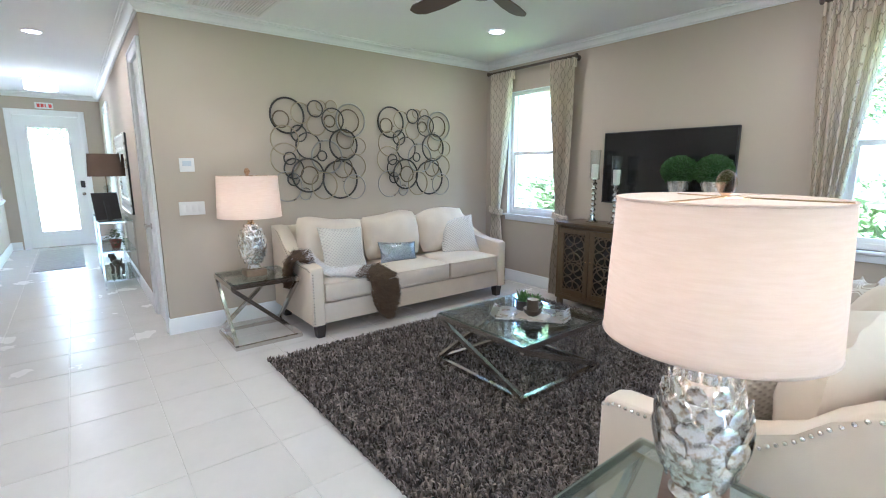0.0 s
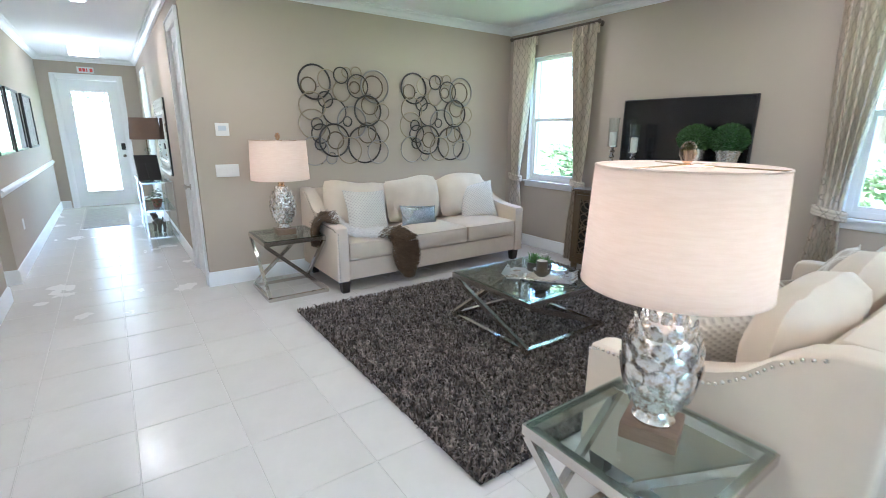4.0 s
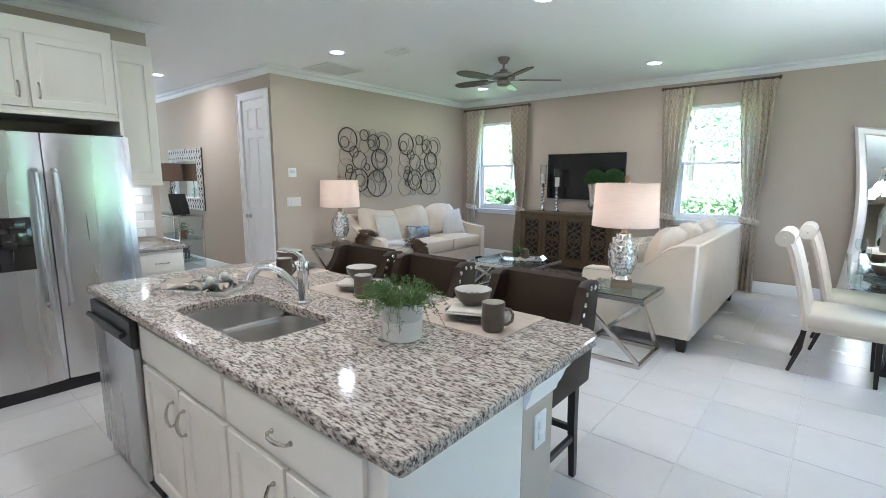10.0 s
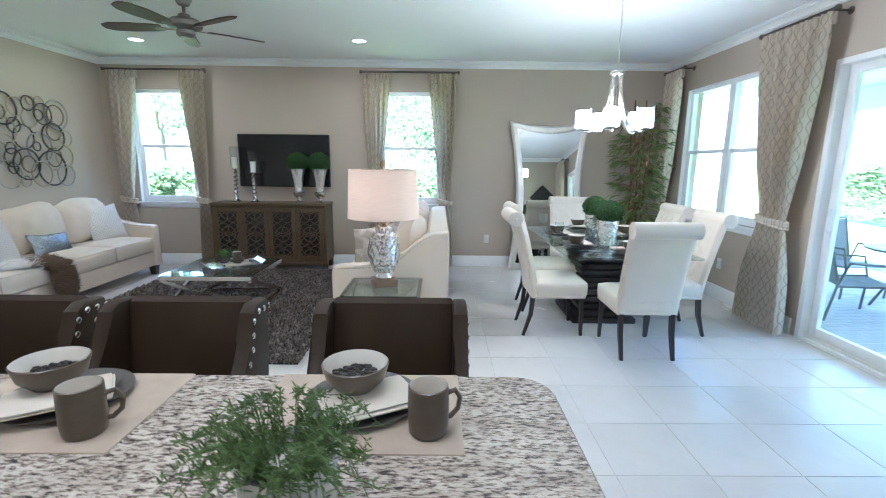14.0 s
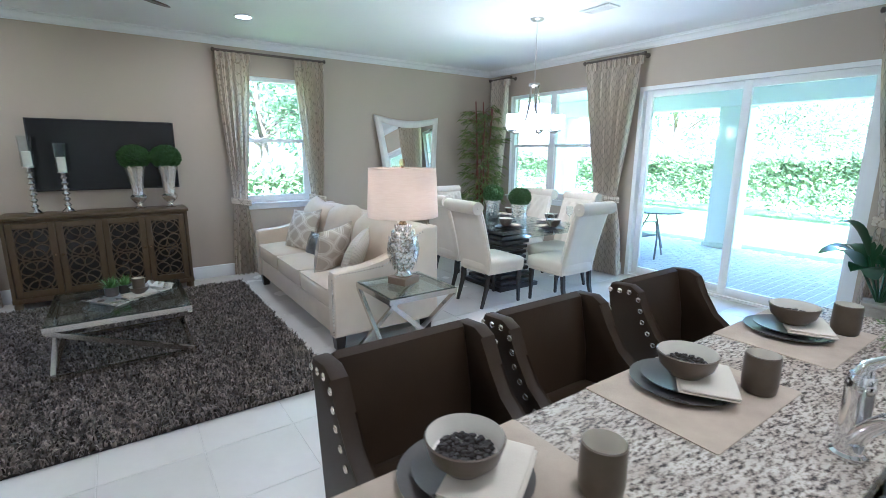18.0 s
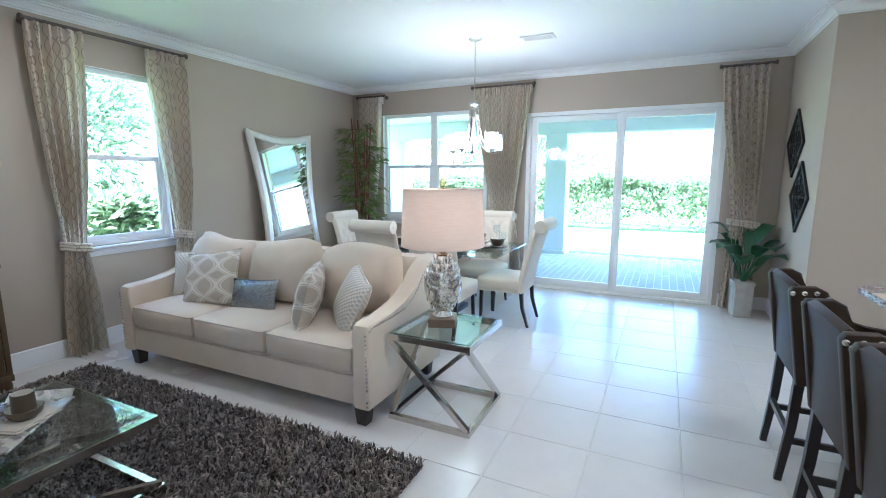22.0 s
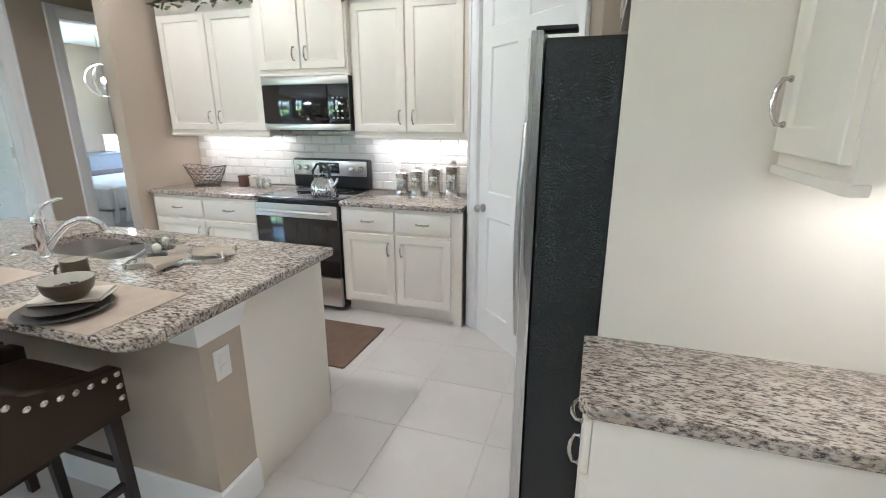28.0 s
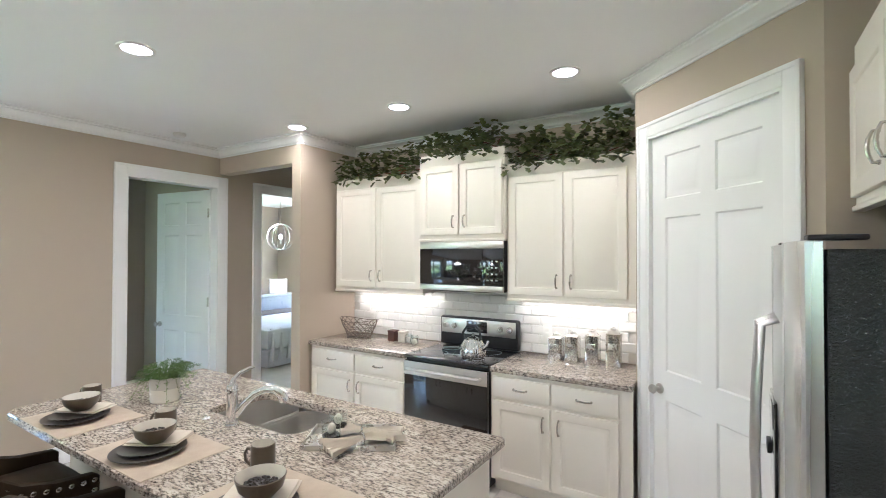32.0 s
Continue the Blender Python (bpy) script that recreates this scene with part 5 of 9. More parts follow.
RA = ring_art(faces(XL, 2.472, 90) @ zed(1.674), "overlapping bronze and gold metal rings hung above the sofa")
copy_thing(RA, faces(XL, 3.68, 90) @ zed(1.674))


# thermostat, switches, outlets
def plate(m, w, h, label, category, bits, name="wall_plate"):
    ob = thing(name, label, category, at=m)
    part("plate", boxes((-w / 2, w / 2, -0.006, 0, -h / 2, h / 2), r=0.002), WHITE, ob)
    for nm, x0, x1, z0, z1, mat in bits:
        part(nm, boxes((x0, x1, -0.010, -0.0055, z0, z1), r=0.0015), mat, ob)
    return ob


GREYPL = surface("grey_lcd", (0.35, 0.40, 0.40), scale=4, fine=50, rough=0.3, bump=0)
PALESCREEN = surface("pale_screen", (0.62, 0.68, 0.72), scale=5, fine=50, rough=0.15, bump=0.0, vary=0.04)
ob = plate(faces(XL, 1.205, 90) @ zed(1.53), 0.12, 0.12, "white thermostat with a small pale display", "thermostat", [("display", -0.035, 0.035, -0.01, 0.035, PALESCREEN)], "thermostat")
plate(faces(XL, 1.215, 90) @ zed(1.142), 0.21, 0.12, "white four-gang rocker switch plate", "light switch", [("rocker", -0.093 + k * 0.048, -0.055 + k * 0.048, -0.033, 0.033, WHITE) for k in range(4)], "light_switch")
OUTLET_BITS = [("socket", -0.017, 0.017, 0.006, 0.034, WHITE), ("socket", -0.017, 0.017, -0.034, -0.006, WHITE)] + [("slot", x, x + 0.003, z, z + 0.009, BLACK) for x in (-0.008, 0.005) for z in (0.016, -0.024)]


def outlet(m, label="white duplex wall outlet"):
    return plate(m, 0.075, 0.12, label, "outlet", OUTLET_BITS, "wall_outlet")


outlet(faces(0.80, YT, 0) @ zed(0.40))
outlet(faces(-6.62, YL, 180) @ zed(0.47))
outlet(faces(XS, 3.3, -90) @ zed(0.40))


# television
tv = thing("television", "large black flat television on the wall", "television", at=faces(-2.07, YT, 0) @ zed(1.492))
part("screen", boxes((-0.625, 0.625, -0.052, -0.047, -0.348, 0.352)), SCREEN, tv)
part("bezel", boxes((-0.637, -0.625, -0.056, -0.02, -0.362, 0.362), (0.625, 0.637, -0.056, -0.02, -0.362, 0.362), (-0.625, 0.625, -0.056, -0.02, 0.352, 0.362), (-0.625, 0.625, -0.056, -0.02, -0.362, -0.348), r=0.002, seg=1), BLACK, tv)
part("back_shell", boxes((-0.60, 0.60, -0.046, -0.018, -0.33, 0.33), r=0.004), BLACK, tv)
part("wall_bracket", boxes((-0.2, 0.2, -0.018, 0.0, -0.12, 0.12)), BLACK, tv)

SMOKE = surface("smoked_mirror", (0.05, 0.05, 0.05), scale=3, fine=40, rough=0.25, metal=0.6, bump=0.03)
# fretwork console
CWOOD = surface("console_wood", (0.088, 0.058, 0.026), (0.125, 0.086, 0.042), scale=5, fine=55, rough=0.45, bump=0.25, vary=0.3, stretch=(6, 6, 1))
con = thing("console_cabinet", "brown wooden console with four mirrored fretwork doors", "cabinet", at=faces(-2.195, 4.875, 0) @ Matrix.Diagonal((1, 1, 1.035, 1)))
cw = 0.785
part("top", boxes((-cw, cw, -0.445, 0, 0.865, 0.895), r=0.006), CWOOD, con)
part("carcass", boxes((-cw + 0.015, -cw + 0.045, -0.425, -0.005, 0.12, 0.865), (cw - 0.045, cw - 0.015, -0.425, -0.005, 0.12, 0.865), (-cw + 0.045, cw - 0.045, -0.425, -0.005, 0.12, 0.15), (-cw + 0.045, cw - 0.045, -0.03, -0.005, 0.15, 0.865), (-cw + 0.045, cw - 0.045, -0.41, -0.03, 0.835, 0.865)), CWOOD, con)
part("plinth_rail", boxes((-cw + 0.01, cw - 0.01, -0.43, -0.41, 0.085, 0.13), r=0.004), CWOOD, con)
for x in (-cw + 0.05, cw - 0.05):
    for y in (-0.39, -0.05):
        bm = bmesh.new()
        lathe(bm, [(0.028, 0.0), (0.036, 0.02), (0.038, 0.06), (0.03, 0.09), (0.04, 0.12)], 12, (x, y, 0))
        part("foot", bm, CWOOD, con)
dw = (2 * cw - 0.10) / 4
for k in range(4):
    x0 = -cw + 0.05 + k * dw
    bm = boxes((x0 + 0.003, x0 + 0.055, -0.437, -0.415, 0.15, 0.835), (x0 + dw - 0.055, x0 + dw - 0.003, -0.437, -0.415, 0.15, 0.835), (x0 + 0.055, x0 + dw - 0.055, -0.437, -0.415, 0.15, 0.20), (x0 + 0.055, x0 + dw - 0.055, -0.437, -0.415, 0.785, 0.835), r=0.003, seg=1)
    d = part("door", bm, CWOOD, con)
    part("mirror_panel", boxes((x0 + 0.05, x0 + dw - 0.05, -0.420, -0.417, 0.195, 0.79)), SMOKE, d, "dark mirrored panel")
    cx, hw = x0 + dw / 2, dw / 2 - 0.052
    for cz in (0.345, 0.64):
        for ox, oz, rr in ((0, 0.0, hw * 0.98), (-hw * 0.5, 0.075, hw * 0.5), (hw * 0.5, 0.075, hw * 0.5), (-hw * 0.5, -0.075, hw * 0.5), (hw * 0.5, -0.075, hw * 0.5), (0, 0.145, hw * 0.7), (0, -0.145, hw * 0.7)):
            pts = []
            for i in range(24):
                a = 2 * math.pi * i / 24
                pts.append((max(x0 + 0.05, min(x0 + dw - 0.05, cx + ox + rr * math.cos(a))), -0.428, max(0.195, min(0.79, cz + oz + rr * math.sin(a) * 1.05))))
            bm = bmesh.new()
            tube(bm, pts, 0.0075, 6, True, 0.8)
            part("fretwork", bm, CWOOD, d, "carved interlaced fretwork")
    bm = bmesh.new()
    ball(bm, (x0 + (dw - 0.028 if k % 2 == 0 else 0.028), -0.445, 0.52), 0.011, 10, 6)
    part("knob", bm, BRASS, d)


def candle_holder(m, h, label):
    ob = thing("candle_holder", label, "candle holder", at=m, group="hurricane candle holders")
    prof = [(0.062, 0.0), (0.066, 0.012), (0.045, 0.03), (0.026, 0.045)]
    z = 0.045
    while z < h - 0.34:
        prof += [(0.016, z + 0.008), (0.034, z + 0.03), (0.016, z + 0.052)]
        z += 0.055
    prof += [(0.022, z + 0.01), (0.052, z + 0.02), (0.052, z + 0.03)]
    bm = bmesh.new()
    lathe(bm, prof, 22)
    part("stem", bm, CHROME, ob, "silver turned stem")
    bm = bmesh.new()
    lathe(bm, [(0.052, z + 0.031), (0.05, h - 0.1), (0.056, h)], 24, cap=False)
    part("glass_cylinder", bm, GLASS, ob)
    bm = bmesh.new()
    lathe(bm, [(0.034, z + 0.031), (0.035, z + 0.17), (0.03, z + 0.176), (0.0, z + 0.172)], 18)
    part("candle", bm, WAX, ob, "white pillar candle")
    return ob


WAX = surface("candle_wax", (0.82, 0.78, 0.68), scale=10, fine=60, rough=0.55, bump=0.05, vary=0.04)
candle_holder(Matrix.Translation((-2.71, 4.69, 0.9265)), 0.75, "tall silver hurricane candle holder on the console")
candle_holder(Matrix.Translation((-2.455, 4.69, 0.9265)), 0.685, "silver hurricane candle holder on the console")
BOX_G = surface("boxwood", (0.05, 0.115, 0.028), (0.075, 0.145, 0.04), scale=30, fine=120, rough=0.55, bump=0.3, vary=0.3, per_piece=0.4, island=True)


def topiary(parent, c, r, n, seed, name="boxwood_ball"):
    rr = random.Random(seed)

    def place(q):
        d = V((q.gauss(0, 1), q.gauss(0, 1), q.gauss(0, 1))).normalized()
        k = r * (0.86 + 0.14 * q.random())
        return (c[0] + d.x * k, c[1] + d.y * k, c[2] + d.z * k * 0.86), d

    me = leaf_cloud(name, n, place, r * 0.2, BOX_G, seed)
    ob = part(name, me, BOX_G, parent, "clipped green boxwood ball", kind="stuff")
    bm = bmesh.new()
    ball(bm, c, r * 0.86, 16, 10, (1, 1, 0.86))
    part("ball_core", bm, LEAF_D, parent)
    return ob


for i, x in enumerate((-1.845, -1.55)):
    ob = thing("urn_topiary", "silver mercury glass urn with a round boxwood topiary", "potted plant", at=Matrix.Translation((x, 4.70, 0.9265)), group="console urns")
    bm = bmesh.new()
    lathe(bm, [(0.055, 0), (0.058, 0.010), (0.028, 0.028), (0.022, 0.045), (0.044, 0.066), (0.055, 0.076), (0.078, 0.108), (0.082, 0.128), (0.058, 0.15), (0.055, 0.18), (0.070, 0.31), (0.102, 0.455), (0.097, 0.455)], 24)
    part("urn", bm, MERCURY, ob)
    topiary(ob, (0, 0, 0.545), 0.138, 3200, 40 + i)


# tray with succulents and cup on the coffee table
TZ = 0.4225
SLATE = surface("slate_glaze", (0.075, 0.068, 0.062), (0.105, 0.095, 0.085), scale=12, fine=90, rough=0.3, bump=0.1, vary=0.15)
CREAMGL = surface("cream_glaze", (0.70, 0.66, 0.58), scale=8, fine=60, rough=0.25, bump=0.03, vary=0.05)
SUCC = surface("succulent", (0.10, 0.22, 0.05), (0.16, 0.28, 0.08), scale=20, fine=60, rough=0.45, bump=0.1, vary=0.2, per_piece=0.2, island=True)
tr = thing("mirrored_tray", "silver tray with upturned handles on the coffee table", "tray", at=faces(-2.03, 2.95, 38) @ zed(TZ))
bm = bmesh.new()
box(bm, -0.24, 0.24, -0.15, 0.15, 0.0, 0.008, r=0.003)
part("tray_floor", bm, SILVER, tr)
for s in (-1, 1):
    bm = bmesh.new()
    bar(bm, (s * 0.24, 0, 0.004), (s * 0.285, 0, 0.035), 0.28, 0.006)
    part("tray_end", bm, SILVER, tr)
    bm = bmesh.new()
    bar(bm, (-0.24, s * 0.15, 0.004), (-0.24, s * 0.152, 0.006), 0.004, 0.004)
    tube(bm, [(-0.245, s * 0.15, 0.006), (0.245, s * 0.15, 0.006)], 0.006, 6)
    part("tray_rim", bm, SILVER, tr)


def spiky_plant(m, label, seed, scale=1.0):
    ob = thing("potted_succulent", label, "potted plant", at=m, group="coffee table succulents")
    bm = bmesh.new()
    lathe(bm, [(0.042, 0), (0.046, 0.01), (0.048, 0.07), (0.042, 0.07), (0.04, 0.06), (0, 0.06)], 20)
    part("pot", bm, SLATE, ob, "dark round pot")
    r = random.Random(seed)
    vs, fs = [], []
    for k in range(90):
        a, e = r.uniform(0, 6.28), r.uniform(0.35, 1.45)
        L = r.uniform(0.06, 0.13) * scale
        d = V((math.cos(a) * math.cos(e), math.sin(a) * math.cos(e), math.sin(e)))
        s = V((-math.sin(a), math.cos(a), 0)) * 0.006
        p = V((r.uniform(-0.02, 0.02), r.uniform(-0.02, 0.02), 0.055))
        i = len(vs)
        q = p + d * L * 0.6 + V((0, 0, -0.004))
        vs += [tuple(p + s * 0.5), tuple(p - s * 0.5), tuple(q + s), tuple(q - s), tuple(p + d * L + V((0, 0, -0.012)))]
        fs += [(i, i + 1, i + 3, i + 2), (i + 2, i + 3, i + 4)]
    part("leaves", raw("leaves", vs, fs, SUCC), SUCC, ob, kind="stuff")
    return ob


spiky_plant(Matrix.Translation((-2.15, 2.99, TZ + 0.009)), "spiky green succulent in a dark pot on the tray", 2)
spiky_plant(Matrix.Translation((-2.06, 3.03, TZ + 0.009)), "small spiky green succulent in a dark pot", 3, 0.85)

# ---- dining ----
DTOP = 0.76
tbl = thing("dining_table", "rectangular glass dining table on a stepped black pedestal", "table", at=faces(1.68, 2.72, 0))
bm = bmesh.new()
prism(bm, rounded(1.08, 1.90, 0.03, 4), DTOP - 0.014, DTOP, r=0.003, seg=1)
part("glass_top", bm, TABLEGLASS, tbl, "clear glass top")
part("plinth", boxes((-0.30, 0.30, -0.33, 0.33, 0.0, 0.05), r=0.006), DARKWOOD, tbl)
part("core", boxes((-0.17, 0.17, -0.19, 0.19, 0.05, 0.70)), DARKWOOD, tbl)
for k in range(10):
    z = 0.06 + k * 0.065
    u = abs(k - 4.5) / 4.5
    hx, hy = 0.20 + 0.06 * u * u, 0.22 + 0.08 * u * u
    part("louver", boxes((-hx, hx, -hy, hy, z, z + 0.042), r=0.006, seg=1), DARKWOOD, tbl)
part("top_plate", boxes((-0.26, 0.26, -0.30, 0.30, 0.705, DTOP - 0.0145), r=0.005), DARKWOOD, tbl)


def dining_chair():
    """Scroll-back tufted chair, local: seat faces -y."""
    ob = thing("dining_chair", "cream linen dining chair with a tufted scroll back and black legs", "chair", group="dining chairs")
    bm = bmesh.new()
    cushion(bm, 0.49, 0.50, 0.14, 0.02, 0.04, 6, Matrix.Translation((0, -0.05, 0.425)))
    part("seat", bm, LINEN_LIGHT, ob)
    part("seat_rail", boxes((-0.235, 0.235, -0.28, 0.19, 0.345, 0.39), r=0.01), LINEN_LIGHT, ob)
    line = [(0.155, 0.36), (0.175, 0.48), (0.205, 0.62), (0.245, 0.78), (0.285, 0.92), (0.315, 1.0)]
    n, hw = 14, 0.24
    bm = bmesh.new()
    fr, bk = [], []
    m = 22
    pts = []
    for i in range(m + 1):
        t = i / m * (len(line) - 1)
        k = min(int(t), len(line) - 2)
        pts.append(V((0, *line[k])).lerp(V((0, *line[k + 1])), t - k))
    for i, p in enumerate(pts):
        d = (pts[min(i + 1, m)] - pts[max(i - 1, 0)]).normalized()
        nrm = V((0, -d.z, d.y))
        rf, rb = [], []
        for j in range(2 * n + 1):
            u = j / n - 1
            tuft = 0.0
            if 4 < i < m - 1 and abs(u) < 0.85:
                tuft = -0.014 * (0.5 + 0.5 * math.cos(math.pi * 2 * (i / 6.0 + u * 2.2))) * (0.5 + 0.5 * math.cos(math.pi * 2 * (i / 6.0 - u * 2.2)))
            edge = 0.03 * (1 - min(1, (1 - abs(u)) / 0.12)) ** 2
            rf.append(bm.verts.new(p + V((u * hw, 0, 0)) + nrm * (0.035 + tuft - edge)))
            rb.append(bm.verts.new(p + V((u * hw, 0, 0)) - nrm * (0.035 - edge * 0.6)))
        fr.append(rf)
        bk.append(rb)
    for a, b in zip(fr, fr[1:]):
        for j in range(2 * n):
            bm.faces.new((a[j], a[j + 1], b[j + 1], b[j]))
    for a, b in zip(bk, bk[1:]):
        for j in range(2 * n):
            bm.faces.new((a[j + 1], a[j], b[j], b[j + 1]))
    for a, b in zip(zip(fr, bk), list(zip(fr, bk))[1:]):
        for j, s in ((0, 1), (2 * n, -1)):
            q = (a[0][j], a[1][j], b[1][j], b[0][j])
            bm.faces.new(q[::-1] if s < 0 else q)
    bm.faces.new([*bk[0], *fr[0][::-1]])
    bm.faces.new([*fr[-1], *bk[-1][::-1]])
    back = part("backrest", bm, LINEN_LIGHT, ob)
    bm = bmesh.new()
    tube(bm, [(-0.242, 0.352, 1.028), (0.242, 0.352, 1.028)], 0.062, 20)
    part("scroll_roll", bm, LINEN_LIGHT, ob)
    for s in (-1, 1):
        bm = bmesh.new()
        ball(bm, (s * 0.243, 0.352, 1.028), 0.012, 8, 6, (0.4, 1, 1))
        part("roll_button", bm, LINEN_LIGHT, ob)
        bm = bmesh.new()
        tube(bm, [(s * 0.238, p.y + 0.036 * 0, p.z) for p in pts], 0.006, 5)
        part("welt", bm, LINEN_LIGHT, ob)
    for zi in (6, 12, 18):
        for u in (-0.68, -0.23, 0.23, 0.68) if zi != 12 else (-0.45, 0.0, 0.45):
            p = pts[zi]
            bm = bmesh.new()
            ball(bm, (u * hw, p.y - 0.027, p.z), 0.011, 8, 6, (1, 0.5, 1))
            part("tuft_button", bm, LINEN_LIGHT, ob)
    for x in (-0.20, 0.20):
        bm = bmesh.new()
        tube(bm, [(x, -0.25, 0.35), (x, -0.262, 0.0)], [0.026, 0.017], 4)
        part("leg", bm, DARKWOOD, ob, "black tapered leg")
        bm = bmesh.new()
        tube(bm, [(x, 0.17, 0.37), (x, 0.185, 0.2), (x, 0.245, 0.0)], [0.026, 0.024, 0.017], 4)
        part("leg", bm, DARKWOOD, ob, "black tapered leg")
    return ob


ch = dining_chair()
ch.matrix_basis = faces(1.72, 1.80, 180)
for x, y, rz in ((1.10, 2.28, 90), (1.21, 2.95, 90), (2.20, 2.28, -90), (2.20, 2.95, -90), (1.72, 3.62, 0)):
    copy_thing(ch, faces(x, y, rz))


# place settings on a glass table
LINENW = surface("napkin_linen", (0.60, 0.54, 0.45), scale=8, fine=300, rough=0.9, bump=0.3, vary=0.06)
BURLAP = surface("burlap", (0.46, 0.38, 0.295), (0.37, 0.305, 0.235), scale=12, fine=500, rough=0.95, bump=0.6, vary=0.18)


def folded_napkin(name, label, m, w=0.2, d=0.11, layers=3):
    ob = thing(name, label, "napkin", at=m, group="folded napkins")
    for k in range(layers):
        bm = bmesh.new()
        cushion(bm, w - 0.006 * k, d - 0.006 * k, 0.007, 0.003, 0.003, 4, Matrix.Translation((0.003 * k, 0.004 * k, 0.0045 + 0.007 * k)))
        part("fold", bm, LINENW, ob)
    return ob


def plate_stack(m, label, r=0.14, group="dinner plates"):
    ob = thing("dinner_plate", label, "plate", at=m, group=group)
    for k, rr in enumerate((r, r * 0.78)):
        z = 0.012 * k
        bm = bmesh.new()
        lathe(bm, [(rr * 0.6, z), (rr * 0.66, z + 0.003), (rr, z + 0.014), (rr + 0.002, z + 0.017), (rr * 0.66, z + 0.009), (0.0, z + 0.007)], 36)
        part("plate" if k == 0 else "salad_plate", bm, SLATE, ob)
    return ob


UMBER = surface("umber_glaze", (0.088, 0.066, 0.043), (0.12, 0.092, 0.062), scale=14, fine=110, rough=0.34, bump=0.12, vary=0.18)


def bowl(m, label, r=0.078, h=0.075, filled=False, group="bowls"):
    ob = thing("bowl", label, "bowl", at=m, group=group)
    bm = bmesh.new()
    lathe(bm, [(0.0, 0), (r * 0.52, 0), (r * 0.58, 0.006), (r * 0.87, h * 0.45), (r, h), (r - 0.003, h + 0.002)], 32, cap=False)
    part("outer", bm, UMBER, ob, "matte umber-brown outside")
    bm = bmesh.new()
    lathe(bm, [(r - 0.003, h + 0.002), (r * 0.82, h * 0.45), (r * 0.50, 0.012), (0, 0.010)], 32, cap=False)
    part("inner", bm, CREAMGL, ob, "cream glazed inside")
    if filled:
        rr = random.Random(5)
        bm = bmesh.new()
        for _ in range(210):
            a, q = rr.uniform(0, 6.28), r * 0.70 * math.sqrt(rr.random())
            ball(bm, (q * math.cos(a), q * math.sin(a), h * 0.48 + rr.uniform(-0.004, 0.006)), 0.0055, 6, 4, (1.5, 1, 0.8))
        part("coffee_beans", bm, BEAN, ob, "dark coffee beans", kind="stuff")
    return ob


def goblet(m, label):
    ob = thing("wine_glass", label, "glass", at=m, group="wine glasses")
    bm = bmesh.new()
    lathe(bm, [(0.035, 0), (0.034, 0.004), (0.005, 0.010), (0.004, 0.085), (0.012, 0.095)], 18)
    part("stem", bm, GLASS, ob)
    bm = bmesh.new()
    lathe(bm, [(0.012, 0.095), (0.034, 0.118), (0.042, 0.15), (0.037, 0.20)], 18, cap=False)
    part("glass_bowl", bm, GLASS, ob)
    return ob


BEAN = surface("coffee_bean", (0.016, 0.011, 0.008), scale=30, fine=90, rough=0.4, bump=0.1)
for x, y, rz in ((1.36, 2.28, 90), (1.36, 2.95, 90), (2.0, 2.28, -90), (2.0, 2.95, -90), (1.70, 1.98, 180), (1.70, 3.45, 0)):
    m = faces(x, y, rz)
    plate_stack(m @ zed(DTOP), "dark plates set at the dining table")
    folded_napkin("napkin", "cream napkin folded on the plates", m @ Matrix.Translation((0.02, -0.06, DTOP + 0.0285)), 0.24, 0.09, 2)
    bowl(m @ Matrix.Translation((0, 0.03, DTOP + 0.03)), "dark bowl standing on plates at the dining table", group="dining bowls")
    goblet(m @ Matrix.Translation((0.17, 0.14, DTOP)), "clear stemmed wine glass on the dining table")
    f = thing("fork", "silver fork beside the plate", "cutlery", at=m @ Matrix.Translation((-0.19, -0.02, DTOP)), group="dining cutlery")
    part("handle", boxes((-0.005, 0.005, -0.1, 0.03, 0.0, 0.003), r=0.001), CHROME, f)
    part("tines", boxes((-0.011, 0.011, 0.03, 0.085, 0.0, 0.003), r=0.001), CHROME, f)


def hammered(nt, vec, col, grain):
    v = nt.nodes.new("ShaderNodeTexVoronoi")
    v.inputs["Scale"].default_value = 45
    link(nt, vec, v.inputs["Vector"])
    return col, v.outputs["Distance"]


HAMMER = surface("hammered_silver", (0.80, 0.80, 0.80), rough=0.12, metal=0.95, bump=0.8, pattern=hammered, depth=0.008)
for i, (x, y) in enumerate(((1.66, 2.42), (1.70, 2.92))):
    ob = thing("centerpiece_vase", "hammered silver vase with a round boxwood topiary", "potted plant", at=Matrix.Translation((x, y, DTOP)), group="dining centerpieces")
    bm = bmesh.new()
    lathe(bm, [(0.075, 0), (0.08, 0.006), (0.085, 0.1), (0.095, 0.225), (0.09, 0.225), (0.085, 0.2), (0, 0.2)], 28)
    part("vase", bm, HAMMER, ob)
    topiary(ob, (0, 0, 0.30), 0.115, 2200, 50 + i)

# leaning floor mirror
mir = thing("floor_mirror", "tall silver-framed floor mirror with curved sides leaning on the wall", "mirror", at=faces(1.635, 4.61, 0) @ Matrix.Rotation(radians(-6.3), 4, "X"))
MW, MH = 0.55, 2.08


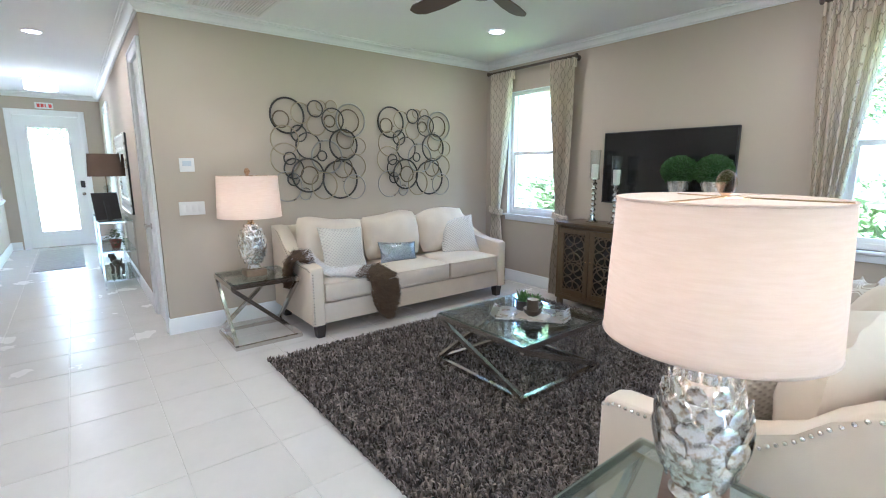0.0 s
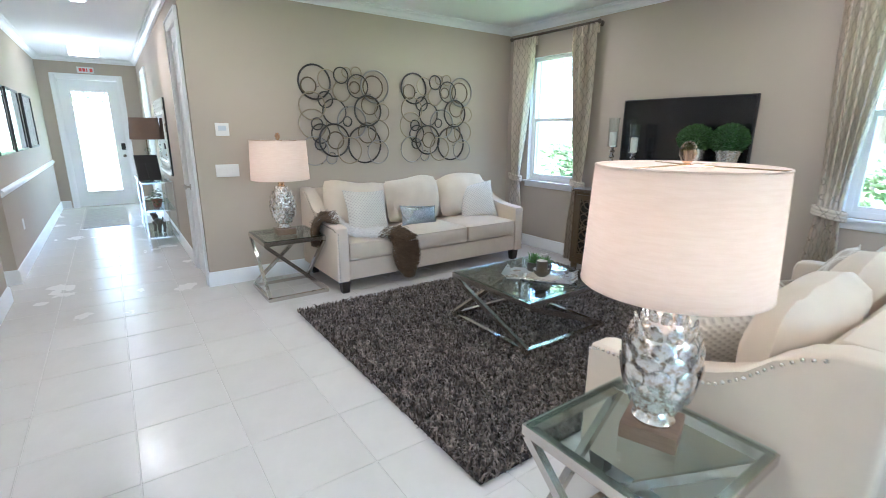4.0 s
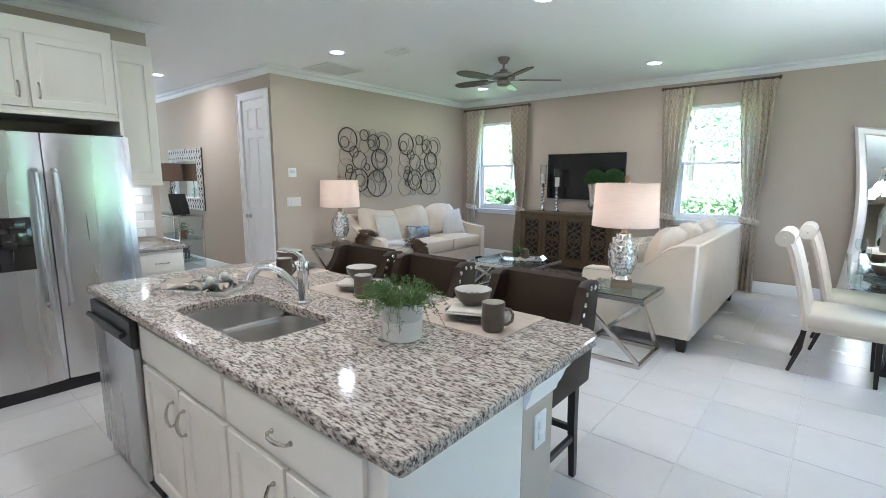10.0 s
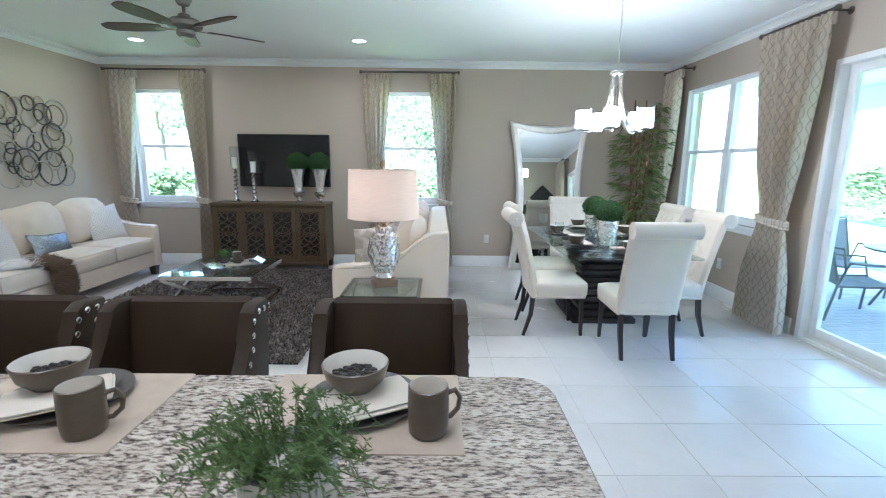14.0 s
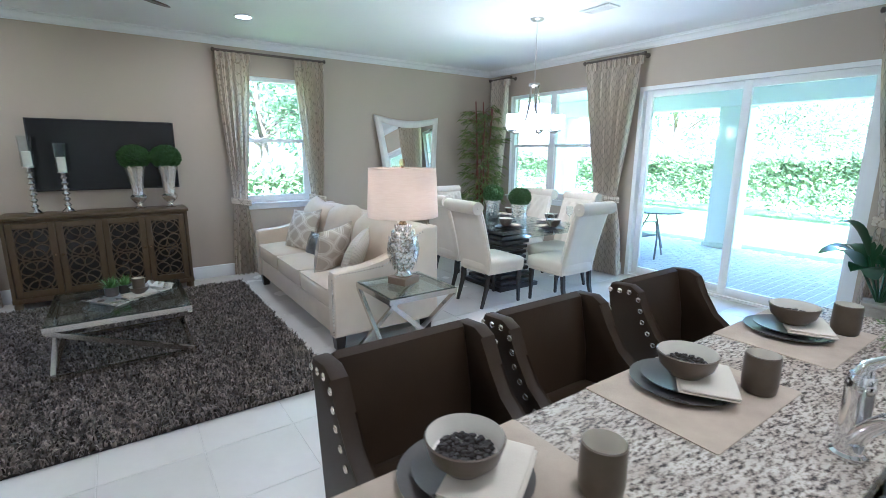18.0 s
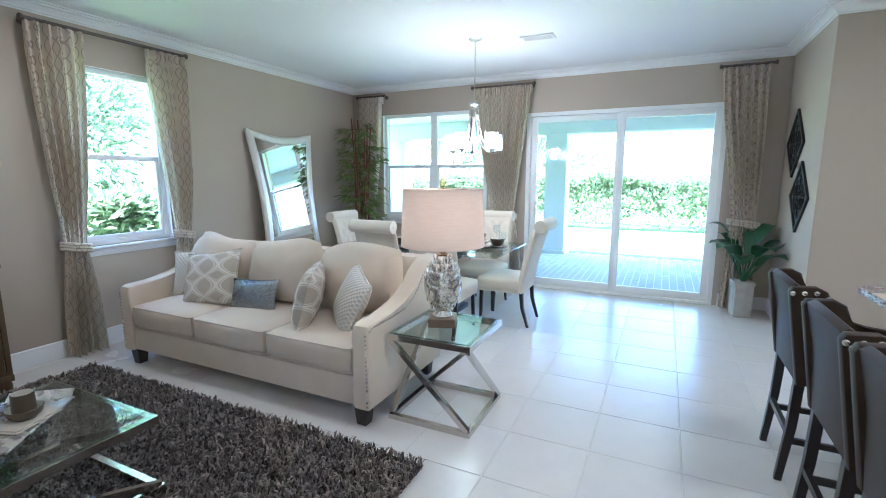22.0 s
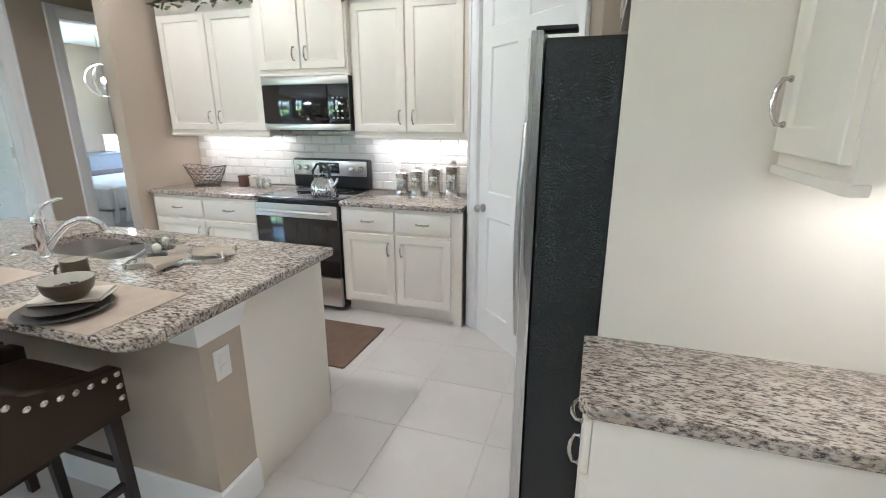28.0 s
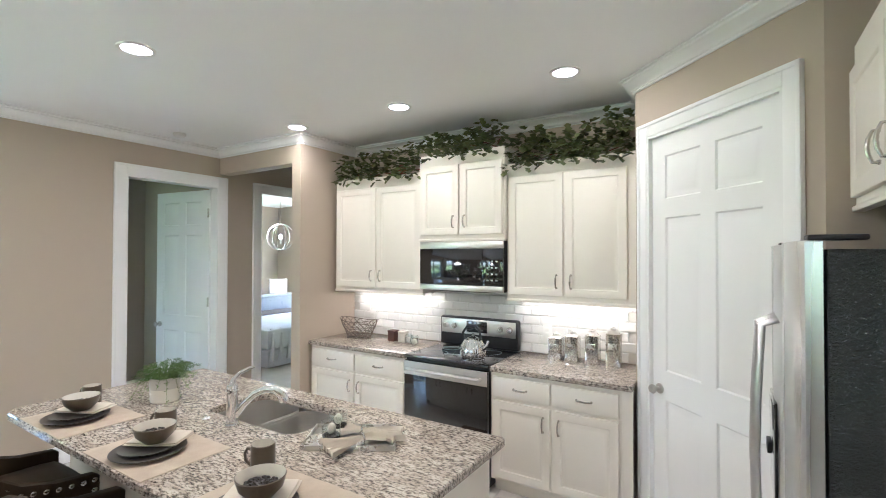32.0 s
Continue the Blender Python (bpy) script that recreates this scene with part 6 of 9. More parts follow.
def mirror_outline(inset):
    """Concave sides, a dished top."""
    pts = []
    for k in range(21):
        t = k / 20
        pts.append((MW - inset - 0.10 * math.sin(math.pi * t) , inset + (MH - 2 * inset) * t))
    for k in range(1, 20):
        t = k / 20
        pts.append(((MW - inset) * (1 - 2 * t), MH - inset - 0.07 * math.sin(math.pi * t)))
    for k in range(21):
        t = 1 - k / 20
        pts.append((-(MW - inset - 0.10 * math.sin(math.pi * t)), inset + (MH - 2 * inset) * t))
    return pts


outer, inner, bead = mirror_outline(0.0), mirror_outline(0.105), mirror_outline(0.09)
bm = bmesh.new()
loops = []
for pts, y in ((outer, 0.02), (outer, -0.012), (mirror_outline(0.03), -0.034), (bead, -0.03), (inner, -0.016), (inner, 0.0)):
    loops.append([bm.verts.new((x, y, z)) for x, z in pts])
for a, b in zip(loops, loops[1:]):
    n = len(a)
    for k in range(n):
        bm.faces.new((a[k], a[(k + 1) % n], b[(k + 1) % n], b[k]))
bmesh.ops.recalc_face_normals(bm, faces=bm.faces)
part("frame", bm, surface("champagne_leaf", (0.78, 0.75, 0.70), (0.70, 0.67, 0.62), scale=9, fine=80, rough=0.34, metal=0.45, bump=0.02, vary=0.06), mir, "broad champagne-silver frame")
bm = bmesh.new()
gp = mirror_outline(0.10)
a = [bm.verts.new((x, -0.012, z)) for x, z in gp]
b = [bm.verts.new((x, -0.006, z)) for x, z in gp]
bm.faces.new(a)
bm.faces.new(b[::-1])
for k in range(len(gp)):
    bm.faces.new((a[k], b[k], b[(k + 1) % len(gp)], a[(k + 1) % len(gp)]))
bmesh.ops.recalc_face_normals(bm, faces=bm.faces)
part("mirror_glass", bm, MIRROR, mir, "clear mirror glass")
part("backing", boxes((-0.40, 0.40, 0.0, 0.018, 0.12, 1.92)), BLACK, mir)

# bamboo in the corner
bam = thing("bamboo_tree", "tall artificial bamboo with red canes in the corner", "potted plant", at=Matrix.Translation((2.74, 4.40, 0)))
POT = surface("terracotta_pot", (0.23, 0.09, 0.055), scale=10, fine=60, rough=0.6, bump=0.15, vary=0.2)
CANE = surface("red_cane", (0.16, 0.03, 0.022), (0.22, 0.06, 0.03), scale=12, fine=60, rough=0.45, bump=0.1)
LEAF_B = surface("bamboo_leaf", (0.17, 0.23, 0.07), (0.30, 0.32, 0.12), scale=6, fine=30, rough=0.5, bump=0.1, vary=0.3, per_piece=0.4, island=True, through_light=0.35)
bm = bmesh.new()
lathe(bm, [(0.14, 0), (0.15, 0.01), (0.20, 0.32), (0.21, 0.33), (0.21, 0.36), (0.185, 0.36), (0.18, 0.30), (0, 0.30)], 28)
part("pot", bm, POT, bam)
rr = random.Random(12)
tips = []
for k in range(6):
    a = k * 1.05
    x0, y0 = 0.06 * math.cos(a), 0.06 * math.sin(a)
    x1, y1, h = x0 * 2.4, y0 * 2.0 - 0.02, rr.uniform(2.05, 2.45)
    cane = []
    bm = bmesh.new()
    for j in range(13):
        t = j / 12
        cane.append((x0 + (x1 - x0) * t + 0.01 * math.sin(9 * t + k), y0 + (y1 - y0) * t, 0.28 + (h - 0.28) * t))
    tube(bm, cane, [0.015 - 0.006 * j / 12 for j in range(13)], 8)
    for j in range(1, 12):
        lathe(bm, [(0.017 - 0.006 * j / 12, -0.004), (0.018 - 0.006 * j / 12, 0), (0.017 - 0.006 * j / 12, 0.004)], 8, cane[j])
        tips.append((V(cane[j]), j / 12))
    part("cane", bm, CANE, bam, "red-brown cane")
vs, fs = [], []
tw = bmesh.new()
for p, t in tips:
    for q in range(4 if t > 0.2 else 2):
        a = rr.uniform(0, 6.28)
        end = p + V((math.cos(a) * rr.uniform(0.14, 0.34), math.sin(a) * rr.uniform(0.1, 0.24), rr.uniform(-0.02, 0.14)))
        tube(tw, [p, (p + end) / 2 + V((0, 0, 0.02)), end], [0.003, 0.002, 0.001], 4)
        for _ in range(6):
            s = p.lerp(end, rr.uniform(0.35, 1.0))
            b = a + rr.uniform(-1.1, 1.1)
            L, wd = rr.uniform(0.09, 0.17), rr.uniform(0.008, 0.013)
            d = V((math.cos(b), math.sin(b), rr.uniform(-0.75, 0.25))).normalized()
            sd = d.cross(V((0, 0, 1))).normalized() * wd
            i = len(vs)
            mid = s + d * L * 0.4 + V((0, 0, 0.006))
            vs += [tuple(s), tuple(mid + sd), tuple(mid - sd), tuple(s + d * L + V((0, 0, -0.025)))]
            fs += [(i, i + 1, i + 3), (i, i + 3, i + 2)]
part("twigs", tw, CANE, bam, kind="stuff")
part("leaves", raw("leaves", vs, fs, LEAF_B), LEAF_B, bam, "narrow green bamboo leaves", kind="stuff")

# broad-leaf plant by the sliding door
bl = thing("broadleaf_plant", "broad-leaved green plant in a square stone pot", "potted plant", at=faces(2.92, -0.43, 10) @ Matrix.Diagonal((1.25, 1.25, 1.3, 1)))
STONE = surface("carved_stone", (0.40, 0.37, 0.32), (0.30, 0.27, 0.23), scale=14, fine=70, rough=0.85, bump=0.7, vary=0.25, depth=0.006)
LEAF_P = surface("glossy_leaf", (0.022, 0.085, 0.03), (0.04, 0.13, 0.05), scale=6, fine=30, rough=0.35, bump=0.05, vary=0.25)
bm = bmesh.new()
prism(bm, rounded(0.145, 0.145, 0.015, 2), 0, 0.28, r=0.006, seg=1)
part("pot", bm, STONE, bl, "carved square stone pot")
part("pot_rim", boxes((-0.080, 0.080, -0.080, 0.080, 0.27, 0.30), r=0.006), STONE, bl)
rr = random.Random(21)
for k in range(13):
    a = k * 2.4
    e = rr.uniform(0.75, 1.4)
    L, wd = rr.uniform(0.34, 0.52), rr.uniform(0.055, 0.085)
    bm = bmesh.new()
    rows = []
    stem = rr.uniform(0.16, 0.34)
    for j in range(9):
        t = j / 8
        ee = e - 0.9 * t * t
        c = V((math.cos(a) * (0.02 + (stem + L * t) * math.cos(e) * 0.8 + 0.08 * t * t), math.sin(a) * (0.02 + (stem + L * t) * math.cos(e) * 0.8 + 0.08 * t * t), 0.30 + stem * math.sin(e) + L * t * math.sin(e) - 0.22 * t * t * L / 0.4))
        w = wd * math.sin(math.pi * (0.08 + 0.92 * t)) ** 0.8 + 0.001
        sd = V((-math.sin(a), math.cos(a), 0)) * w
        rows.append([bm.verts.new(c - sd + V((0, 0, 0.02 * w / wd))), bm.verts.new(c), bm.verts.new(c + sd + V((0, 0, 0.02 * w / wd)))])
    for p, q in zip(rows, rows[1:]):
        for j in (0, 1):
            bm.faces.new((p[j], p[j + 1], q[j + 1], q[j]))
    base = rows[0][1].co.copy()
    tube(bm, [(0, 0, 0.28), tuple(base)], [0.007, 0.005], 6)
    part("leaf", bm, LEAF_P, bl)

# diamond wall plaques
PLAQ = surface("black_iron", (0.03, 0.028, 0.027), (0.05, 0.045, 0.04), scale=9, fine=90, rough=0.5, metal=0.5, bump=0.4)
for x, z in ((2.78, 1.83), (2.42, 1.32)):
    ob = thing("diamond_plaque", "black pierced metal diamond hung on the wall", "wall art", at=faces(x, YK, 180) @ zed(z) @ Matrix.Rotation(radians(45), 4, "Y"), group="diamond plaques")
    s = 0.235
    part("frame", boxes((-s, s, -0.022, 0, s - 0.03, s), (-s, s, -0.022, 0, -s, -s + 0.03), (-s, -s + 0.03, -0.022, 0, -s + 0.03, s - 0.03), (s - 0.03, s, -0.022, 0, -s + 0.03, s - 0.03), r=0.003), PLAQ, ob)
    bm = bmesh.new()
    for r_ in (0.06, 0.12, 0.18):
        tube(bm, [(r_ * math.cos(t), -0.010, r_ * math.sin(t)) for t in (2 * math.pi * k / 32 for k in range(32))], 0.008, 6, True)
    for k in range(8):
        t = k * math.pi / 4
        tube(bm, [(0.03 * math.cos(t), -0.010, 0.03 * math.sin(t)), (0.20 * math.cos(t), -0.010, 0.20 * math.sin(t))], 0.006, 6)
    lathe(bm, [(0.04, -0.016), (0.04, 0.0)], 16, (0, 0, 0), Matrix.Rotation(radians(90), 4, "X"))
    part("tracery", bm, PLAQ, ob)
    part("bronze_disc", boxes((-s + 0.028, s - 0.028, -0.004, -0.001, -s + 0.028, s - 0.028)), BRONZE, ob)

# chandelier
cha = thing("chandelier", "brushed nickel chandelier with five double glass shades, lit", "chandelier", at=Matrix.Translation((1.55, 2.165, HC)))
FROST = glow("frosted_shade_lit", (1.0, 0.93, 0.84), 1.6)
bm = bmesh.new()
lathe(bm, [(0.065, 0), (0.065, -0.008), (0.05, -0.02), (0.01, -0.028), (0.0, -0.03)], 24)
part("canopy", bm, NICKEL, cha)
bm = bmesh.new()
for k in range(22):
    z = -0.035 - k * 0.026
    a = math.pi / 2 * (k % 2)
    tube(bm, [(0.007 * math.cos(t) * math.cos(a), 0.007 * math.cos(t) * math.sin(a), z + 0.017 * math.sin(t)) for t in (2 * math.pi * i / 12 for i in range(12))], 0.0017, 5, True)
part("chain", bm, NICKEL, cha, kind="stuff")
bm = bmesh.new()
lathe(bm, [(0.0, -0.60), (0.05, -0.605), (0.056, -0.615), (0.056, -0.63), (0.04, -0.64), (0.012, -0.65), (0.012, -0.70), (0, -0.70)], 24)
part("hub", bm, NICKEL, cha)
for k in range(5):
    a = k * 2 * math.pi / 5 + 0.5
    c, s = math.cos(a), math.sin(a)
    prof = [(0.035, -0.62), (0.045, -0.72), (0.06, -0.84), (0.085, -0.95), (0.13, -1.035), (0.185, -1.085), (0.230, -1.092), (0.250, -1.075)]
    bm = bmesh.new()
    for w in (-0.007, 0.007):
        tube(bm, [(r_ * c - s * w, r_ * s + c * w, z) for r_, z in prof], 0.0075, 8)
    arm = part("arm", bm, NICKEL, cha)
    bm = bmesh.new()
    lathe(bm, [(0.02, -1.08), (0.05, -1.07), (0.05, -1.062), (0.02, -1.058)], 18, (0.25 * c, 0.25 * s, 0))
    part("cup", bm, NICKEL, arm)
    bm = bmesh.new()
    lathe(bm, [(0.048, -1.058), (0.048, -0.915)], 22, (0.25 * c, 0.25 * s, 0), cap=False)
    part("inner_shade", bm, FROST, arm, "frosted white inner shade, lit")
    bm = bmesh.new()
    lathe(bm, [(0.066, -1.06), (0.066, -0.90)], 22, (0.25 * c, 0.25 * s, 0), cap=False)
    part("outer_shade", bm, GLASS, arm, "clear glass outer shade")
lamp("chandelier_light", "POINT", (1.55, 2.165, HC - 0.93), 2.0, WARM, 0.12)

# ceiling fan at rest
fan = thing("ceiling_fan", "bronze-nickel ceiling fan with five dark blades, at rest", "ceiling fan", at=Matrix.Translation((-2.08, 2.47, HC)))
FANM = surface("fan_metal", (0.30, 0.27, 0.24), scale=6, fine=120, rough=0.35, metal=0.85, bump=0.05)
BLADE = surface("fan_blade", (0.075, 0.045, 0.03), (0.11, 0.07, 0.045), scale=5, fine=50, rough=0.4, bump=0.1, vary=0.25)
for nm, prof in (("canopy", [(0.07, 0), (0.068, -0.02), (0.045, -0.06), (0.02, -0.07)]), ("downrod", [(0.013, -0.07), (0.013, -0.13)]), ("motor_housing", [(0.02, -0.125), (0.045, -0.135), (0.05, -0.16), (0.11, -0.175), (0.135, -0.20), (0.135, -0.235), (0.10, -0.25), (0.06, -0.255)]), ("switch_cup", [(0.06, -0.255), (0.075, -0.265), (0.075, -0.295), (0.05, -0.32), (0.0, -0.325)])):
    bm = bmesh.new()
    lathe(bm, prof, 30)
    part(nm, bm, FANM, fan)
for k in range(5):
    m = Matrix.Rotation(radians(-32 + 72 * k), 4, "Z")
    bm = bmesh.new()
    out = [(0.19, -0.045), (0.24, -0.058), (0.45, -0.072), (0.60, -0.066), (0.665, -0.035), (0.672, 0.0), (0.665, 0.035), (0.60, 0.066), (0.45, 0.072), (0.24, 0.058), (0.19, 0.045)]
    prism(bm, out, -0.005, 0.005, r=0.002, seg=1, m=m @ Matrix.Translation((0, 0, -0.245)) @ Matrix.Rotation(radians(12), 4, "X"))
    bl_ = part("blade", bm, BLADE, fan, "dark walnut blade")
    bm = bmesh.new()
    prism(bm, [(0.08, -0.02), (0.14, -0.014), (0.22, -0.035), (0.25, 0.0), (0.22, 0.035), (0.14, 0.014), (0.08, 0.02)], -0.003, 0.003, m=m @ Matrix.Translation((0, 0, -0.252)) @ Matrix.Rotation(radians(12), 4, "X"))
    part("blade_iron", bm, FANM, bl_)

# recessed lights, vents
for cx, cy in CANS:
    ob = thing("recessed_light", "round white recessed ceiling light, lit", "ceiling light", at=Matrix.Translation((cx, cy, HC)), group="recessed lights")
    bm = bmesh.new()
    lathe(bm, [(0.095, -0.001), (0.093, -0.006), (0.075, -0.008), (0.070, -0.001)], 32, cap=False)
    part("trim_ring", bm, WHITE, ob)
    bm = bmesh.new()
    lathe(bm, [(0.0, -0.0035), (0.0715, -0.0035)], 32)
    part("lens", bm, LAMPON, ob, "glowing lens")


def vent(m, w, d, label, n):
    ob = thing("ceiling_vent", label, "vent", at=m, group="ceiling vents")
    f = 0.028
    part("frame", boxes((-w / 2, w / 2, -d / 2, -d / 2 + f, -0.012, 0), (-w / 2, w / 2, d / 2 - f, d / 2, -0.012, 0), (-w / 2, -w / 2 + f, -d / 2 + f, d / 2 - f, -0.012, 0), (w / 2 - f, w / 2, -d / 2 + f, d / 2 - f, -0.012, 0), r=0.002), WHITE, ob)
    part("backing", boxes((-w / 2 + f, w / 2 - f, -d / 2 + f, d / 2 - f, -0.002, 0)), WHITE if n > 10 else GREYPL, ob)
    for k in range(n):
        y = -d / 2 + f + (d - 2 * f) * (k + 0.5) / n
        part("slat", boxes((-w / 2 + f, w / 2 - f, y - 0.007, y + 0.004, -0.010, -0.004)), WHITE, ob)
    return ob


vent(Matrix.Translation((-4.08, 1.58, HC)), 0.55, 0.58, "white square return air grille in the ceiling", 22)
vent(Matrix.Translation((-2.83, 1.52, HC)), 0.32, 0.17, "white supply air vent in the ceiling", 6)
vent(Matrix.Translation((1.76, 1.60, HC)) @ Matrix.Rotation(radians(90), 4, "Z"), 0.32, 0.17, "white supply air vent above the dining table", 6)
ob = thing("smoke_detector", "round white smoke detector on the ceiling", "smoke detector", at=Matrix.Translation((1.55, -2.1, HC)))
bm = bmesh.new()
lathe(bm, [(0.055, 0), (0.055, -0.012), (0.045, -0.03), (0.0, -0.033)], 24)
part("body", bm, WHITE, ob)

# ---- kitchen ----
BRUSH = surface("pull_nickel", (0.58, 0.55, 0.50), scale=3, fine=200, rough=0.25, metal=1.0, bump=0.02, vary=0.08)


def pull(parent, m, w=0.10):
    bm = bmesh.new()
    pts = [(-w / 2, 0, 0), (-w / 2, -0.018, 0.0), (-w / 4, -0.028, 0.0), (0, -0.031, 0.0), (w / 4, -0.028, 0.0), (w / 2, -0.018, 0), (w / 2, 0, 0)]
    tube(bm, pts, [0.006, 0.005, 0.006, 0.0065, 0.006, 0.005, 0.006], 8)
    for s in (-1, 1):
        ball(bm, (s * w / 2, -0.003, 0), 0.008, 8, 6)
    bmesh.ops.transform(bm, matrix=m, verts=bm.verts)
    return part("pull_handle", bm, BRUSH, parent, "arched nickel pull")


def panel_front(w, h, drawer=False, t=0.019):
    """A raised-panel cabinet front, lower left corner at the origin, its face towards -y."""
    bm = bmesh.new()
    if drawer:
        box(bm, 0, w, -t, 0, 0, h, r=0.005)
        return bm
    f = 0.058
    rings = []
    for q, y in ((0, 0), (0, -t + 0.003), (0.003, -t), (f - 0.004, -t), (f, -t + 0.003), (f + 0.003, -0.0085), (f + 0.012, -0.0085), (f + 0.034, -t + 0.002), (f + 0.036, -t + 0.001)):
        rings.append([bm.verts.new((x, y, z)) for x, z in ((q, q), (w - q, q), (w - q, h - q), (q, h - q))])
    for a, b in zip(rings, rings[1:]):
        for k in range(4):
            bm.faces.new((a[k], a[(k + 1) % 4], b[(k + 1) % 4], b[k]))
    bm.faces.new(rings[-1])
    bm.faces.new(rings[0][::-1])
    return bm


def cab_door(parent, x, y, z, w, h, side, low=True, handle=True):
    """A door at x..x+w; side: which edge carries the pull (-1 left, 1 right)."""
    d = part("door", panel_front(w, h), CABINET, parent, at=Matrix.Translation((x, y, z)))
    if handle:
        px = 0.045 if side < 0 else w - 0.045
        pz = h - 0.11 if low else 0.11
        pull(d, Matrix.Translation((px, -0.019, pz)) @ Matrix.Rotation(radians(90), 4, "Y"), 0.096)
    return d


def drawer(parent, x, y, z, w, h):
    d = part("drawer_front", panel_front(w, h, True), CABINET, parent, at=Matrix.Translation((x, y, z)))
    pull(d, Matrix.Translation((w / 2, -0.019, h / 2)), 0.096)
    return d


def base_unit(m, w, label, doors=2, d=0.60, drawers=None, h=0.875):
    ob = thing("base_cabinet", label, "cabinet", at=m, group="kitchen base cabinets")
    part("body", boxes((0, w, 0, d, 0.105, h)), CABINET, ob)
    part("toe_kick", boxes((0.0, w, 0.07, d, 0.0, 0.105)), CABINET, ob)
    n = drawers if drawers is not None else doors
    g = 0.018
    if n:
        dw_ = (w - g * (n + 1)) / n
        for k in range(n):
            drawer(ob, g + k * (dw_ + g), 0, 0.70, dw_, 0.148)
    top = 0.675 if n else 0.85
    dw_ = (w - g * (doors + 1)) / doors
    for k in range(doors):
        cab_door(ob, g + k * (dw_ + g), 0, 0.125, dw_, top - 0.125, 1 if (k % 2 == 0 and doors > 1) else -1)
    return ob


def wall_unit(m, w, z0, z1, label, doors=2, d=0.32, crown=True, filler=(0, 0)):
    ob = thing("wall_cabinet", label, "cabinet", at=m, group="kitchen wall cabinets")
    part("body", boxes((0, w, 0, d, z0, z1)), CABINET, ob)
    a, b = filler
    g = 0.016
    dw_ = (w - a - b - g * (doors + 1)) / doors
    for k in range(doors):
        cab_door(ob, a + g + k * (dw_ + g), 0, z0 + 0.03, dw_, z1 - z0 - 0.06, 1 if (k % 2 == 0 and doors > 1) else -1, low=False)
    part("light_rail", boxes((-0.004, w + 0.004, -0.012, 0.03, z0 - 0.022, z0), r=0.005), CABINET, ob)
    if crown:
        bm = bmesh.new()
        prof = [(0, z1), (0.01, z1), (0.014, z1 + 0.02), (0.03, z1 + 0.032), (0.034, z1 + 0.05), (0.044, z1 + 0.055), (0.044, z1 + 0.07), (0, z1 + 0.07)]
        molding(bm, [(w, d), (w, 0), (0, 0), (0, d)], [(-p, z) for p, z in prof])
        part("cornice", bm, CABINET, ob)
        part("cornice_top", boxes((0.001, w - 0.001, 0.001, d, z1 + 0.055, z1 + 0.069)), CABINET, ob)
    return ob


CF, UF = -2.845, -3.13        # base and upper front planes
KR = faces(0, 0, 180)         # fronts towards +y: local x runs to -X


def at_range(x, y):
    return faces(x, y, 180)


base_unit(at_range(0.60, CF), 0.60 + 0.515, "white raised-panel base cabinet beside the range", 2, d=CF - YR - 0.002)
base_unit(at_range(-1.285, CF), 0.905, "white raised-panel base cabinet between range and pantry", 2, d=CF - YR - 0.002)
ob = thing("filler_panel", "white cabinet filler beside the pantry", "cabinet panel", at=at_range(-2.191, CF), kind="")
part("panel", boxes((0, 0.062, 0, 0.03, 0.0, 0.875)), CABINET, ob)
wall_unit(at_range(0.57, UF), 1.05, 1.385, 2.38, "white raised-panel wall cabinet with ivy on top", 2, d=UF - YR - 0.002)
wall_unit(at_range(-0.482, UF + 0.05), 0.80, 1.855, 2.50, "white wall cabinet above the microwave", 2, d=UF - YR + 0.048, crown=True)
wall_unit(at_range(-1.284, UF), 0.965, 1.385, 2.36, "tall white wall cabinet beside the pantry", 2, d=UF - YR - 0.002, filler=(0, 0.06))
for x0, x1, lab in ((-0.515, 0.618, "granite worktop beside the range"), (-2.255, -1.285, "granite worktop between range and pantry")):
    bm = bmesh.new()
    box(bm, x0, x1, YR + 0.002, CF + 0.03, 0.877, 0.915, r=0.006)
    thing("granite_counter", lab + ", speckled grey and cream", "countertop", bm=bm, material=GRANITE)

# range
rng = thing("range", "stainless electric range with a black glass top and oven door", "oven", at=at_range(-0.52, CF + 0.045))
RW = 0.76
part("body", boxes((0.002, RW - 0.002, 0.04, 0.60, 0.03, 0.895)), BLACK, rng)
part("cooktop", boxes((0, RW, 0.0, 0.61, 0.896, 0.92), r=0.006), BLACKGLASS, rng, "black glass cooktop")
for x, y, r_ in ((0.2, 0.17, 0.10), (0.56, 0.17, 0.08), (0.2, 0.42, 0.075), (0.56, 0.42, 0.10)):
    bm = bmesh.new()
    tube(bm, [(x + r_ * math.cos(t), y + r_ * math.sin(t), 0.9202) for t in (2 * math.pi * k / 40 for k in range(40))], 0.0012, 4, True)
    part("burner_ring", bm, GREYPL, rng)
dr = part("oven_door", boxes((0.006, RW - 0.006, 0.0, 0.038, 0.30, 0.875), r=0.005), BLACKGLASS, rng, "black glass oven door")
part("door_trim", boxes((0.006, RW - 0.006, -0.004, -0.0005, 0.765, 0.872), r=0.0015, seg=1), STEEL_H, dr, "stainless strip")
bm = bmesh.new()
tube(bm, [(0.05, -0.045, 0.815), (RW - 0.05, -0.045, 0.815)], 0.013, 12)
for x in (0.06, RW - 0.06):
    tube(bm, [(x, -0.003, 0.815), (x, -0.045, 0.815)], 0.010, 8)
part("door_handle", bm, STEEL_H, dr, "stainless bar handle")
part("drawer", boxes((0.006, RW - 0.006, -0.002, 0.038, 0.05, 0.29), r=0.006), STEEL_H, rng, "stainless storage drawer")
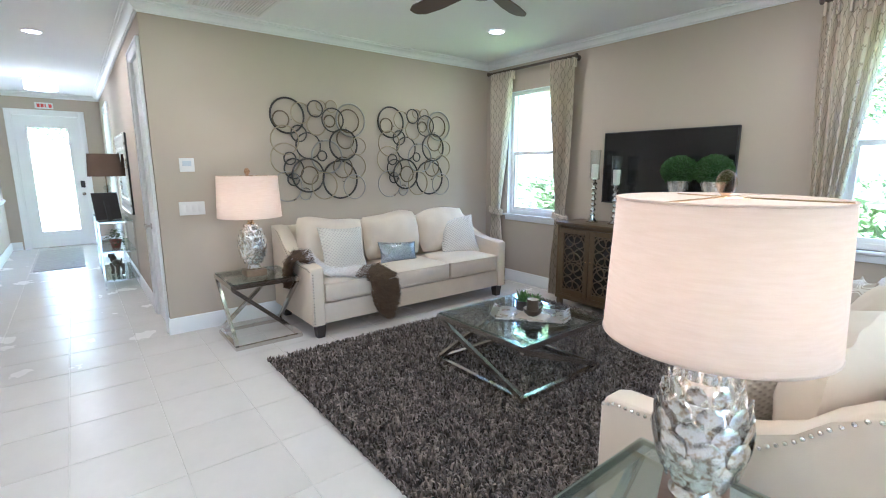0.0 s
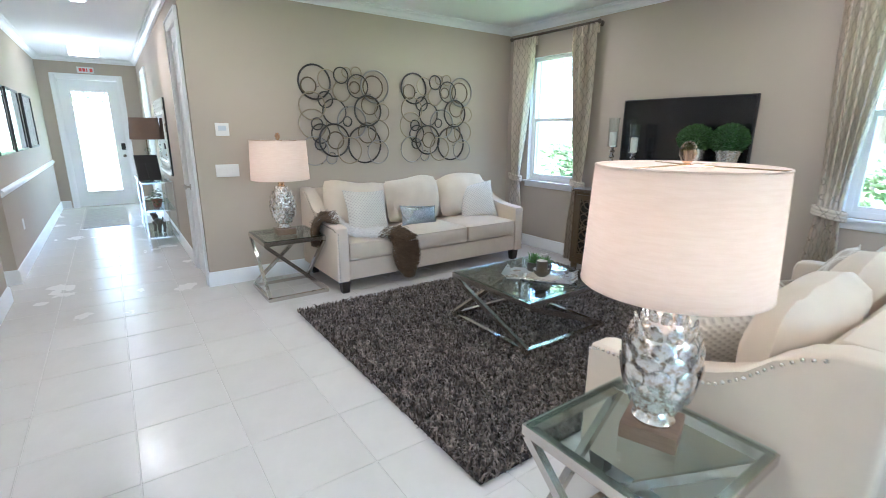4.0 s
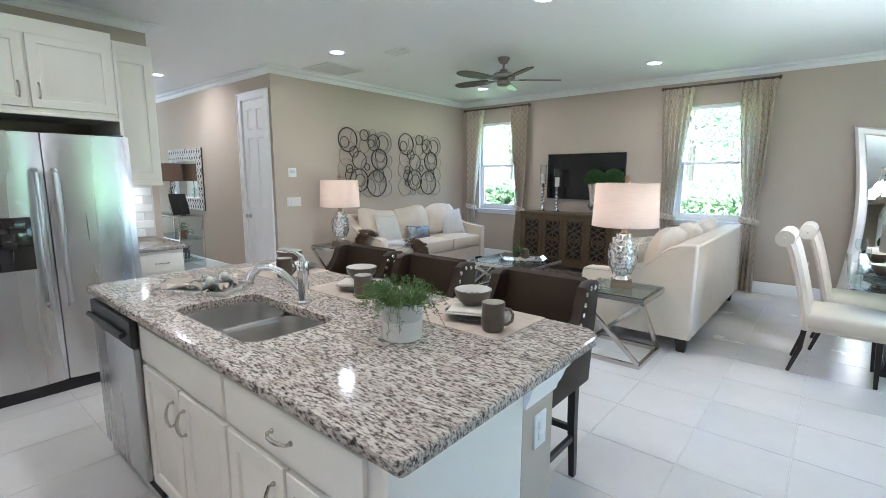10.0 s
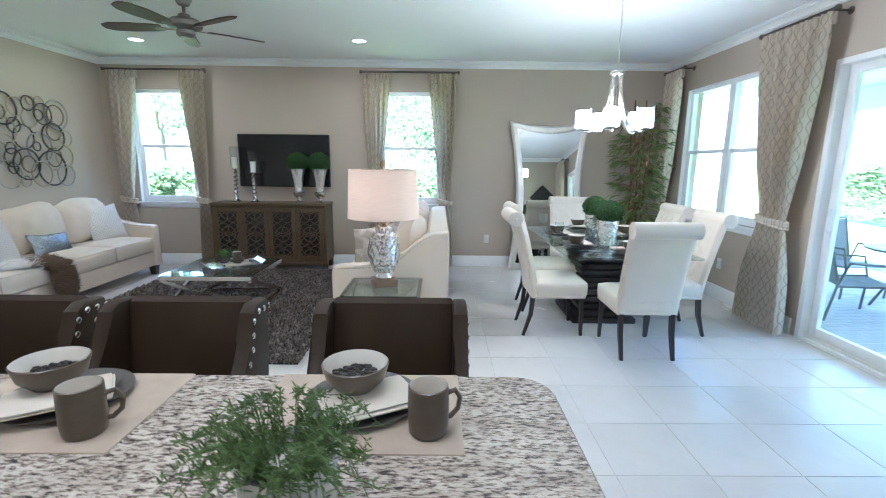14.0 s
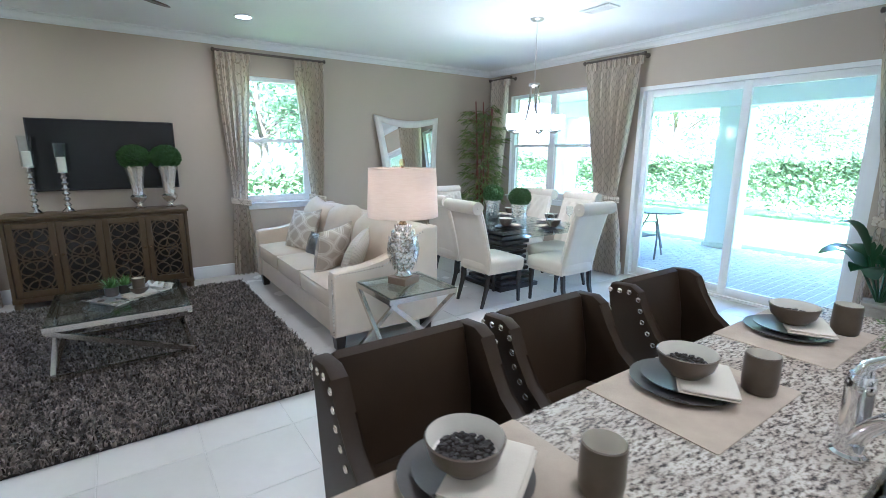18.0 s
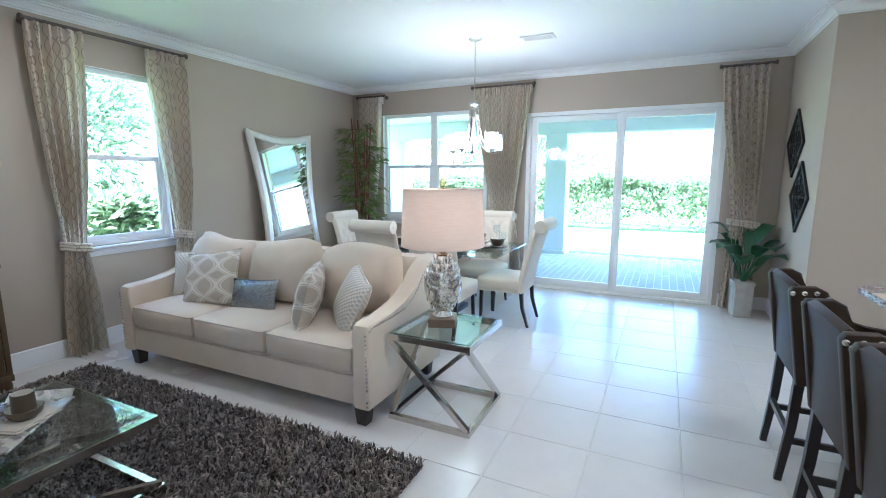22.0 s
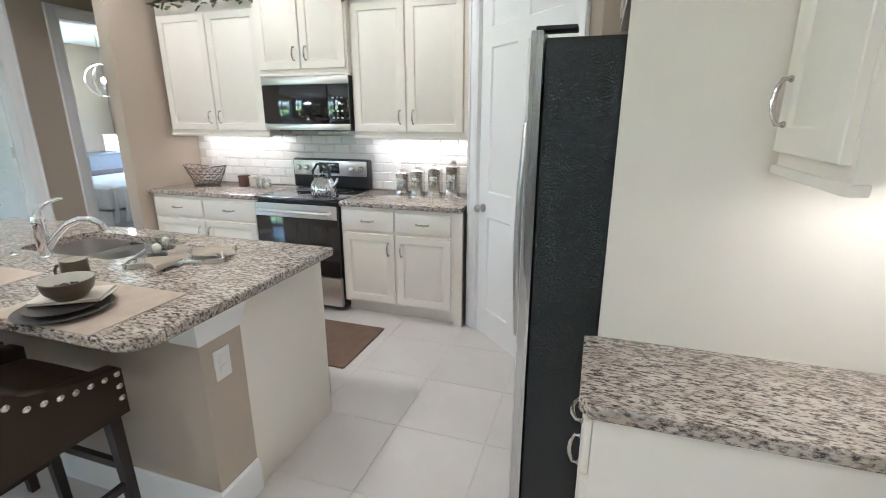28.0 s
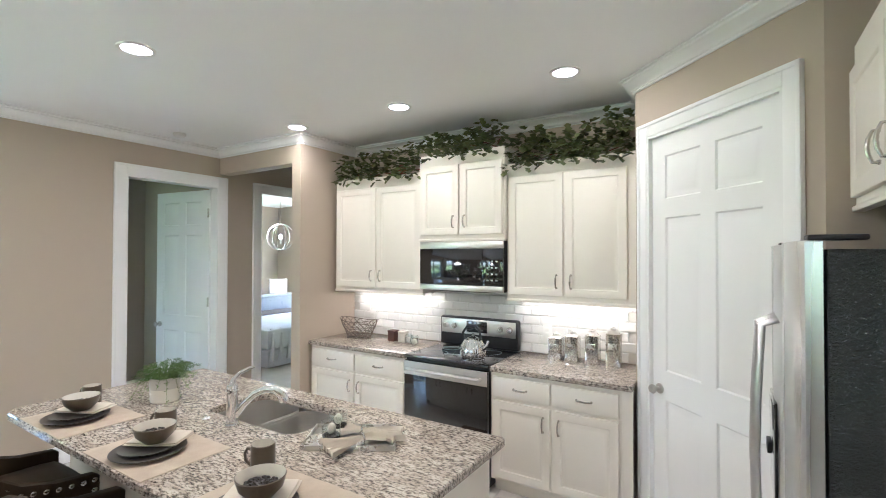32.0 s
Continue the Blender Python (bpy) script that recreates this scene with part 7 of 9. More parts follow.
bp = part("backguard", boxes((0, RW, 0.55, 0.62, 0.921, 1.175), r=0.02), BLACK, rng, "backguard with knobs")
part("fascia", boxes((0.02, RW - 0.02, 0.540, 0.5495, 1.03, 1.16), r=0.004), STEEL_H, bp, "stainless control fascia")
part("clock_display", boxes((0.28, 0.48, 0.536, 0.5405, 1.05, 1.145), r=0.002), BLACKGLASS, bp)
for x in (0.07, 0.155, RW - 0.155, RW - 0.07):
    bm = bmesh.new()
    lathe(bm, [(0.026, 0), (0.026, 0.012), (0.02, 0.026), (0.0, 0.027)], 16, (x, 0.540, 1.095), Matrix.Rotation(radians(90), 4, "X"))
    part("knob", bm, NICKEL, bp)

# microwave
mw = thing("microwave", "stainless over-the-range microwave with a dark glass door", "microwave", at=at_range(-0.49, UF + 0.06))
part("body", boxes((0, 0.785, 0.02, 0.38, 1.425, 1.832), r=0.004), BLACK, mw)
part("door_glass", boxes((0.0, 0.60, 0.0, 0.0195, 1.475, 1.77), r=0.003), BLACKGLASS, mw, "dark glass door")
part("top_strip", boxes((0.0, 0.785, -0.002, 0.0195, 1.772, 1.832), r=0.003), STEEL_H, mw)
part("bottom_strip", boxes((0.0, 0.785, -0.002, 0.0195, 1.425, 1.473), r=0.003), STEEL_H, mw)
part("keypad", boxes((0.603, 0.785, 0.0, 0.0195, 1.475, 1.77), r=0.003), BLACKGLASS, mw)
for k in range(12):
    x, z = 0.65 + 0.038 * (k % 3), 1.52 + 0.05 * (k // 3)
    part("button", boxes((x - 0.009, x + 0.009, -0.0015, 0.0, z - 0.006, z + 0.006)), GREYPL, mw)
part("vent_slot", boxes((0.1, 0.68, 0.05, 0.3, 1.415, 1.4245)), BLACK, mw)

# under-cabinet lights
for x0, x1 in ((-0.45, 0.50), (-2.18, -1.32)):
    d = bpy.data.lights.new("under_cabinet_lamp", "AREA")
    d.shape, d.size, d.size_y, d.energy, d.color = "RECTANGLE", x1 - x0, 0.04, UNDER_W * (x1 - x0), SOFT_WARM
    o = new("under_cabinet_lamp", d)
    o.matrix_basis = look(((x0 + x1) / 2, YR + 0.12, 1.366), ((x0 + x1) / 2, YR + 0.10, 0.9))
    s = thing("under_cabinet_light", "slim white light bar under the wall cabinet, lit", "light", at=Matrix.Translation(((x0 + x1) / 2, YR + 0.12, 1.385)))
    part("housing", boxes((-(x1 - x0) / 2, (x1 - x0) / 2, -0.025, 0.025, -0.016, 0.0), r=0.003), WHITE, s)

# fridge wall: local x runs to +Y... fronts towards +x
FX = faces(0, 0, 90)


def at_fridge(x, y):
    """Fronts towards +x: local x runs to +Y, y runs to -X."""
    return faces(x, y, 90)


fr = thing("refrigerator", "stainless side-by-side refrigerator with dark textured sides", "refrigerator", at=at_fridge(-2.914, -2.035))
DARKSIDE = surface("textured_black_steel", (0.005, 0.008, 0.009), scale=4, fine=150, rough=0.22, bump=1.0, vary=0.3, depth=0.004)
FWd = 0.91
part("cabinet_body", boxes((0.004, FWd - 0.004, 0.05, 0.78, 0.03, 1.732), r=0.006), DARKSIDE, fr, "black leather-grained side panels")
part("base_grille", boxes((0.01, FWd - 0.01, 0.03, 0.08, 0.0, 0.085)), BLACK, fr)
for x0, x1, nm in ((0.0, 0.415, "freezer_door"), (0.421, FWd, "fridge_door")):
    bm = bmesh.new()
    pts = [(x0 + (x1 - x0) * k / 10, 0.012 - 0.022 * math.sin(math.pi * k / 10) ** 0.7) for k in range(11)] + [(x1, 0.045), (x0, 0.045)]
    prism(bm, pts, 0.09, 1.752, r=0.003, seg=1)
    dd = part(nm, bm, STEEL, fr, "brushed stainless door")
    hx = x1 - 0.045 if nm == "freezer_door" else x0 + 0.045
    bm = bmesh.new()
    pts = [(hx, -0.01, 0.62), (hx, -0.055, 0.64), (hx, -0.068, 0.9), (hx, -0.072, 1.08), (hx, -0.068, 1.26), (hx, -0.055, 1.50), (hx, -0.01, 1.52)]
    tube(bm, pts, 0.019, 12, flat=0.6)
    part("handle", bm, STEEL, dd, "curved steel bar handle")
part("dispenser", boxes((0.09, 0.32, -0.014, 0.0, 0.88, 1.22), r=0.006), BLACKGLASS, fr, "black ice and water dispenser")
part("dispenser_display", boxes((0.12, 0.29, -0.017, -0.0145, 1.12, 1.20), r=0.002), BLACKGLASS, fr)
part("nozzle", boxes((0.17, 0.24, -0.03, -0.0145, 1.02, 1.06), r=0.004), BLACK, fr)
for x in (0.06, FWd - 0.06):
    part("hinge_cover", boxes((x - 0.035, x + 0.035, 0.02, 0.13, 1.753, 1.766), r=0.004), BLACK, fr)
wall_unit(at_fridge(-3.18, -2.10), 1.0, 1.905, 2.44, "white wall cabinet above the refrigerator", 2, d=0.735)
ob = thing("tall_cabinet_end", "white full-height panel beside the refrigerator", "cabinet panel", at=at_fridge(-3.168, -1.10))
part("panel", boxes((0, 0.02, 0, 0.75, 0, 2.45)), CABINET, ob)
base_unit(at_fridge(-3.165, -1.078), 0.345, "narrow white drawer cabinet at the end of the wall", 1, d=0.75)
bm = bmesh.new()
prism(bm, [(XF + 0.002, -1.078), (-3.155, -1.078), (-3.13, -1.07), (-3.13, -0.745), (-3.155, -0.715), (XF + 0.002, -0.715)], 0.877, 0.915, r=0.006)
thing("granite_counter", "small granite worktop beside the refrigerator", "countertop", bm=bm, material=GRANITE)
wall_unit(at_fridge(-3.53, -1.078), 0.36, 1.42, 2.48, "narrow white wall cabinet at the end of the wall", 1, d=0.388)
d = bpy.data.lights.new("under_cabinet_lamp", "AREA")
d.shape, d.size, d.size_y, d.energy, d.color = "RECTANGLE", 0.3, 0.04, UNDER_W * 0.4, SOFT_WARM
o = new("under_cabinet_lamp", d)
o.matrix_basis = look((-3.75, -0.9, 1.405), (-3.77, -0.9, 0.9), 90)

# ---- island ----
IX, IY = (-1.868, 0.335), (-1.635, -0.875)
isl = thing("kitchen_island", "white cabinet island with a taupe knee wall", "kitchen island")
part("knee_wall", boxes((IX[0], IX[1], -1.075, IY[1], 0, 0.876)), WALL, isl, "taupe painted knee wall")
part("cabinet_body", boxes((IX[0] + 0.02, IX[1] - 0.02, IY[0], -1.0755, 0.105, 0.66), (IX[0] + 0.02, -1.17, IY[0], -1.0755, 0.66, 0.876), (-0.42, IX[1] - 0.02, IY[0], -1.0755, 0.66, 0.876), (-1.17, -0.42, IY[0], -1.585, 0.66, 0.876), (-1.17, -0.42, -1.135, -1.0755, 0.66, 0.876)), CABINET, isl)
part("toe_kick", boxes((IX[0] + 0.02, IX[1] - 0.02, IY[0] + 0.07, -1.0755, 0.0, 0.105)), CABINET, isl)
for x0, x1 in ((IX[0], IX[0] + 0.02), (IX[1] - 0.02, IX[1])):
    part("end_panel", boxes((x0, x1, IY[0] - 0.012, -1.0755, 0.0, 0.876), r=0.002), CABINET, isl)
bm = bmesh.new()
molding(bm, [(IX[0], -1.074), (IX[0], IY[1]), (IX[1], IY[1]), (IX[1], -1.074)], BASE)
part("baseboard", bm, TRIM, isl)
CAP = [(0, 0.765), (0.008, 0.765), (0.012, 0.785), (0.02, 0.80), (0.03, 0.835), (0.042, 0.852), (0.042, 0.876), (0, 0.876)]
for x0, x1 in ((IX[0], IX[0] + 0.0), (IX[1], IX[1] - 0.0)):
    bm = bmesh.new()
    if x0 < 0:
        molding(bm, [(x0, -1.074), (x0, IY[1]), (x0 + 0.12, IY[1])], CAP)
    else:
        molding(bm, [(x0 - 0.12, IY[1]), (x0, IY[1]), (x0, -1.074)], CAP)
    part("cap_molding", bm, TRIM, isl, "white cap molding")

# island fronts, facing -y
IF = IY[0]
bs = thing("sink_cabinet", "white raised-panel sink cabinet in the island", "cabinet", at=Matrix.Translation((0, IF - 0.001, 0)), group="island cabinets")
part("false_front", panel_front(0.76, 0.155, True), CABINET, bs, at=Matrix.Translation((-1.20, 0, 0.70)))
cab_door(bs, -1.20, 0, 0.125, 0.372, 0.55, 1)
cab_door(bs, -0.812, 0, 0.125, 0.372, 0.55, -1)
bs = thing("drawer_cabinet", "white raised-panel island cabinet with a drawer", "cabinet", at=Matrix.Translation((0, IF - 0.001, 0)), group="island cabinets")
drawer(bs, -0.42, 0, 0.70, 0.68, 0.155)
cab_door(bs, -0.42, 0, 0.125, 0.332, 0.55, 1)
cab_door(bs, -0.072, 0, 0.125, 0.332, 0.55, -1)
dwk = thing("dishwasher", "stainless dishwasher with a black control strip", "dishwasher", at=Matrix.Translation((-1.83, IF - 0.0135, 0)))
part("door", boxes((0, 0.60, -0.028, 0.0, 0.11, 0.74), r=0.005), STEEL, dwk)
part("control_strip", boxes((0, 0.60, -0.034, 0.0, 0.745, 0.865), r=0.006), BLACK, dwk)
bm = bmesh.new()
tube(bm, [(0.04, -0.052, 0.80), (0.56, -0.052, 0.80)], 0.012, 10)
for x in (0.06, 0.54):
    tube(bm, [(x, -0.03, 0.80), (x, -0.052, 0.80)], 0.008, 8)
part("handle", bm, BLACK, dwk)
part("toe_plate", boxes((0.0, 0.60, 0.03, 0.05, 0.0, 0.105)), BLACK, dwk)

# granite top with a sink cut-out: four slabs meeting flush round the hole
SX, SY = (-1.13, -0.46), (-1.545, -1.175)


def corner(cx, cy, r, a0, n=8):
    return [(cx + r * math.cos(radians(a0 + 90 * k / n)), cy + r * math.sin(radians(a0 + 90 * k / n))) for k in range(n + 1)]


TX, TY = (-1.935, 0.405), (-1.675, -0.605)
out = corner(TX[1] - 0.10, TY[1] - 0.10, 0.10, 0) + corner(TX[0] + 0.10, TY[1] - 0.10, 0.10, 90) + corner(TX[0] + 0.02, TY[0] + 0.02, 0.02, 180, 3) + corner(TX[1] - 0.02, TY[0] + 0.02, 0.02, 270, 3)
hole = corner(SX[1] - 0.07, SY[1] - 0.07, 0.07, 0, 5) + corner(SX[0] + 0.07, SY[1] - 0.07, 0.07, 90, 5) + corner(SX[0] + 0.07, SY[0] + 0.07, 0.07, 180, 5) + corner(SX[1] - 0.07, SY[0] + 0.07, 0.07, 270, 5)
bm = bmesh.new()


def ring_loop(pts, z):
    return [bm.verts.new((x, y, z)) for x, y in pts]


def strip(a, b):
    n = len(a)
    for k in range(n):
        bm.faces.new((a[k], a[(k + 1) % n], b[(k + 1) % n], b[k]))


def shrink(pts, q):
    n = len(pts)
    res = []
    for k in range(n):
        p0, p1, p2 = V(pts[k - 1]), V(pts[k]), V(pts[(k + 1) % n])
        d = ((p1 - p0).normalized() + (p2 - p1).normalized()).normalized()
        res.append((p1.x - d.y * q, p1.y + d.x * q))
    return res


ed = 0.006
o0, o1, o2, o3 = ring_loop(shrink(out, ed), 0.876), ring_loop(out, 0.876 + ed), ring_loop(out, 0.915 - ed), ring_loop(shrink(out, ed), 0.915)
strip(o0, o1), strip(o1, o2), strip(o2, o3)
h0, h1 = ring_loop(hole, 0.876), ring_loop(hole, 0.913)
h2 = ring_loop(shrink(hole, -0.002), 0.915)
strip(h0, h1), strip(h1, h2)
for a, b in ((o3, h2), (o0, h0)):
    es = []
    for lp in (a, b):
        for k in range(len(lp)):
            es.append(bm.edges.get((lp[k], lp[(k + 1) % len(lp)])))
    bmesh.ops.triangle_fill(bm, edges=es, use_beauty=True)
bmesh.ops.recalc_face_normals(bm, faces=bm.faces)
thing("island_counter", "speckled grey and cream granite island top with rounded corners", "countertop", bm=bm, material=GRANITE)

sink = thing("kitchen_sink", "undermount stainless double bowl sink in the island", "sink")
mid = -0.80
for x0, x1 in ((SX[0] - 0.005, mid - 0.012), (mid + 0.012, SX[1] + 0.005)):
    bm = bmesh.new()
    w, d = x1 - x0, SY[1] - SY[0] + 0.01
    cx, cy = (x0 + x1) / 2, (SY[0] + SY[1]) / 2
    lv = [(0.0, 0.874), (0.004, 0.80), (0.012, 0.70), (0.05, 0.675)]
    lp = [[bm.verts.new((x, y, z)) for x, y in rounded(w - 2 * q, d - 2 * q, 0.075, 6, cx, cy)] for q, z in lv]
    for a, b in zip(lp, lp[1:]):
        strip(a, b)
    bm.faces.new(lp[-1])
    bmesh.ops.recalc_face_normals(bm, faces=bm.faces)
    bmesh.ops.reverse_faces(bm, faces=bm.faces)
    bw_ = part("bowl", bm, STEEL_H, sink)
    bm = bmesh.new()
    lathe(bm, [(0.042, 0.676), (0.042, 0.679), (0.03, 0.677), (0.0, 0.677)], 20, (cx, cy, 0))
    part("drain", bm, CHROME, bw_)
bm = bmesh.new()
part("divider", boxes((mid - 0.014, mid + 0.014, SY[0] + 0.004, SY[1] - 0.004, 0.70, 0.868), r=0.010, seg=3), STEEL_H, sink)
fa = thing("faucet", "chrome single-lever kitchen faucet", "faucet", at=faces(-0.785, -1.115, -49.7) @ zed(0.915))
bm = bmesh.new()
lathe(bm, [(0.032, 0), (0.032, 0.008), (0.026, 0.014), (0.026, 0.15), (0.028, 0.17), (0.022, 0.19), (0, 0.195)], 24)
part("body", bm, CHROME, fa)
bm = bmesh.new()
tube(bm, [(0, -0.012, 0.045), (0, -0.055, 0.100), (0, -0.10, 0.143), (0, -0.15, 0.164), (0, -0.195, 0.160), (0, -0.225, 0.135), (0, -0.236, 0.105)], [0.018, 0.017, 0.016, 0.016, 0.018, 0.021, 0.022], 16)
part("spout", bm, CHROME, fa)
bm = bmesh.new()
tube(bm, [(0, 0, 0.18), (0.004, -0.004, 0.212), (0.024, -0.026, 0.238), (0.06, -0.064, 0.254), (0.075, -0.080, 0.253)], [0.022, 0.013, 0.009, 0.009, 0.006], 12)
part("lever", bm, CHROME, fa)
ob = thing("counter_button", "chrome disposal button set in the granite", "fitting", at=Matrix.Translation((-0.60, -1.10, 0.915)))
bm = bmesh.new()
lathe(bm, [(0.022, 0), (0.022, 0.004), (0.014, 0.010), (0, 0.011)], 18)
part("cap", bm, CHROME, ob)
outlet(faces(IX[0], -0.965, -90) @ zed(0.655), "white duplex outlet on the island end")
outlet(faces(IX[1], -0.965, 90) @ zed(0.655), "white duplex outlet on the island end")
outlet(faces(0.35, YR + 0.012, 180) @ zed(1.10), "white outlet on the tiled backsplash")
outlet(faces(-1.5, YR + 0.012, 180) @ zed(1.10), "white outlet on the tiled backsplash")


# counter stools
def stool():
    ob = thing("counter_stool", "espresso leather counter stool with silver nailheads and black legs", "stool", group="island stools")
    bm = bmesh.new()
    cushion(bm, 0.475, 0.50, 0.11, 0.02, 0.035, 6, Matrix.Translation((0, 0.025, 0.625)))
    part("seat", bm, ESPRESSO, ob)
    part("seat_frame", boxes((-0.232, 0.232, -0.245, 0.275, 0.53, 0.58), r=0.008), ESPRESSO, ob)
    bm = bmesh.new()
    prism(bm, [(-0.20, 0.56), (-0.225, 0.80), (-0.262, 1.0), (-0.285, 1.015), (-0.31, 1.0), (-0.27, 0.80), (-0.25, 0.54)], -0.235, 0.235, r=0.014, seg=2, m=YZ)
    part("backrest", bm, ESPRESSO, ob)
    prof = [(-0.25, 0.53), (-0.318, 0.98), (-0.305, 1.005), (-0.215, 1.012), (-0.172, 0.99), (-0.145, 0.90), (-0.09, 0.82), (0.0, 0.755), (0.13, 0.728), (0.265, 0.715), (0.285, 0.70), (0.285, 0.53)]
    for s in (-1, 1):
        bm = bmesh.new()
        x0, x1 = sorted((s * 0.232, s * 0.287))
        prism(bm, prof, x0, x1, r=0.010, seg=2, m=YZ)
        part("wing_arm", bm, ESPRESSO, ob)
        path = prof[2:10]
        pts = []
        for (y0, z0), (y1, z1) in zip(path, path[1:]):
            n = max(1, round(math.hypot(y1 - y0, z1 - z0) / 0.045))
            pts += [(s * 0.289, y0 + (y1 - y0) * k / n, z0 + (z1 - z0) * k / n - 0.028) for k in range(n)]
        pts += [(s * 0.289, 0.262, z) for z in (0.69, 0.645, 0.60)]
        for p in pts:
            bm = bmesh.new()
            ball(bm, p, 0.0115, 8, 6, (0.5, 1, 1))
            part("nailhead", bm, NAIL, ob, "silver nailhead")
    for x in (-0.215, 0.215):
        bm = bmesh.new()
        tube(bm, [(x, 0.255, 0.54), (x, 0.275, 0.0)], [0.030, 0.022], 4)
        part("leg", bm, DARKWOOD, ob)
        bm = bmesh.new()
        tube(bm, [(x, -0.225, 0.54), (x, -0.235, 0.30), (x, -0.265, 0.0)], [0.030, 0.028, 0.022], 4)
        part("leg", bm, DARKWOOD, ob)
        bm = bmesh.new()
        bar(bm, (x, -0.25, 0.22), (x, 0.266, 0.22), 0.022, 0.03)
        part("stretcher", bm, DARKWOOD, ob)
    for y, z in ((0.264, 0.30), (-0.245, 0.26)):
        bm = bmesh.new()
        bar(bm, (-0.215, y, z), (0.215, y, z), 0.022, 0.03)
        part("stretcher", bm, DARKWOOD, ob)
    return ob


st = stool()
WIDER = Matrix.Diagonal((0.95, 1, 1, 1))
st.matrix_basis = faces(-1.363, -0.483, 180) @ WIDER
copy_thing(st, faces(-0.768, -0.483, 180) @ WIDER)
copy_thing(st, faces(-0.054, -0.483, 180) @ WIDER)


# island settings
def mug(m, label):
    ob = thing("mug", label, "mug", at=m, group="island mugs")
    bm = bmesh.new()
    lathe(bm, [(0.0, 0), (0.036, 0), (0.041, 0.006), (0.044, 0.03), (0.043, 0.107), (0.040, 0.109)], 28, cap=False)
    part("outer", bm, UMBER, ob, "matte umber-brown outside")
    bm = bmesh.new()
    lathe(bm, [(0.040, 0.109), (0.039, 0.02), (0.0, 0.012)], 28, cap=False)
    part("inner", bm, CREAMGL, ob, "cream glazed inside")
    bm = bmesh.new()
    tube(bm, [(0.041, 0, 0.082), (0.062, 0, 0.086), (0.074, 0, 0.066), (0.070, 0, 0.042), (0.052, 0, 0.026), (0.041, 0, 0.026)], 0.0058, 8)
    part("handle", bm, UMBER, ob)
    return ob


CTZ = 0.915
for px, py, mx, my, a0, rz in ((-1.515, -0.71, -1.325, -0.885, -1.76, 20), (-0.785, -0.75, -0.642, -0.887, -1.02, 200), (-0.072, -0.757, 0.086, -0.880, -0.31, 15)):
    bm = bmesh.new()
    prism(bm, rounded(0.47, 0.35, 0.004, 1), 0.0, 0.003)
    thing("placemat", "tan burlap placemat on the granite", "placemat", at=Matrix.Translation((a0 + 0.235, -0.784, CTZ)), group="burlap placemats", bm=bm, material=BURLAP)
    plate_stack(Matrix.Translation((px, py, CTZ + 0.0035)), "two stacked slate-blue plates on a placemat", 0.135, "island plates")
    folded_napkin("napkin", "cream folded napkin under a bowl", faces(px + 0.02, py - 0.05, rz + 12) @ zed(CTZ + 0.0325), 0.21, 0.14, 2)
    bowl(Matrix.Translation((px - 0.015, py - 0.015, CTZ + 0.048)), "slate-brown bowl of coffee beans on a folded napkin", 0.078, 0.064, True, "island bowls")
    mug(faces(mx, my, 22) @ zed(CTZ + 0.0035), "slate-brown mug with a cream inside")

# planter with trailing rosemary
pl = thing("herb_planter", "white and grey oval planter with trailing green herb", "potted plant", at=Matrix.Translation((-0.125, -1.145, CTZ)) @ Matrix.Diagonal((0.92, 0.92, 0.95, 1)))
GREYPOT = surface("grey_clay", (0.50, 0.47, 0.42), scale=10, fine=80, rough=0.7, bump=0.1, vary=0.06)
bm = bmesh.new()
lathe(bm, [(0.074, 0), (0.078, 0.004), (0.080, 0.075)], 32)
part("lower_pot", bm, CREAMGL, pl, "white glazed lower half")
bm = bmesh.new()
lathe(bm, [(0.0803, 0.075), (0.083, 0.138), (0.078, 0.138), (0.074, 0.12), (0, 0.12)], 32)
part("upper_pot", bm, GREYPOT, pl, "grey unglazed upper half")
HERB = surface("herb_leaf", (0.075, 0.13, 0.03), (0.13, 0.19, 0.05), scale=20, fine=60, rough=0.55, bump=0.1, vary=0.3, per_piece=0.35, island=True, through_light=0.2)
rr = random.Random(31)
vs, fs = [], []
bm = bmesh.new()
for k in range(110):
    a = rr.uniform(0, 6.28)
    reach, rise, drop = rr.uniform(0.03, 0.15), rr.uniform(0.02, 0.10), rr.uniform(0, 0.14) if rr.random() < 0.35 else 0.0
    p0 = V((0.04 * math.cos(a), 0.04 * math.sin(a), 0.12))
    p1 = p0 + V((math.cos(a) * reach * 0.5, math.sin(a) * reach * 0.5, rise))
    p2 = p0 + V((math.cos(a) * reach, math.sin(a) * reach, rise * 0.8 - drop))
    if drop and reach < 0.06:
        p2 = p2 + V((math.cos(a), math.sin(a), 0)) * 0.05
    tube(bm, [p0, p1, p2], [0.0014, 0.0012, 0.0008], 4)
    for j in range(40):
        t = rr.random()
        p = p0.lerp(p1, 2 * t) if t < 0.5 else p1.lerp(p2, 2 * t - 1)
        d = V((rr.uniform(-1, 1), rr.uniform(-1, 1), rr.uniform(-0.4, 1))).normalized()
        s = d.orthogonal().normalized() * 0.0016
        i = len(vs)
        L = rr.uniform(0.012, 0.022)
        vs += [tuple(p), tuple(p + d * L * 0.5 + s), tuple(p + d * L), tuple(p + d * L * 0.5 - s)]
        fs.append((i, i + 1, i + 2, i + 3))
part("stem_tangle", bm, HERB, pl, kind="stuff")
part("needles", raw("needles", vs, fs, HERB), HERB, pl, "fine trailing herb leaves", kind="stuff")

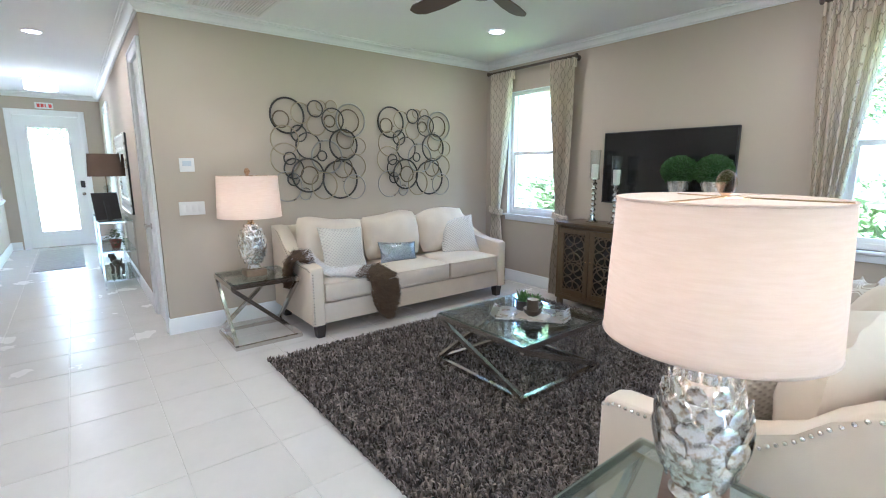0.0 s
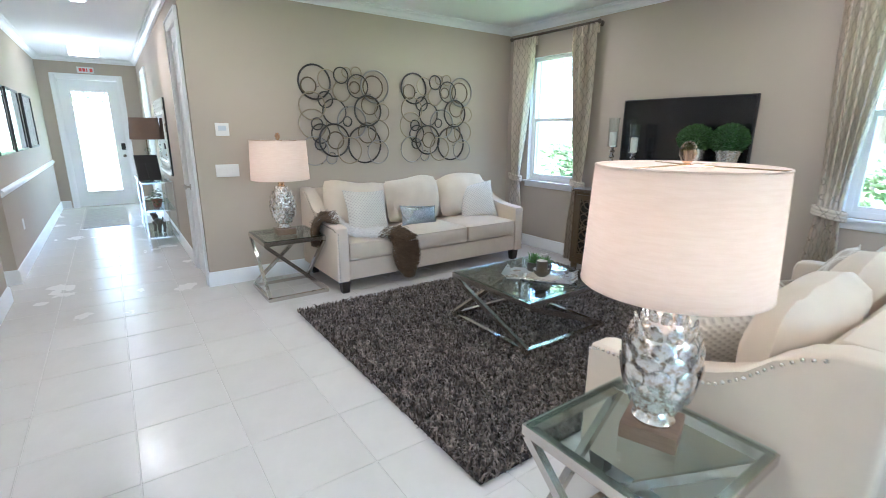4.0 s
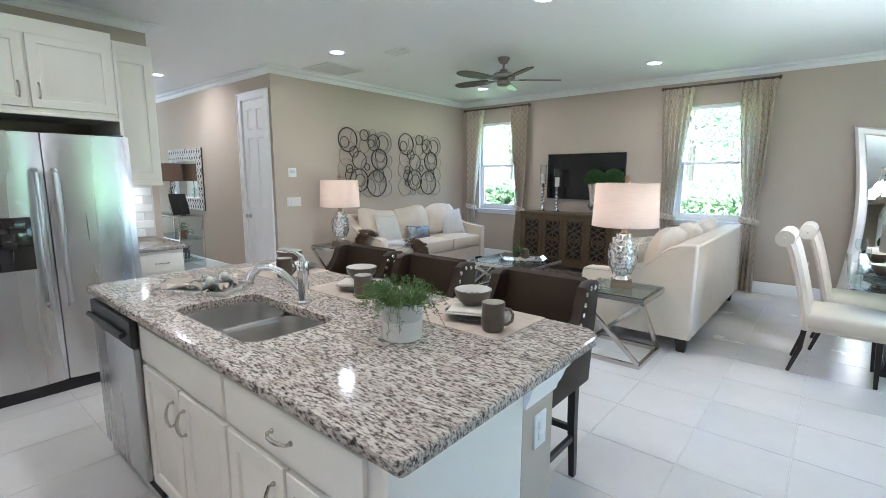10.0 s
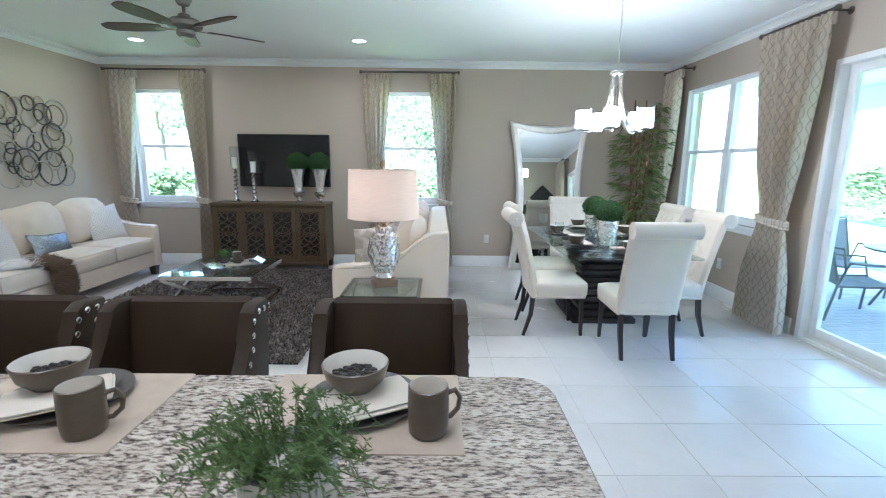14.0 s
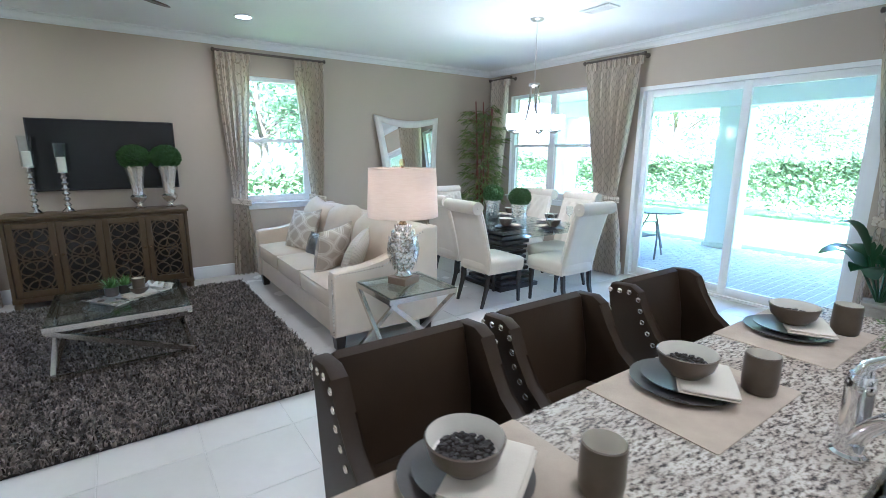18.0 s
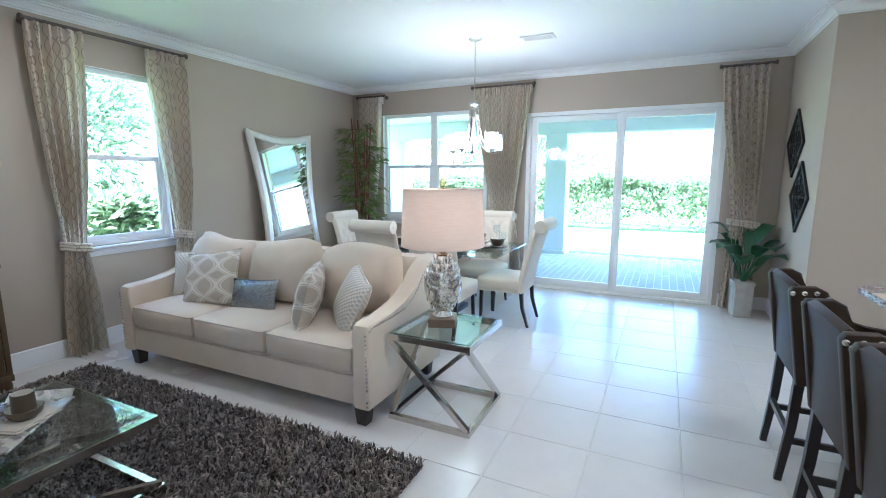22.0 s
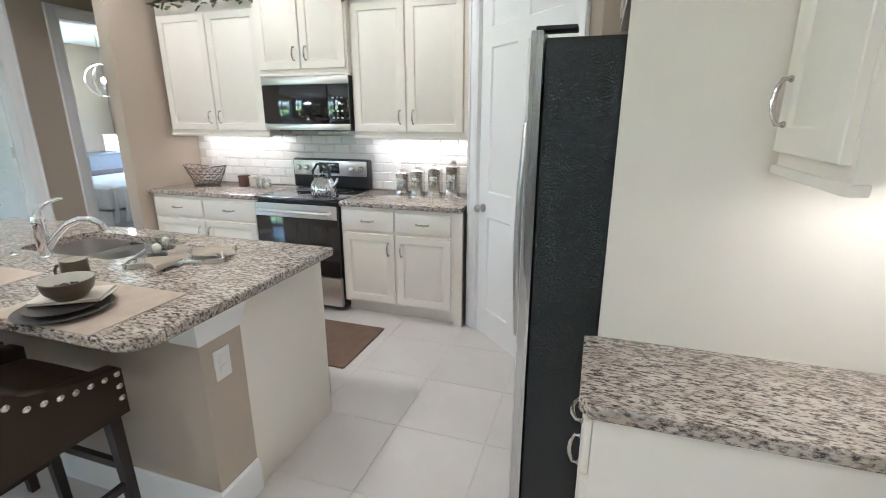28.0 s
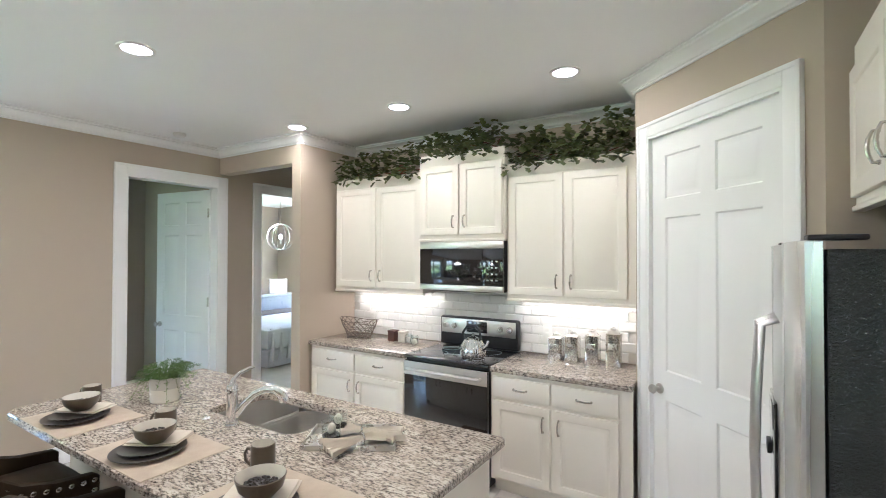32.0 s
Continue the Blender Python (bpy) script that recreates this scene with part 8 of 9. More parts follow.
# tray with napkins and two glasses
tg = thing("serving_tray", "champagne metal tray on the island", "tray", at=faces(-1.38, -1.30, 32) @ zed(CTZ))
part("tray_floor", boxes((-0.19, 0.19, -0.12, 0.12, 0.0, 0.006), r=0.002), SILVER, tg)
for r_ in ((-0.19, 0.19, -0.125, -0.118), (-0.19, 0.19, 0.118, 0.125)):
    part("tray_rim", boxes((r_[0], r_[1], r_[2], r_[3], 0.0, 0.022), r=0.002), SILVER, tg)
for x in (-0.195, 0.188):
    part("tray_rim", boxes((x, x + 0.007, -0.125, 0.125, 0.0, 0.022), r=0.002), SILVER, tg)


def loose_napkin(m, seed):
    ob = thing("ring_napkin", "cream linen napkin gathered in a crystal ring", "napkin", at=m, group="tray napkins")
    bm = bmesh.new()
    rows = []
    for i in range(25):
        u = i / 12 - 1
        w = 0.018 + 0.075 * abs(u) ** 1.3
        rows.append([bm.verts.new((u * 0.16, w * (2 * j / 16 - 1), 0.014 + 0.012 * math.sin(j * 2.2 + seed + u * 2) * (0.4 + abs(u)) + 0.01 * (1 - abs(u)))) for j in range(17)])
    for a, b in zip(rows, rows[1:]):
        for j in range(16):
            bm.faces.new((a[j], a[j + 1], b[j + 1], b[j]))
    part("cloth", bm, LINENW, ob)
    bm = bmesh.new()
    tube(bm, [(0, 0.024 * math.cos(t), 0.02 + 0.02 * math.sin(t)) for t in (2 * math.pi * k / 18 for k in range(18))], 0.005, 6, True)
    part("napkin_ring", bm, CHROME, ob, "sparkling crystal ring")
    return ob


loose_napkin(faces(-1.40, -1.345, 20) @ zed(CTZ + 0.008), 0.3)
loose_napkin(faces(-1.46, -1.27, 65) @ zed(CTZ + 0.010), 1.7)
for x, y in ((-1.33, -1.22), (-1.27, -1.32)):
    ob = thing("tumbler", "clear glass tumbler holding dark stones and a shell", "glass", at=Matrix.Translation((x, y, CTZ + 0.007)), group="tray tumblers")
    bm = bmesh.new()
    lathe(bm, [(0.036, 0.0), (0.038, 0.004), (0.042, 0.09)], 24, cap=False)
    part("glass", bm, GLASS, ob)
    bm = bmesh.new()
    lathe(bm, [(0.0, 0.002), (0.035, 0.002), (0.037, 0.03), (0.02, 0.036), (0, 0.036)], 20)
    part("stones", bm, BEAN, ob)
    bm = bmesh.new()
    ball(bm, (0.0, 0, 0.055), 0.022, 10, 8, (0.8, 1, 1.1))
    part("shell", bm, CREAMGL, ob)

# range wall clutter
wb = thing("wire_basket", "oblong bronze wire basket on the worktop", "basket", at=at_range(0.33, -3.20) @ zed(0.918) @ Matrix.Diagonal((1.28, 1.2, 1.05, 1)))
bm = bmesh.new()
lev = [(0.0, 0.11, 0.055), (0.05, 0.125, 0.07), (0.10, 0.15, 0.085), (0.15, 0.175, 0.10)]
loops = [[(rx * math.cos(t), ry * math.sin(t), z + (0.025 * math.cos(t) ** 2 if z > 0.12 else 0)) for t in (2 * math.pi * k / 32 for k in range(32))] for z, rx, ry in lev]
for lp in loops:
    tube(bm, lp, 0.0028, 5, True)
for k in range(0, 32, 2):
    for a, b in zip(loops, loops[1:]):
        tube(bm, [a[k], b[(k + 2) % 32]], 0.002, 4)
        tube(bm, [a[k], b[(k - 2) % 32]], 0.002, 4)
part("wire_mesh", bm, ROD, wb)
BOXB = surface("brown_box", (0.10, 0.045, 0.03), scale=10, fine=80, rough=0.5, bump=0.05)
for x, w, h, mat, lab, nm in ((-0.03, 0.075, 0.10, BOXB, "small brown card box on the worktop", "gift_box"), (-0.15, 0.07, 0.10, CREAMGL, "small cream canister on the worktop", "small_canister")):
    ob = thing(nm, lab, "box", at=at_range(x, -3.20) @ zed(0.915))
    part("body", boxes((0, w, 0, w, 0, h * 0.8), r=0.003), mat, ob)
    part("lid", boxes((-0.002, w + 0.002, -0.002, w + 0.002, h * 0.8, h), r=0.003), mat, ob)
for i, (x, y) in enumerate(((-0.27, -3.21), (-0.36, -3.17))):
    ob = thing("small_jar", "small clear glass jar with a shell inside", "jar", at=Matrix.Translation((x, y, 0.915)), group="worktop jars")
    bm = bmesh.new()
    lathe(bm, [(0.035, 0), (0.04, 0.02), (0.038, 0.07), (0.03, 0.085)], 20, cap=False)
    part("glass", bm, GLASS, ob)
    bm = bmesh.new()
    ball(bm, (0, 0, 0.03), 0.028, 10, 8)
    part("filling", bm, CREAMGL, ob)
kt = thing("kettle", "polished ribbed steel kettle on the cooktop", "kettle", at=at_range(-1.06, -2.98) @ zed(0.9205))
bm = bmesh.new()
lathe(bm, [(0.085, 0), (0.092, 0.01), (0.095, 0.05), (0.085, 0.10), (0.06, 0.14), (0.045, 0.15), (0.045, 0.155), (0.02, 0.165), (0.008, 0.175), (0.012, 0.185), (0.0, 0.19)], 30)
part("body", bm, CHROME, kt)
for k in range(20):
    a = 2 * math.pi * k / 20
    bm = bmesh.new()
    tube(bm, [(0.093 * math.cos(a), 0.093 * math.sin(a), 0.012), (0.097 * math.cos(a), 0.097 * math.sin(a), 0.05), (0.087 * math.cos(a), 0.087 * math.sin(a), 0.10), (0.06 * math.cos(a), 0.06 * math.sin(a), 0.142)], 0.004, 5)
    part("rib", bm, CHROME, kt)
bm = bmesh.new()
tube(bm, [(0.08, 0, 0.07), (0.115, 0, 0.10), (0.13, 0, 0.14)], [0.018, 0.013, 0.010], 10)
part("spout", bm, CHROME, kt)
bm = bmesh.new()
tube(bm, [(-0.075, 0, 0.12), (-0.09, 0, 0.19), (-0.05, 0, 0.245), (0.02, 0, 0.25), (0.06, 0, 0.21), (0.065, 0, 0.14)], 0.010, 10)
part("handle", bm, BLACK, kt)


def antique_mirror(nt, vec, col, grain):
    a = noise_node(nt, vec, 70, 4.0, 0.7)
    return mix_col(nt, ramp(nt, a, (0.46, 0.0), (0.6, 1.0)), (0.86, 0.84, 0.80), (0.42, 0.38, 0.32)), a


ANTIQ = surface("antique_mirror", (0.7, 0.68, 0.64), rough=0.14, metal=0.9, bump=0.1, pattern=antique_mirror)
for i, (x, y, h) in enumerate(((-1.62, -3.29, 0.215), (-1.745, -3.30, 0.24), (-1.895, -3.30, 0.265), (-2.045, -3.30, 0.295))):
    ob = thing("canister", "square antiqued mirror canister with a silver lid", "canister", at=at_range(x, y) @ zed(0.915), group="mirror canisters")
    w = 0.048
    bm = bmesh.new()
    prism(bm, rounded(2 * w, 2 * w, 0.008, 2), 0, h * 0.80, r=0.003, seg=1)
    part("body", bm, ANTIQ, ob)
    part("label", boxes((-0.03, 0.03, -w - 0.003, -w, h * 0.42, h * 0.58), r=0.002), SILVER, ob, "small blank silver label")
    bm = bmesh.new()
    for k, (q, z) in enumerate(((w * 0.95, h * 0.80), (w * 0.5, h * 0.88))):
        pass
    lo = [bm.verts.new((sx * w * 0.96, sy * w * 0.96, h * 0.801)) for sx, sy in ((1, 1), (-1, 1), (-1, -1), (1, -1))]
    hi = [bm.verts.new((sx * w * 0.42, sy * w * 0.42, h * 0.885)) for sx, sy in ((1, 1), (-1, 1), (-1, -1), (1, -1))]
    strip(lo, hi)
    bm.faces.new(hi)
    bm.faces.new(lo[::-1])
    part("shoulder", bm, SILVER, ob)
    bm = bmesh.new()
    lathe(bm, [(0.02, h * 0.885), (0.024, h * 0.90), (0.024, h * 0.93), (0.006, h * 0.94), (0.010, h * 0.97), (0.0, h)], 16)
    part("lid", bm, SILVER, ob)

# ivy garland on the wall cabinets
IVY = surface("ivy_leaf", (0.085, 0.115, 0.04), (0.17, 0.16, 0.07), scale=12, fine=40, rough=0.45, bump=0.1, vary=0.3, per_piece=0.45, island=True, through_light=0.1)


def ivy(x0, x1, z, seed, front, n=430, lift=0.10):
    ob = thing("ivy_garland", "green artificial ivy lying on the wall cabinets", "plant", at=Matrix.Translation((0, 0, 0)), group="cabinet ivy")
    r = random.Random(seed)
    vs, fs = [], []
    bm = bmesh.new()
    pts = [(x0 + (x1 - x0) * k / 10, front - 0.08 + r.uniform(-0.04, 0.04), z + 0.03 + r.uniform(0, lift * 0.5)) for k in range(11)]
    tube(bm, pts, 0.004, 5)
    part("vine", bm, CANE, ob)
    for _ in range(n):
        x = r.uniform(x0, x1)
        env = 0.35 + 0.55 * noise.noise((x * 2.5, seed, 0.5))
        p = V((x, front + r.uniform(-0.18, 0.045), z + 0.02 + r.random() ** 1.3 * (lift + 0.10) * (0.6 + env)))
        if r.random() < 0.13:
            p = V((x, front + 0.055, z - r.uniform(0.0, 0.05)))
        d = V((r.uniform(-0.8, 0.8), r.uniform(0.2, 1.0), r.uniform(-0.5, 0.7))).normalized()
        s = d.cross(V((0, 0, 1))).normalized()
        up = s.cross(d)
        k = r.uniform(0.035, 0.065)
        i = len(vs)
        shape = [(0, 0), (0.55, 0.35), (0.3, 0.6), (0.5, 0.95), (0, 1.25), (-0.5, 0.95), (-0.3, 0.6), (-0.55, 0.35)]
        for u, v_ in shape:
            vs.append(tuple(p + s * u * k + d * v_ * k - up * 0.25 * k * v_ * v_ + up * 0.2 * k * abs(u)))
        fs += [(i, i + 1, i + 2), (i, i + 2, i + 3, i + 4), (i, i + 4, i + 5, i + 6), (i, i + 6, i + 7)]
    part("leaves", raw("leaves", vs, fs, IVY), IVY, ob, "lobed ivy leaves", kind="stuff")


ivy(-0.50, 0.56, 2.45, 1, UF - 0.02)
ivy(-1.22, -0.52, 2.57, 2, UF + 0.04, 380, 0.10)
ivy(-2.22, -1.24, 2.43, 3, UF - 0.02, 560, 0.13)
ob = thing("wicker_ball", "dark red wicker ball among the ivy", "ornament", at=Matrix.Translation((-0.15, -3.24, 2.51)))
bm = bmesh.new()
ball(bm, (0, 0, 0), 0.055, 14, 10)
part("weave", bm, POT, ob)

# kitchen mat
MATB = surface("brown_mat", (0.19, 0.125, 0.085), (0.15, 0.10, 0.07), scale=12, fine=300, rough=0.95, bump=0.7, vary=0.2)
bm = bmesh.new()
prism(bm, rounded(0.95, 0.60, 0.015, 2), 0.0005, 0.012, r=0.003, seg=1)
thing("kitchen_mat", "brown woven kitchen mat in front of the range", "mat", at=Matrix.Translation((-1.245, -2.335, 0)), bm=bm, material=MATB)

# ---- hall ----
BRONZE = surface("aged_bronze", (0.10, 0.085, 0.065), (0.17, 0.15, 0.12), scale=20, fine=90, rough=0.4, metal=0.7, bump=0.2, vary=0.3)
MOCHA = surface("mocha_shade", (0.17, 0.115, 0.08), scale=8, fine=400, rough=0.9, bump=0.15, vary=0.08, through_light=0.15)
RUNNER = surface("grey_runner", (0.30, 0.28, 0.26), (0.44, 0.42, 0.39), scale=16, fine=220, rough=0.95, bump=0.6, vary=0.25)
FRAMEBLK = surface("black_frame", (0.014, 0.013, 0.013), scale=6, fine=120, rough=0.35, bump=0.05, vary=0.2)
MATBOARD = surface("mat_board", (0.80, 0.79, 0.76), scale=4, fine=200, rough=0.8, bump=0.05, vary=0.03)
PICT = surface("pale_print", (0.62, 0.66, 0.66), (0.36, 0.40, 0.40), scale=7, fine=30, rough=0.6, bump=0.0, vary=0.2)
GALLERYGLASS = clear_glass("picture_glass", (0.97, 0.98, 0.98), 0.0, 1.4)

# three framed prints and the chair rail on the south wall
for x0, x1 in ((-6.90, -5.98), (-8.04, -7.10), (-9.34, -8.40)):
    ob = thing("framed_print", "pale print in a white mat and thin black frame", "picture", at=faces((x0 + x1) / 2, YL + 0.003, 180), group="hall prints")
    w, z0, z1 = (x1 - x0) / 2, 1.26, 2.00
    for r_ in ((-w, -w + 0.028, z0, z1), (w - 0.028, w, z0, z1), (-w + 0.028, w - 0.028, z0, z0 + 0.028), (-w + 0.028, w - 0.028, z1 - 0.028, z1)):
        part("frame_rail", boxes((r_[0], r_[1], -0.032, 0, r_[2], r_[3]), r=0.003, seg=1), FRAMEBLK, ob)
    part("mat", boxes((-w + 0.028, w - 0.028, -0.016, -0.004, z0 + 0.028, z1 - 0.028)), MATBOARD, ob)
    part("print", boxes((-w + 0.20, w - 0.20, -0.0175, -0.0162, z0 + 0.17, z1 - 0.17)), PICT, ob)
    part("glazing", boxes((-w + 0.028, w - 0.028, -0.024, -0.022, z0 + 0.028, z1 - 0.028)), GALLERYGLASS, ob)
bm = bmesh.new()
molding(bm, [(-11.28, YL), (-5.73, YL)], [(0, 0.875), (0.010, 0.875), (0.012, 0.888), (0.024, 0.898), (0.030, 0.912), (0.030, 0.928), (0.018, 0.938), (0.010, 0.948), (0, 0.948)])
thing("chair_rail", "white moulded chair rail along the hall wall", "molding", kind="structure", bm=bm, material=TRIM)

# lattice mirror
lm = thing("lattice_mirror", "large wall mirror with a white lattice frame over dark glass", "mirror", at=faces(-7.305, YH - 0.002, 0))
LW, LZ0, LZ1, LB = 0.645, 0.93, 1.92, 0.185
part("backing", boxes((-LW, LW, -0.02, 0.0, LZ0, LZ1), r=0.003, seg=1), FRAMEBLK, lm)
part("mirror_pane", boxes((-LW + LB, LW - LB, -0.0245, -0.0205, LZ0 + LB, LZ1 - LB)), MIRROR, lm)
for r_ in ((-LW + LB - 0.02, -LW + LB, LZ0 + LB - 0.02, LZ1 - LB + 0.02), (LW - LB, LW - LB + 0.02, LZ0 + LB - 0.02, LZ1 - LB + 0.02), (-LW + LB, LW - LB, LZ0 + LB - 0.02, LZ0 + LB), (-LW + LB, LW - LB, LZ1 - LB, LZ1 - LB + 0.02),
           (-LW, -LW + 0.016, LZ0, LZ1), (LW - 0.016, LW, LZ0, LZ1), (-LW + 0.016, LW - 0.016, LZ0, LZ0 + 0.016), (-LW + 0.016, LW - 0.016, LZ1 - 0.016, LZ1)):
    part("frame_rail", boxes((r_[0], r_[1], -0.034, -0.0205, r_[2], r_[3]), r=0.002, seg=1), SILVER, lm)


def lattice_cell(parent, x, z, w, h):
    """One ogee ring of the lattice."""
    bm = bmesh.new()
    pts = []
    for k in range(20):
        a = 2 * math.pi * k / 20
        q = 1.0 - 0.16 * math.sin(2 * a) ** 2
        pts.append((x + w / 2 * math.cos(a) * q, -0.027, z + h / 2 * math.sin(a) * q))
    tube(bm, pts, 0.0085, 4, True)
    part("lattice_ring", bm, MATBOARD, parent)


n = 0
for i in range(14):
    for j in range(10):
        x, z = -LW + 0.05 + i * (2 * LW - 0.10) / 13, LZ0 + 0.055 + j * (LZ1 - LZ0 - 0.11) / 9
        if abs(x) > LW - LB + 0.01 or z < LZ0 + LB - 0.01 or z > LZ1 - LB + 0.01:
            lattice_cell(lm, x, z, 0.085, 0.10)

# chrome and glass console
eg = thing("console_etagere", "three-tier chrome console table with glass shelves", "console table", at=Matrix.Translation((-7.40, 0.755, 0)))
EW, ED = 0.60, 0.18
for x in (-EW, EW):
    for y in (-ED, ED):
        part("post", boxes((x - 0.011, x + 0.011, y - 0.011, y + 0.011, 0.0, 0.86), r=0.002, seg=1), CHROME, eg)
for z in (0.10, 0.46, 0.83):
    for y in (-ED, ED):
        part("rail", boxes((-EW + 0.0115, EW - 0.0115, y - 0.009, y + 0.009, z, z + 0.018)), CHROME, eg)
    for x in (-EW, EW):
        part("rail", boxes((x - 0.009, x + 0.009, -ED + 0.0115, ED - 0.0115, z, z + 0.018)), CHROME, eg)
    part("glass_shelf", boxes((-EW + 0.012, EW - 0.012, -ED + 0.012, ED - 0.012, z + 0.019, z + 0.027), r=0.001, seg=1), TABLEGLASS, eg)
hl = thing("console_lamp", "table lamp with stacked glass balls and a brown drum shade", "lamp", at=Matrix.Translation((-7.46, 0.74, 0.857)))
bm = bmesh.new()
lathe(bm, [(0.075, 0), (0.075, 0.015), (0.03, 0.03), (0.012, 0.04), (0.0, 0.04)], 24)
part("foot", bm, CHROME, hl)
for z, r_ in ((0.095, 0.055), (0.20, 0.05), (0.30, 0.045), (0.385, 0.04)):
    bm = bmesh.new()
    ball(bm, (0, 0, z), r_, 18, 12)
    part("glass_ball", bm, GLASS, hl, "clear glass ball")
bm = bmesh.new()
tube(bm, [(0, 0, 0.03), (0, 0, 0.62)], 0.007, 8)
part("stem", bm, BRASS, hl)
bm = bmesh.new()
lathe(bm, [(0.195, 0.535), (0.175, 0.825)], 40, cap=False)
lathe(bm, [(0.192, 0.535), (0.172, 0.825)], 40, cap=False)
part("shade", bm, MOCHA, hl, "mocha brown drum shade")
es = thing("easel_frame", "black easel-backed photo frame seen from behind", "picture frame", at=faces(-6.98, 0.70, 100) @ zed(0.857))
bm = bmesh.new()
bmesh.ops.create_cube(bm, size=1.0, matrix=Matrix.Translation((0, 0.06, 0.17)) @ Matrix.Rotation(radians(-18), 4, "X") @ Matrix.Diagonal((0.27, 0.018, 0.345, 1)))
part("frame", bm, FRAMEBLK, es)
bm = bmesh.new()
bar(bm, (0, -0.055, 0.004), (0, 0.06, 0.23), 0.05, 0.006)
part("easel_leg", bm, FRAMEBLK, es)
iv = thing("potted_ivy", "green ivy in a terracotta pot on the console", "potted plant", at=Matrix.Translation((-7.08, 0.74, 0.487)))
bm = bmesh.new()
lathe(bm, [(0.045, 0), (0.062, 0.085), (0.068, 0.086), (0.068, 0.11), (0.058, 0.11), (0.055, 0.095), (0, 0.095)], 24)
part("pot", bm, POT, iv, "terracotta pot")
rr = random.Random(77)
vs, fs = [], []
for _ in range(150):
    a, q = rr.uniform(0, 6.28), rr.random() ** 0.6
    p = V((0.15 * q * math.cos(a), 0.13 * q * math.sin(a), 0.12 + 0.15 * (1 - q * q) * rr.random() - 0.07 * q * q))
    d = V((math.cos(a), math.sin(a), rr.uniform(-0.3, 0.7))).normalized()
    s = d.cross(V((0, 0, 1))).normalized()
    k, i = rr.uniform(0.022, 0.04), len(vs)
    for u, v_ in ((0, 0), (0.55, 0.35), (0.4, 0.9), (0, 1.25), (-0.4, 0.9), (-0.55, 0.35)):
        vs.append(tuple(p + s * u * k + d * v_ * k - V((0, 0, 0.3 * k * v_ * v_))))
    fs += [(i, i + 1, i + 2, i + 3), (i, i + 3, i + 4, i + 5)]
part("leaves", raw("potted_leaves", vs, fs, IVY), IVY, iv, "lobed ivy leaves", kind="stuff")
bm = bmesh.new()
for (p, r_, s_) in (((0, 0, 0.15), 0.06, (1.7, 0.8, 0.85)), ((0.10, 0, 0.20), 0.05, (0.9, 0.75, 1.1)), ((0.145, 0, 0.235), 0.042, (1.1, 0.9, 0.9)), ((0.185, 0, 0.225), 0.022, (1.3, 0.9, 0.8)), ((0.135, 0.03, 0.25), 0.016, (0.8, 0.5, 1.5)), ((0.135, -0.03, 0.25), 0.016, (0.8, 0.5, 1.5))):
    ball(bm, p, r_, 14, 10, s_)
for x, y in ((-0.075, 0.03), (-0.07, -0.03), (0.075, 0.03), (0.085, -0.03)):
    tube(bm, [(x, y, 0.15), (x - 0.01, y, 0.07), (x + 0.005, y, 0.008)], [0.028, 0.017, 0.019], 8)
tube(bm, [(-0.09, 0, 0.17), (-0.125, 0, 0.20), (-0.13, 0, 0.235)], [0.014, 0.01, 0.005], 8)
thing("dog_statue", "small bronze dog figure standing on the lowest shelf", "statue", at=faces(-7.12, 0.73, 200) @ zed(0.127), bm=bm, material=BRONZE)
# runner
bm = bmesh.new()
prism(bm, rounded(2.2, 0.62, 0.01, 1), 0.0, 0.008, r=0.002, seg=1)
ru = thing("runner_rug", "grey patterned runner rug inside the front door", "rug", at=Matrix.Translation((-9.82, 0.10, 0.0005)))
part("weave", bm, RUNNER, ru)
# drum ceiling light
DRUMGLOW = glow("lit_drum_cloth", (1.0, 0.93, 0.90), 0.22)
fl = thing("drum_ceiling_light", "white drum ceiling light on a nickel mount, lit", "ceiling light", at=Matrix.Translation((-9.0, 0.18, 0)))
bm = bmesh.new()
lathe(bm, [(0.0, HC - 0.001), (0.075, HC - 0.001), (0.075, HC - 0.02), (0.012, HC - 0.026), (0.012, HC - 0.075), (0.0, HC - 0.075)], 28)
part("mount", bm, NICKEL, fl)
bm = bmesh.new()
lathe(bm, [(0.0, HC - 0.22), (0.19, HC - 0.22), (0.19, HC - 0.075), (0.0, HC - 0.075)], 40)
part("drum_shade", bm, DRUMGLOW, fl, "glowing white drum")
lamp("hall_light", "POINT", (-9.0, 0.18, HC - 0.36), 0.5, SOFT_WARM, 0.12)
ex = thing("exit_sign", "small red and white exit sign above the front door", "sign", at=faces(XD + 0.02, 0.13, 90))
part("plate", boxes((-0.13, 0.13, -0.012, 0.015, 2.565, 2.675), r=0.004), WHITE, ex)
EXITRED = surface("exit_red", (0.62, 0.06, 0.04), scale=5, fine=50, rough=0.4, bump=0, vary=0.05)
for k, w in enumerate((0.045, 0.045, 0.02, 0.045)):
    part("letter_bar", boxes((-0.10 + 0.055 * k, -0.10 + 0.055 * k + w, -0.0145, -0.0122, 2.59, 2.65)), EXITRED, ex)

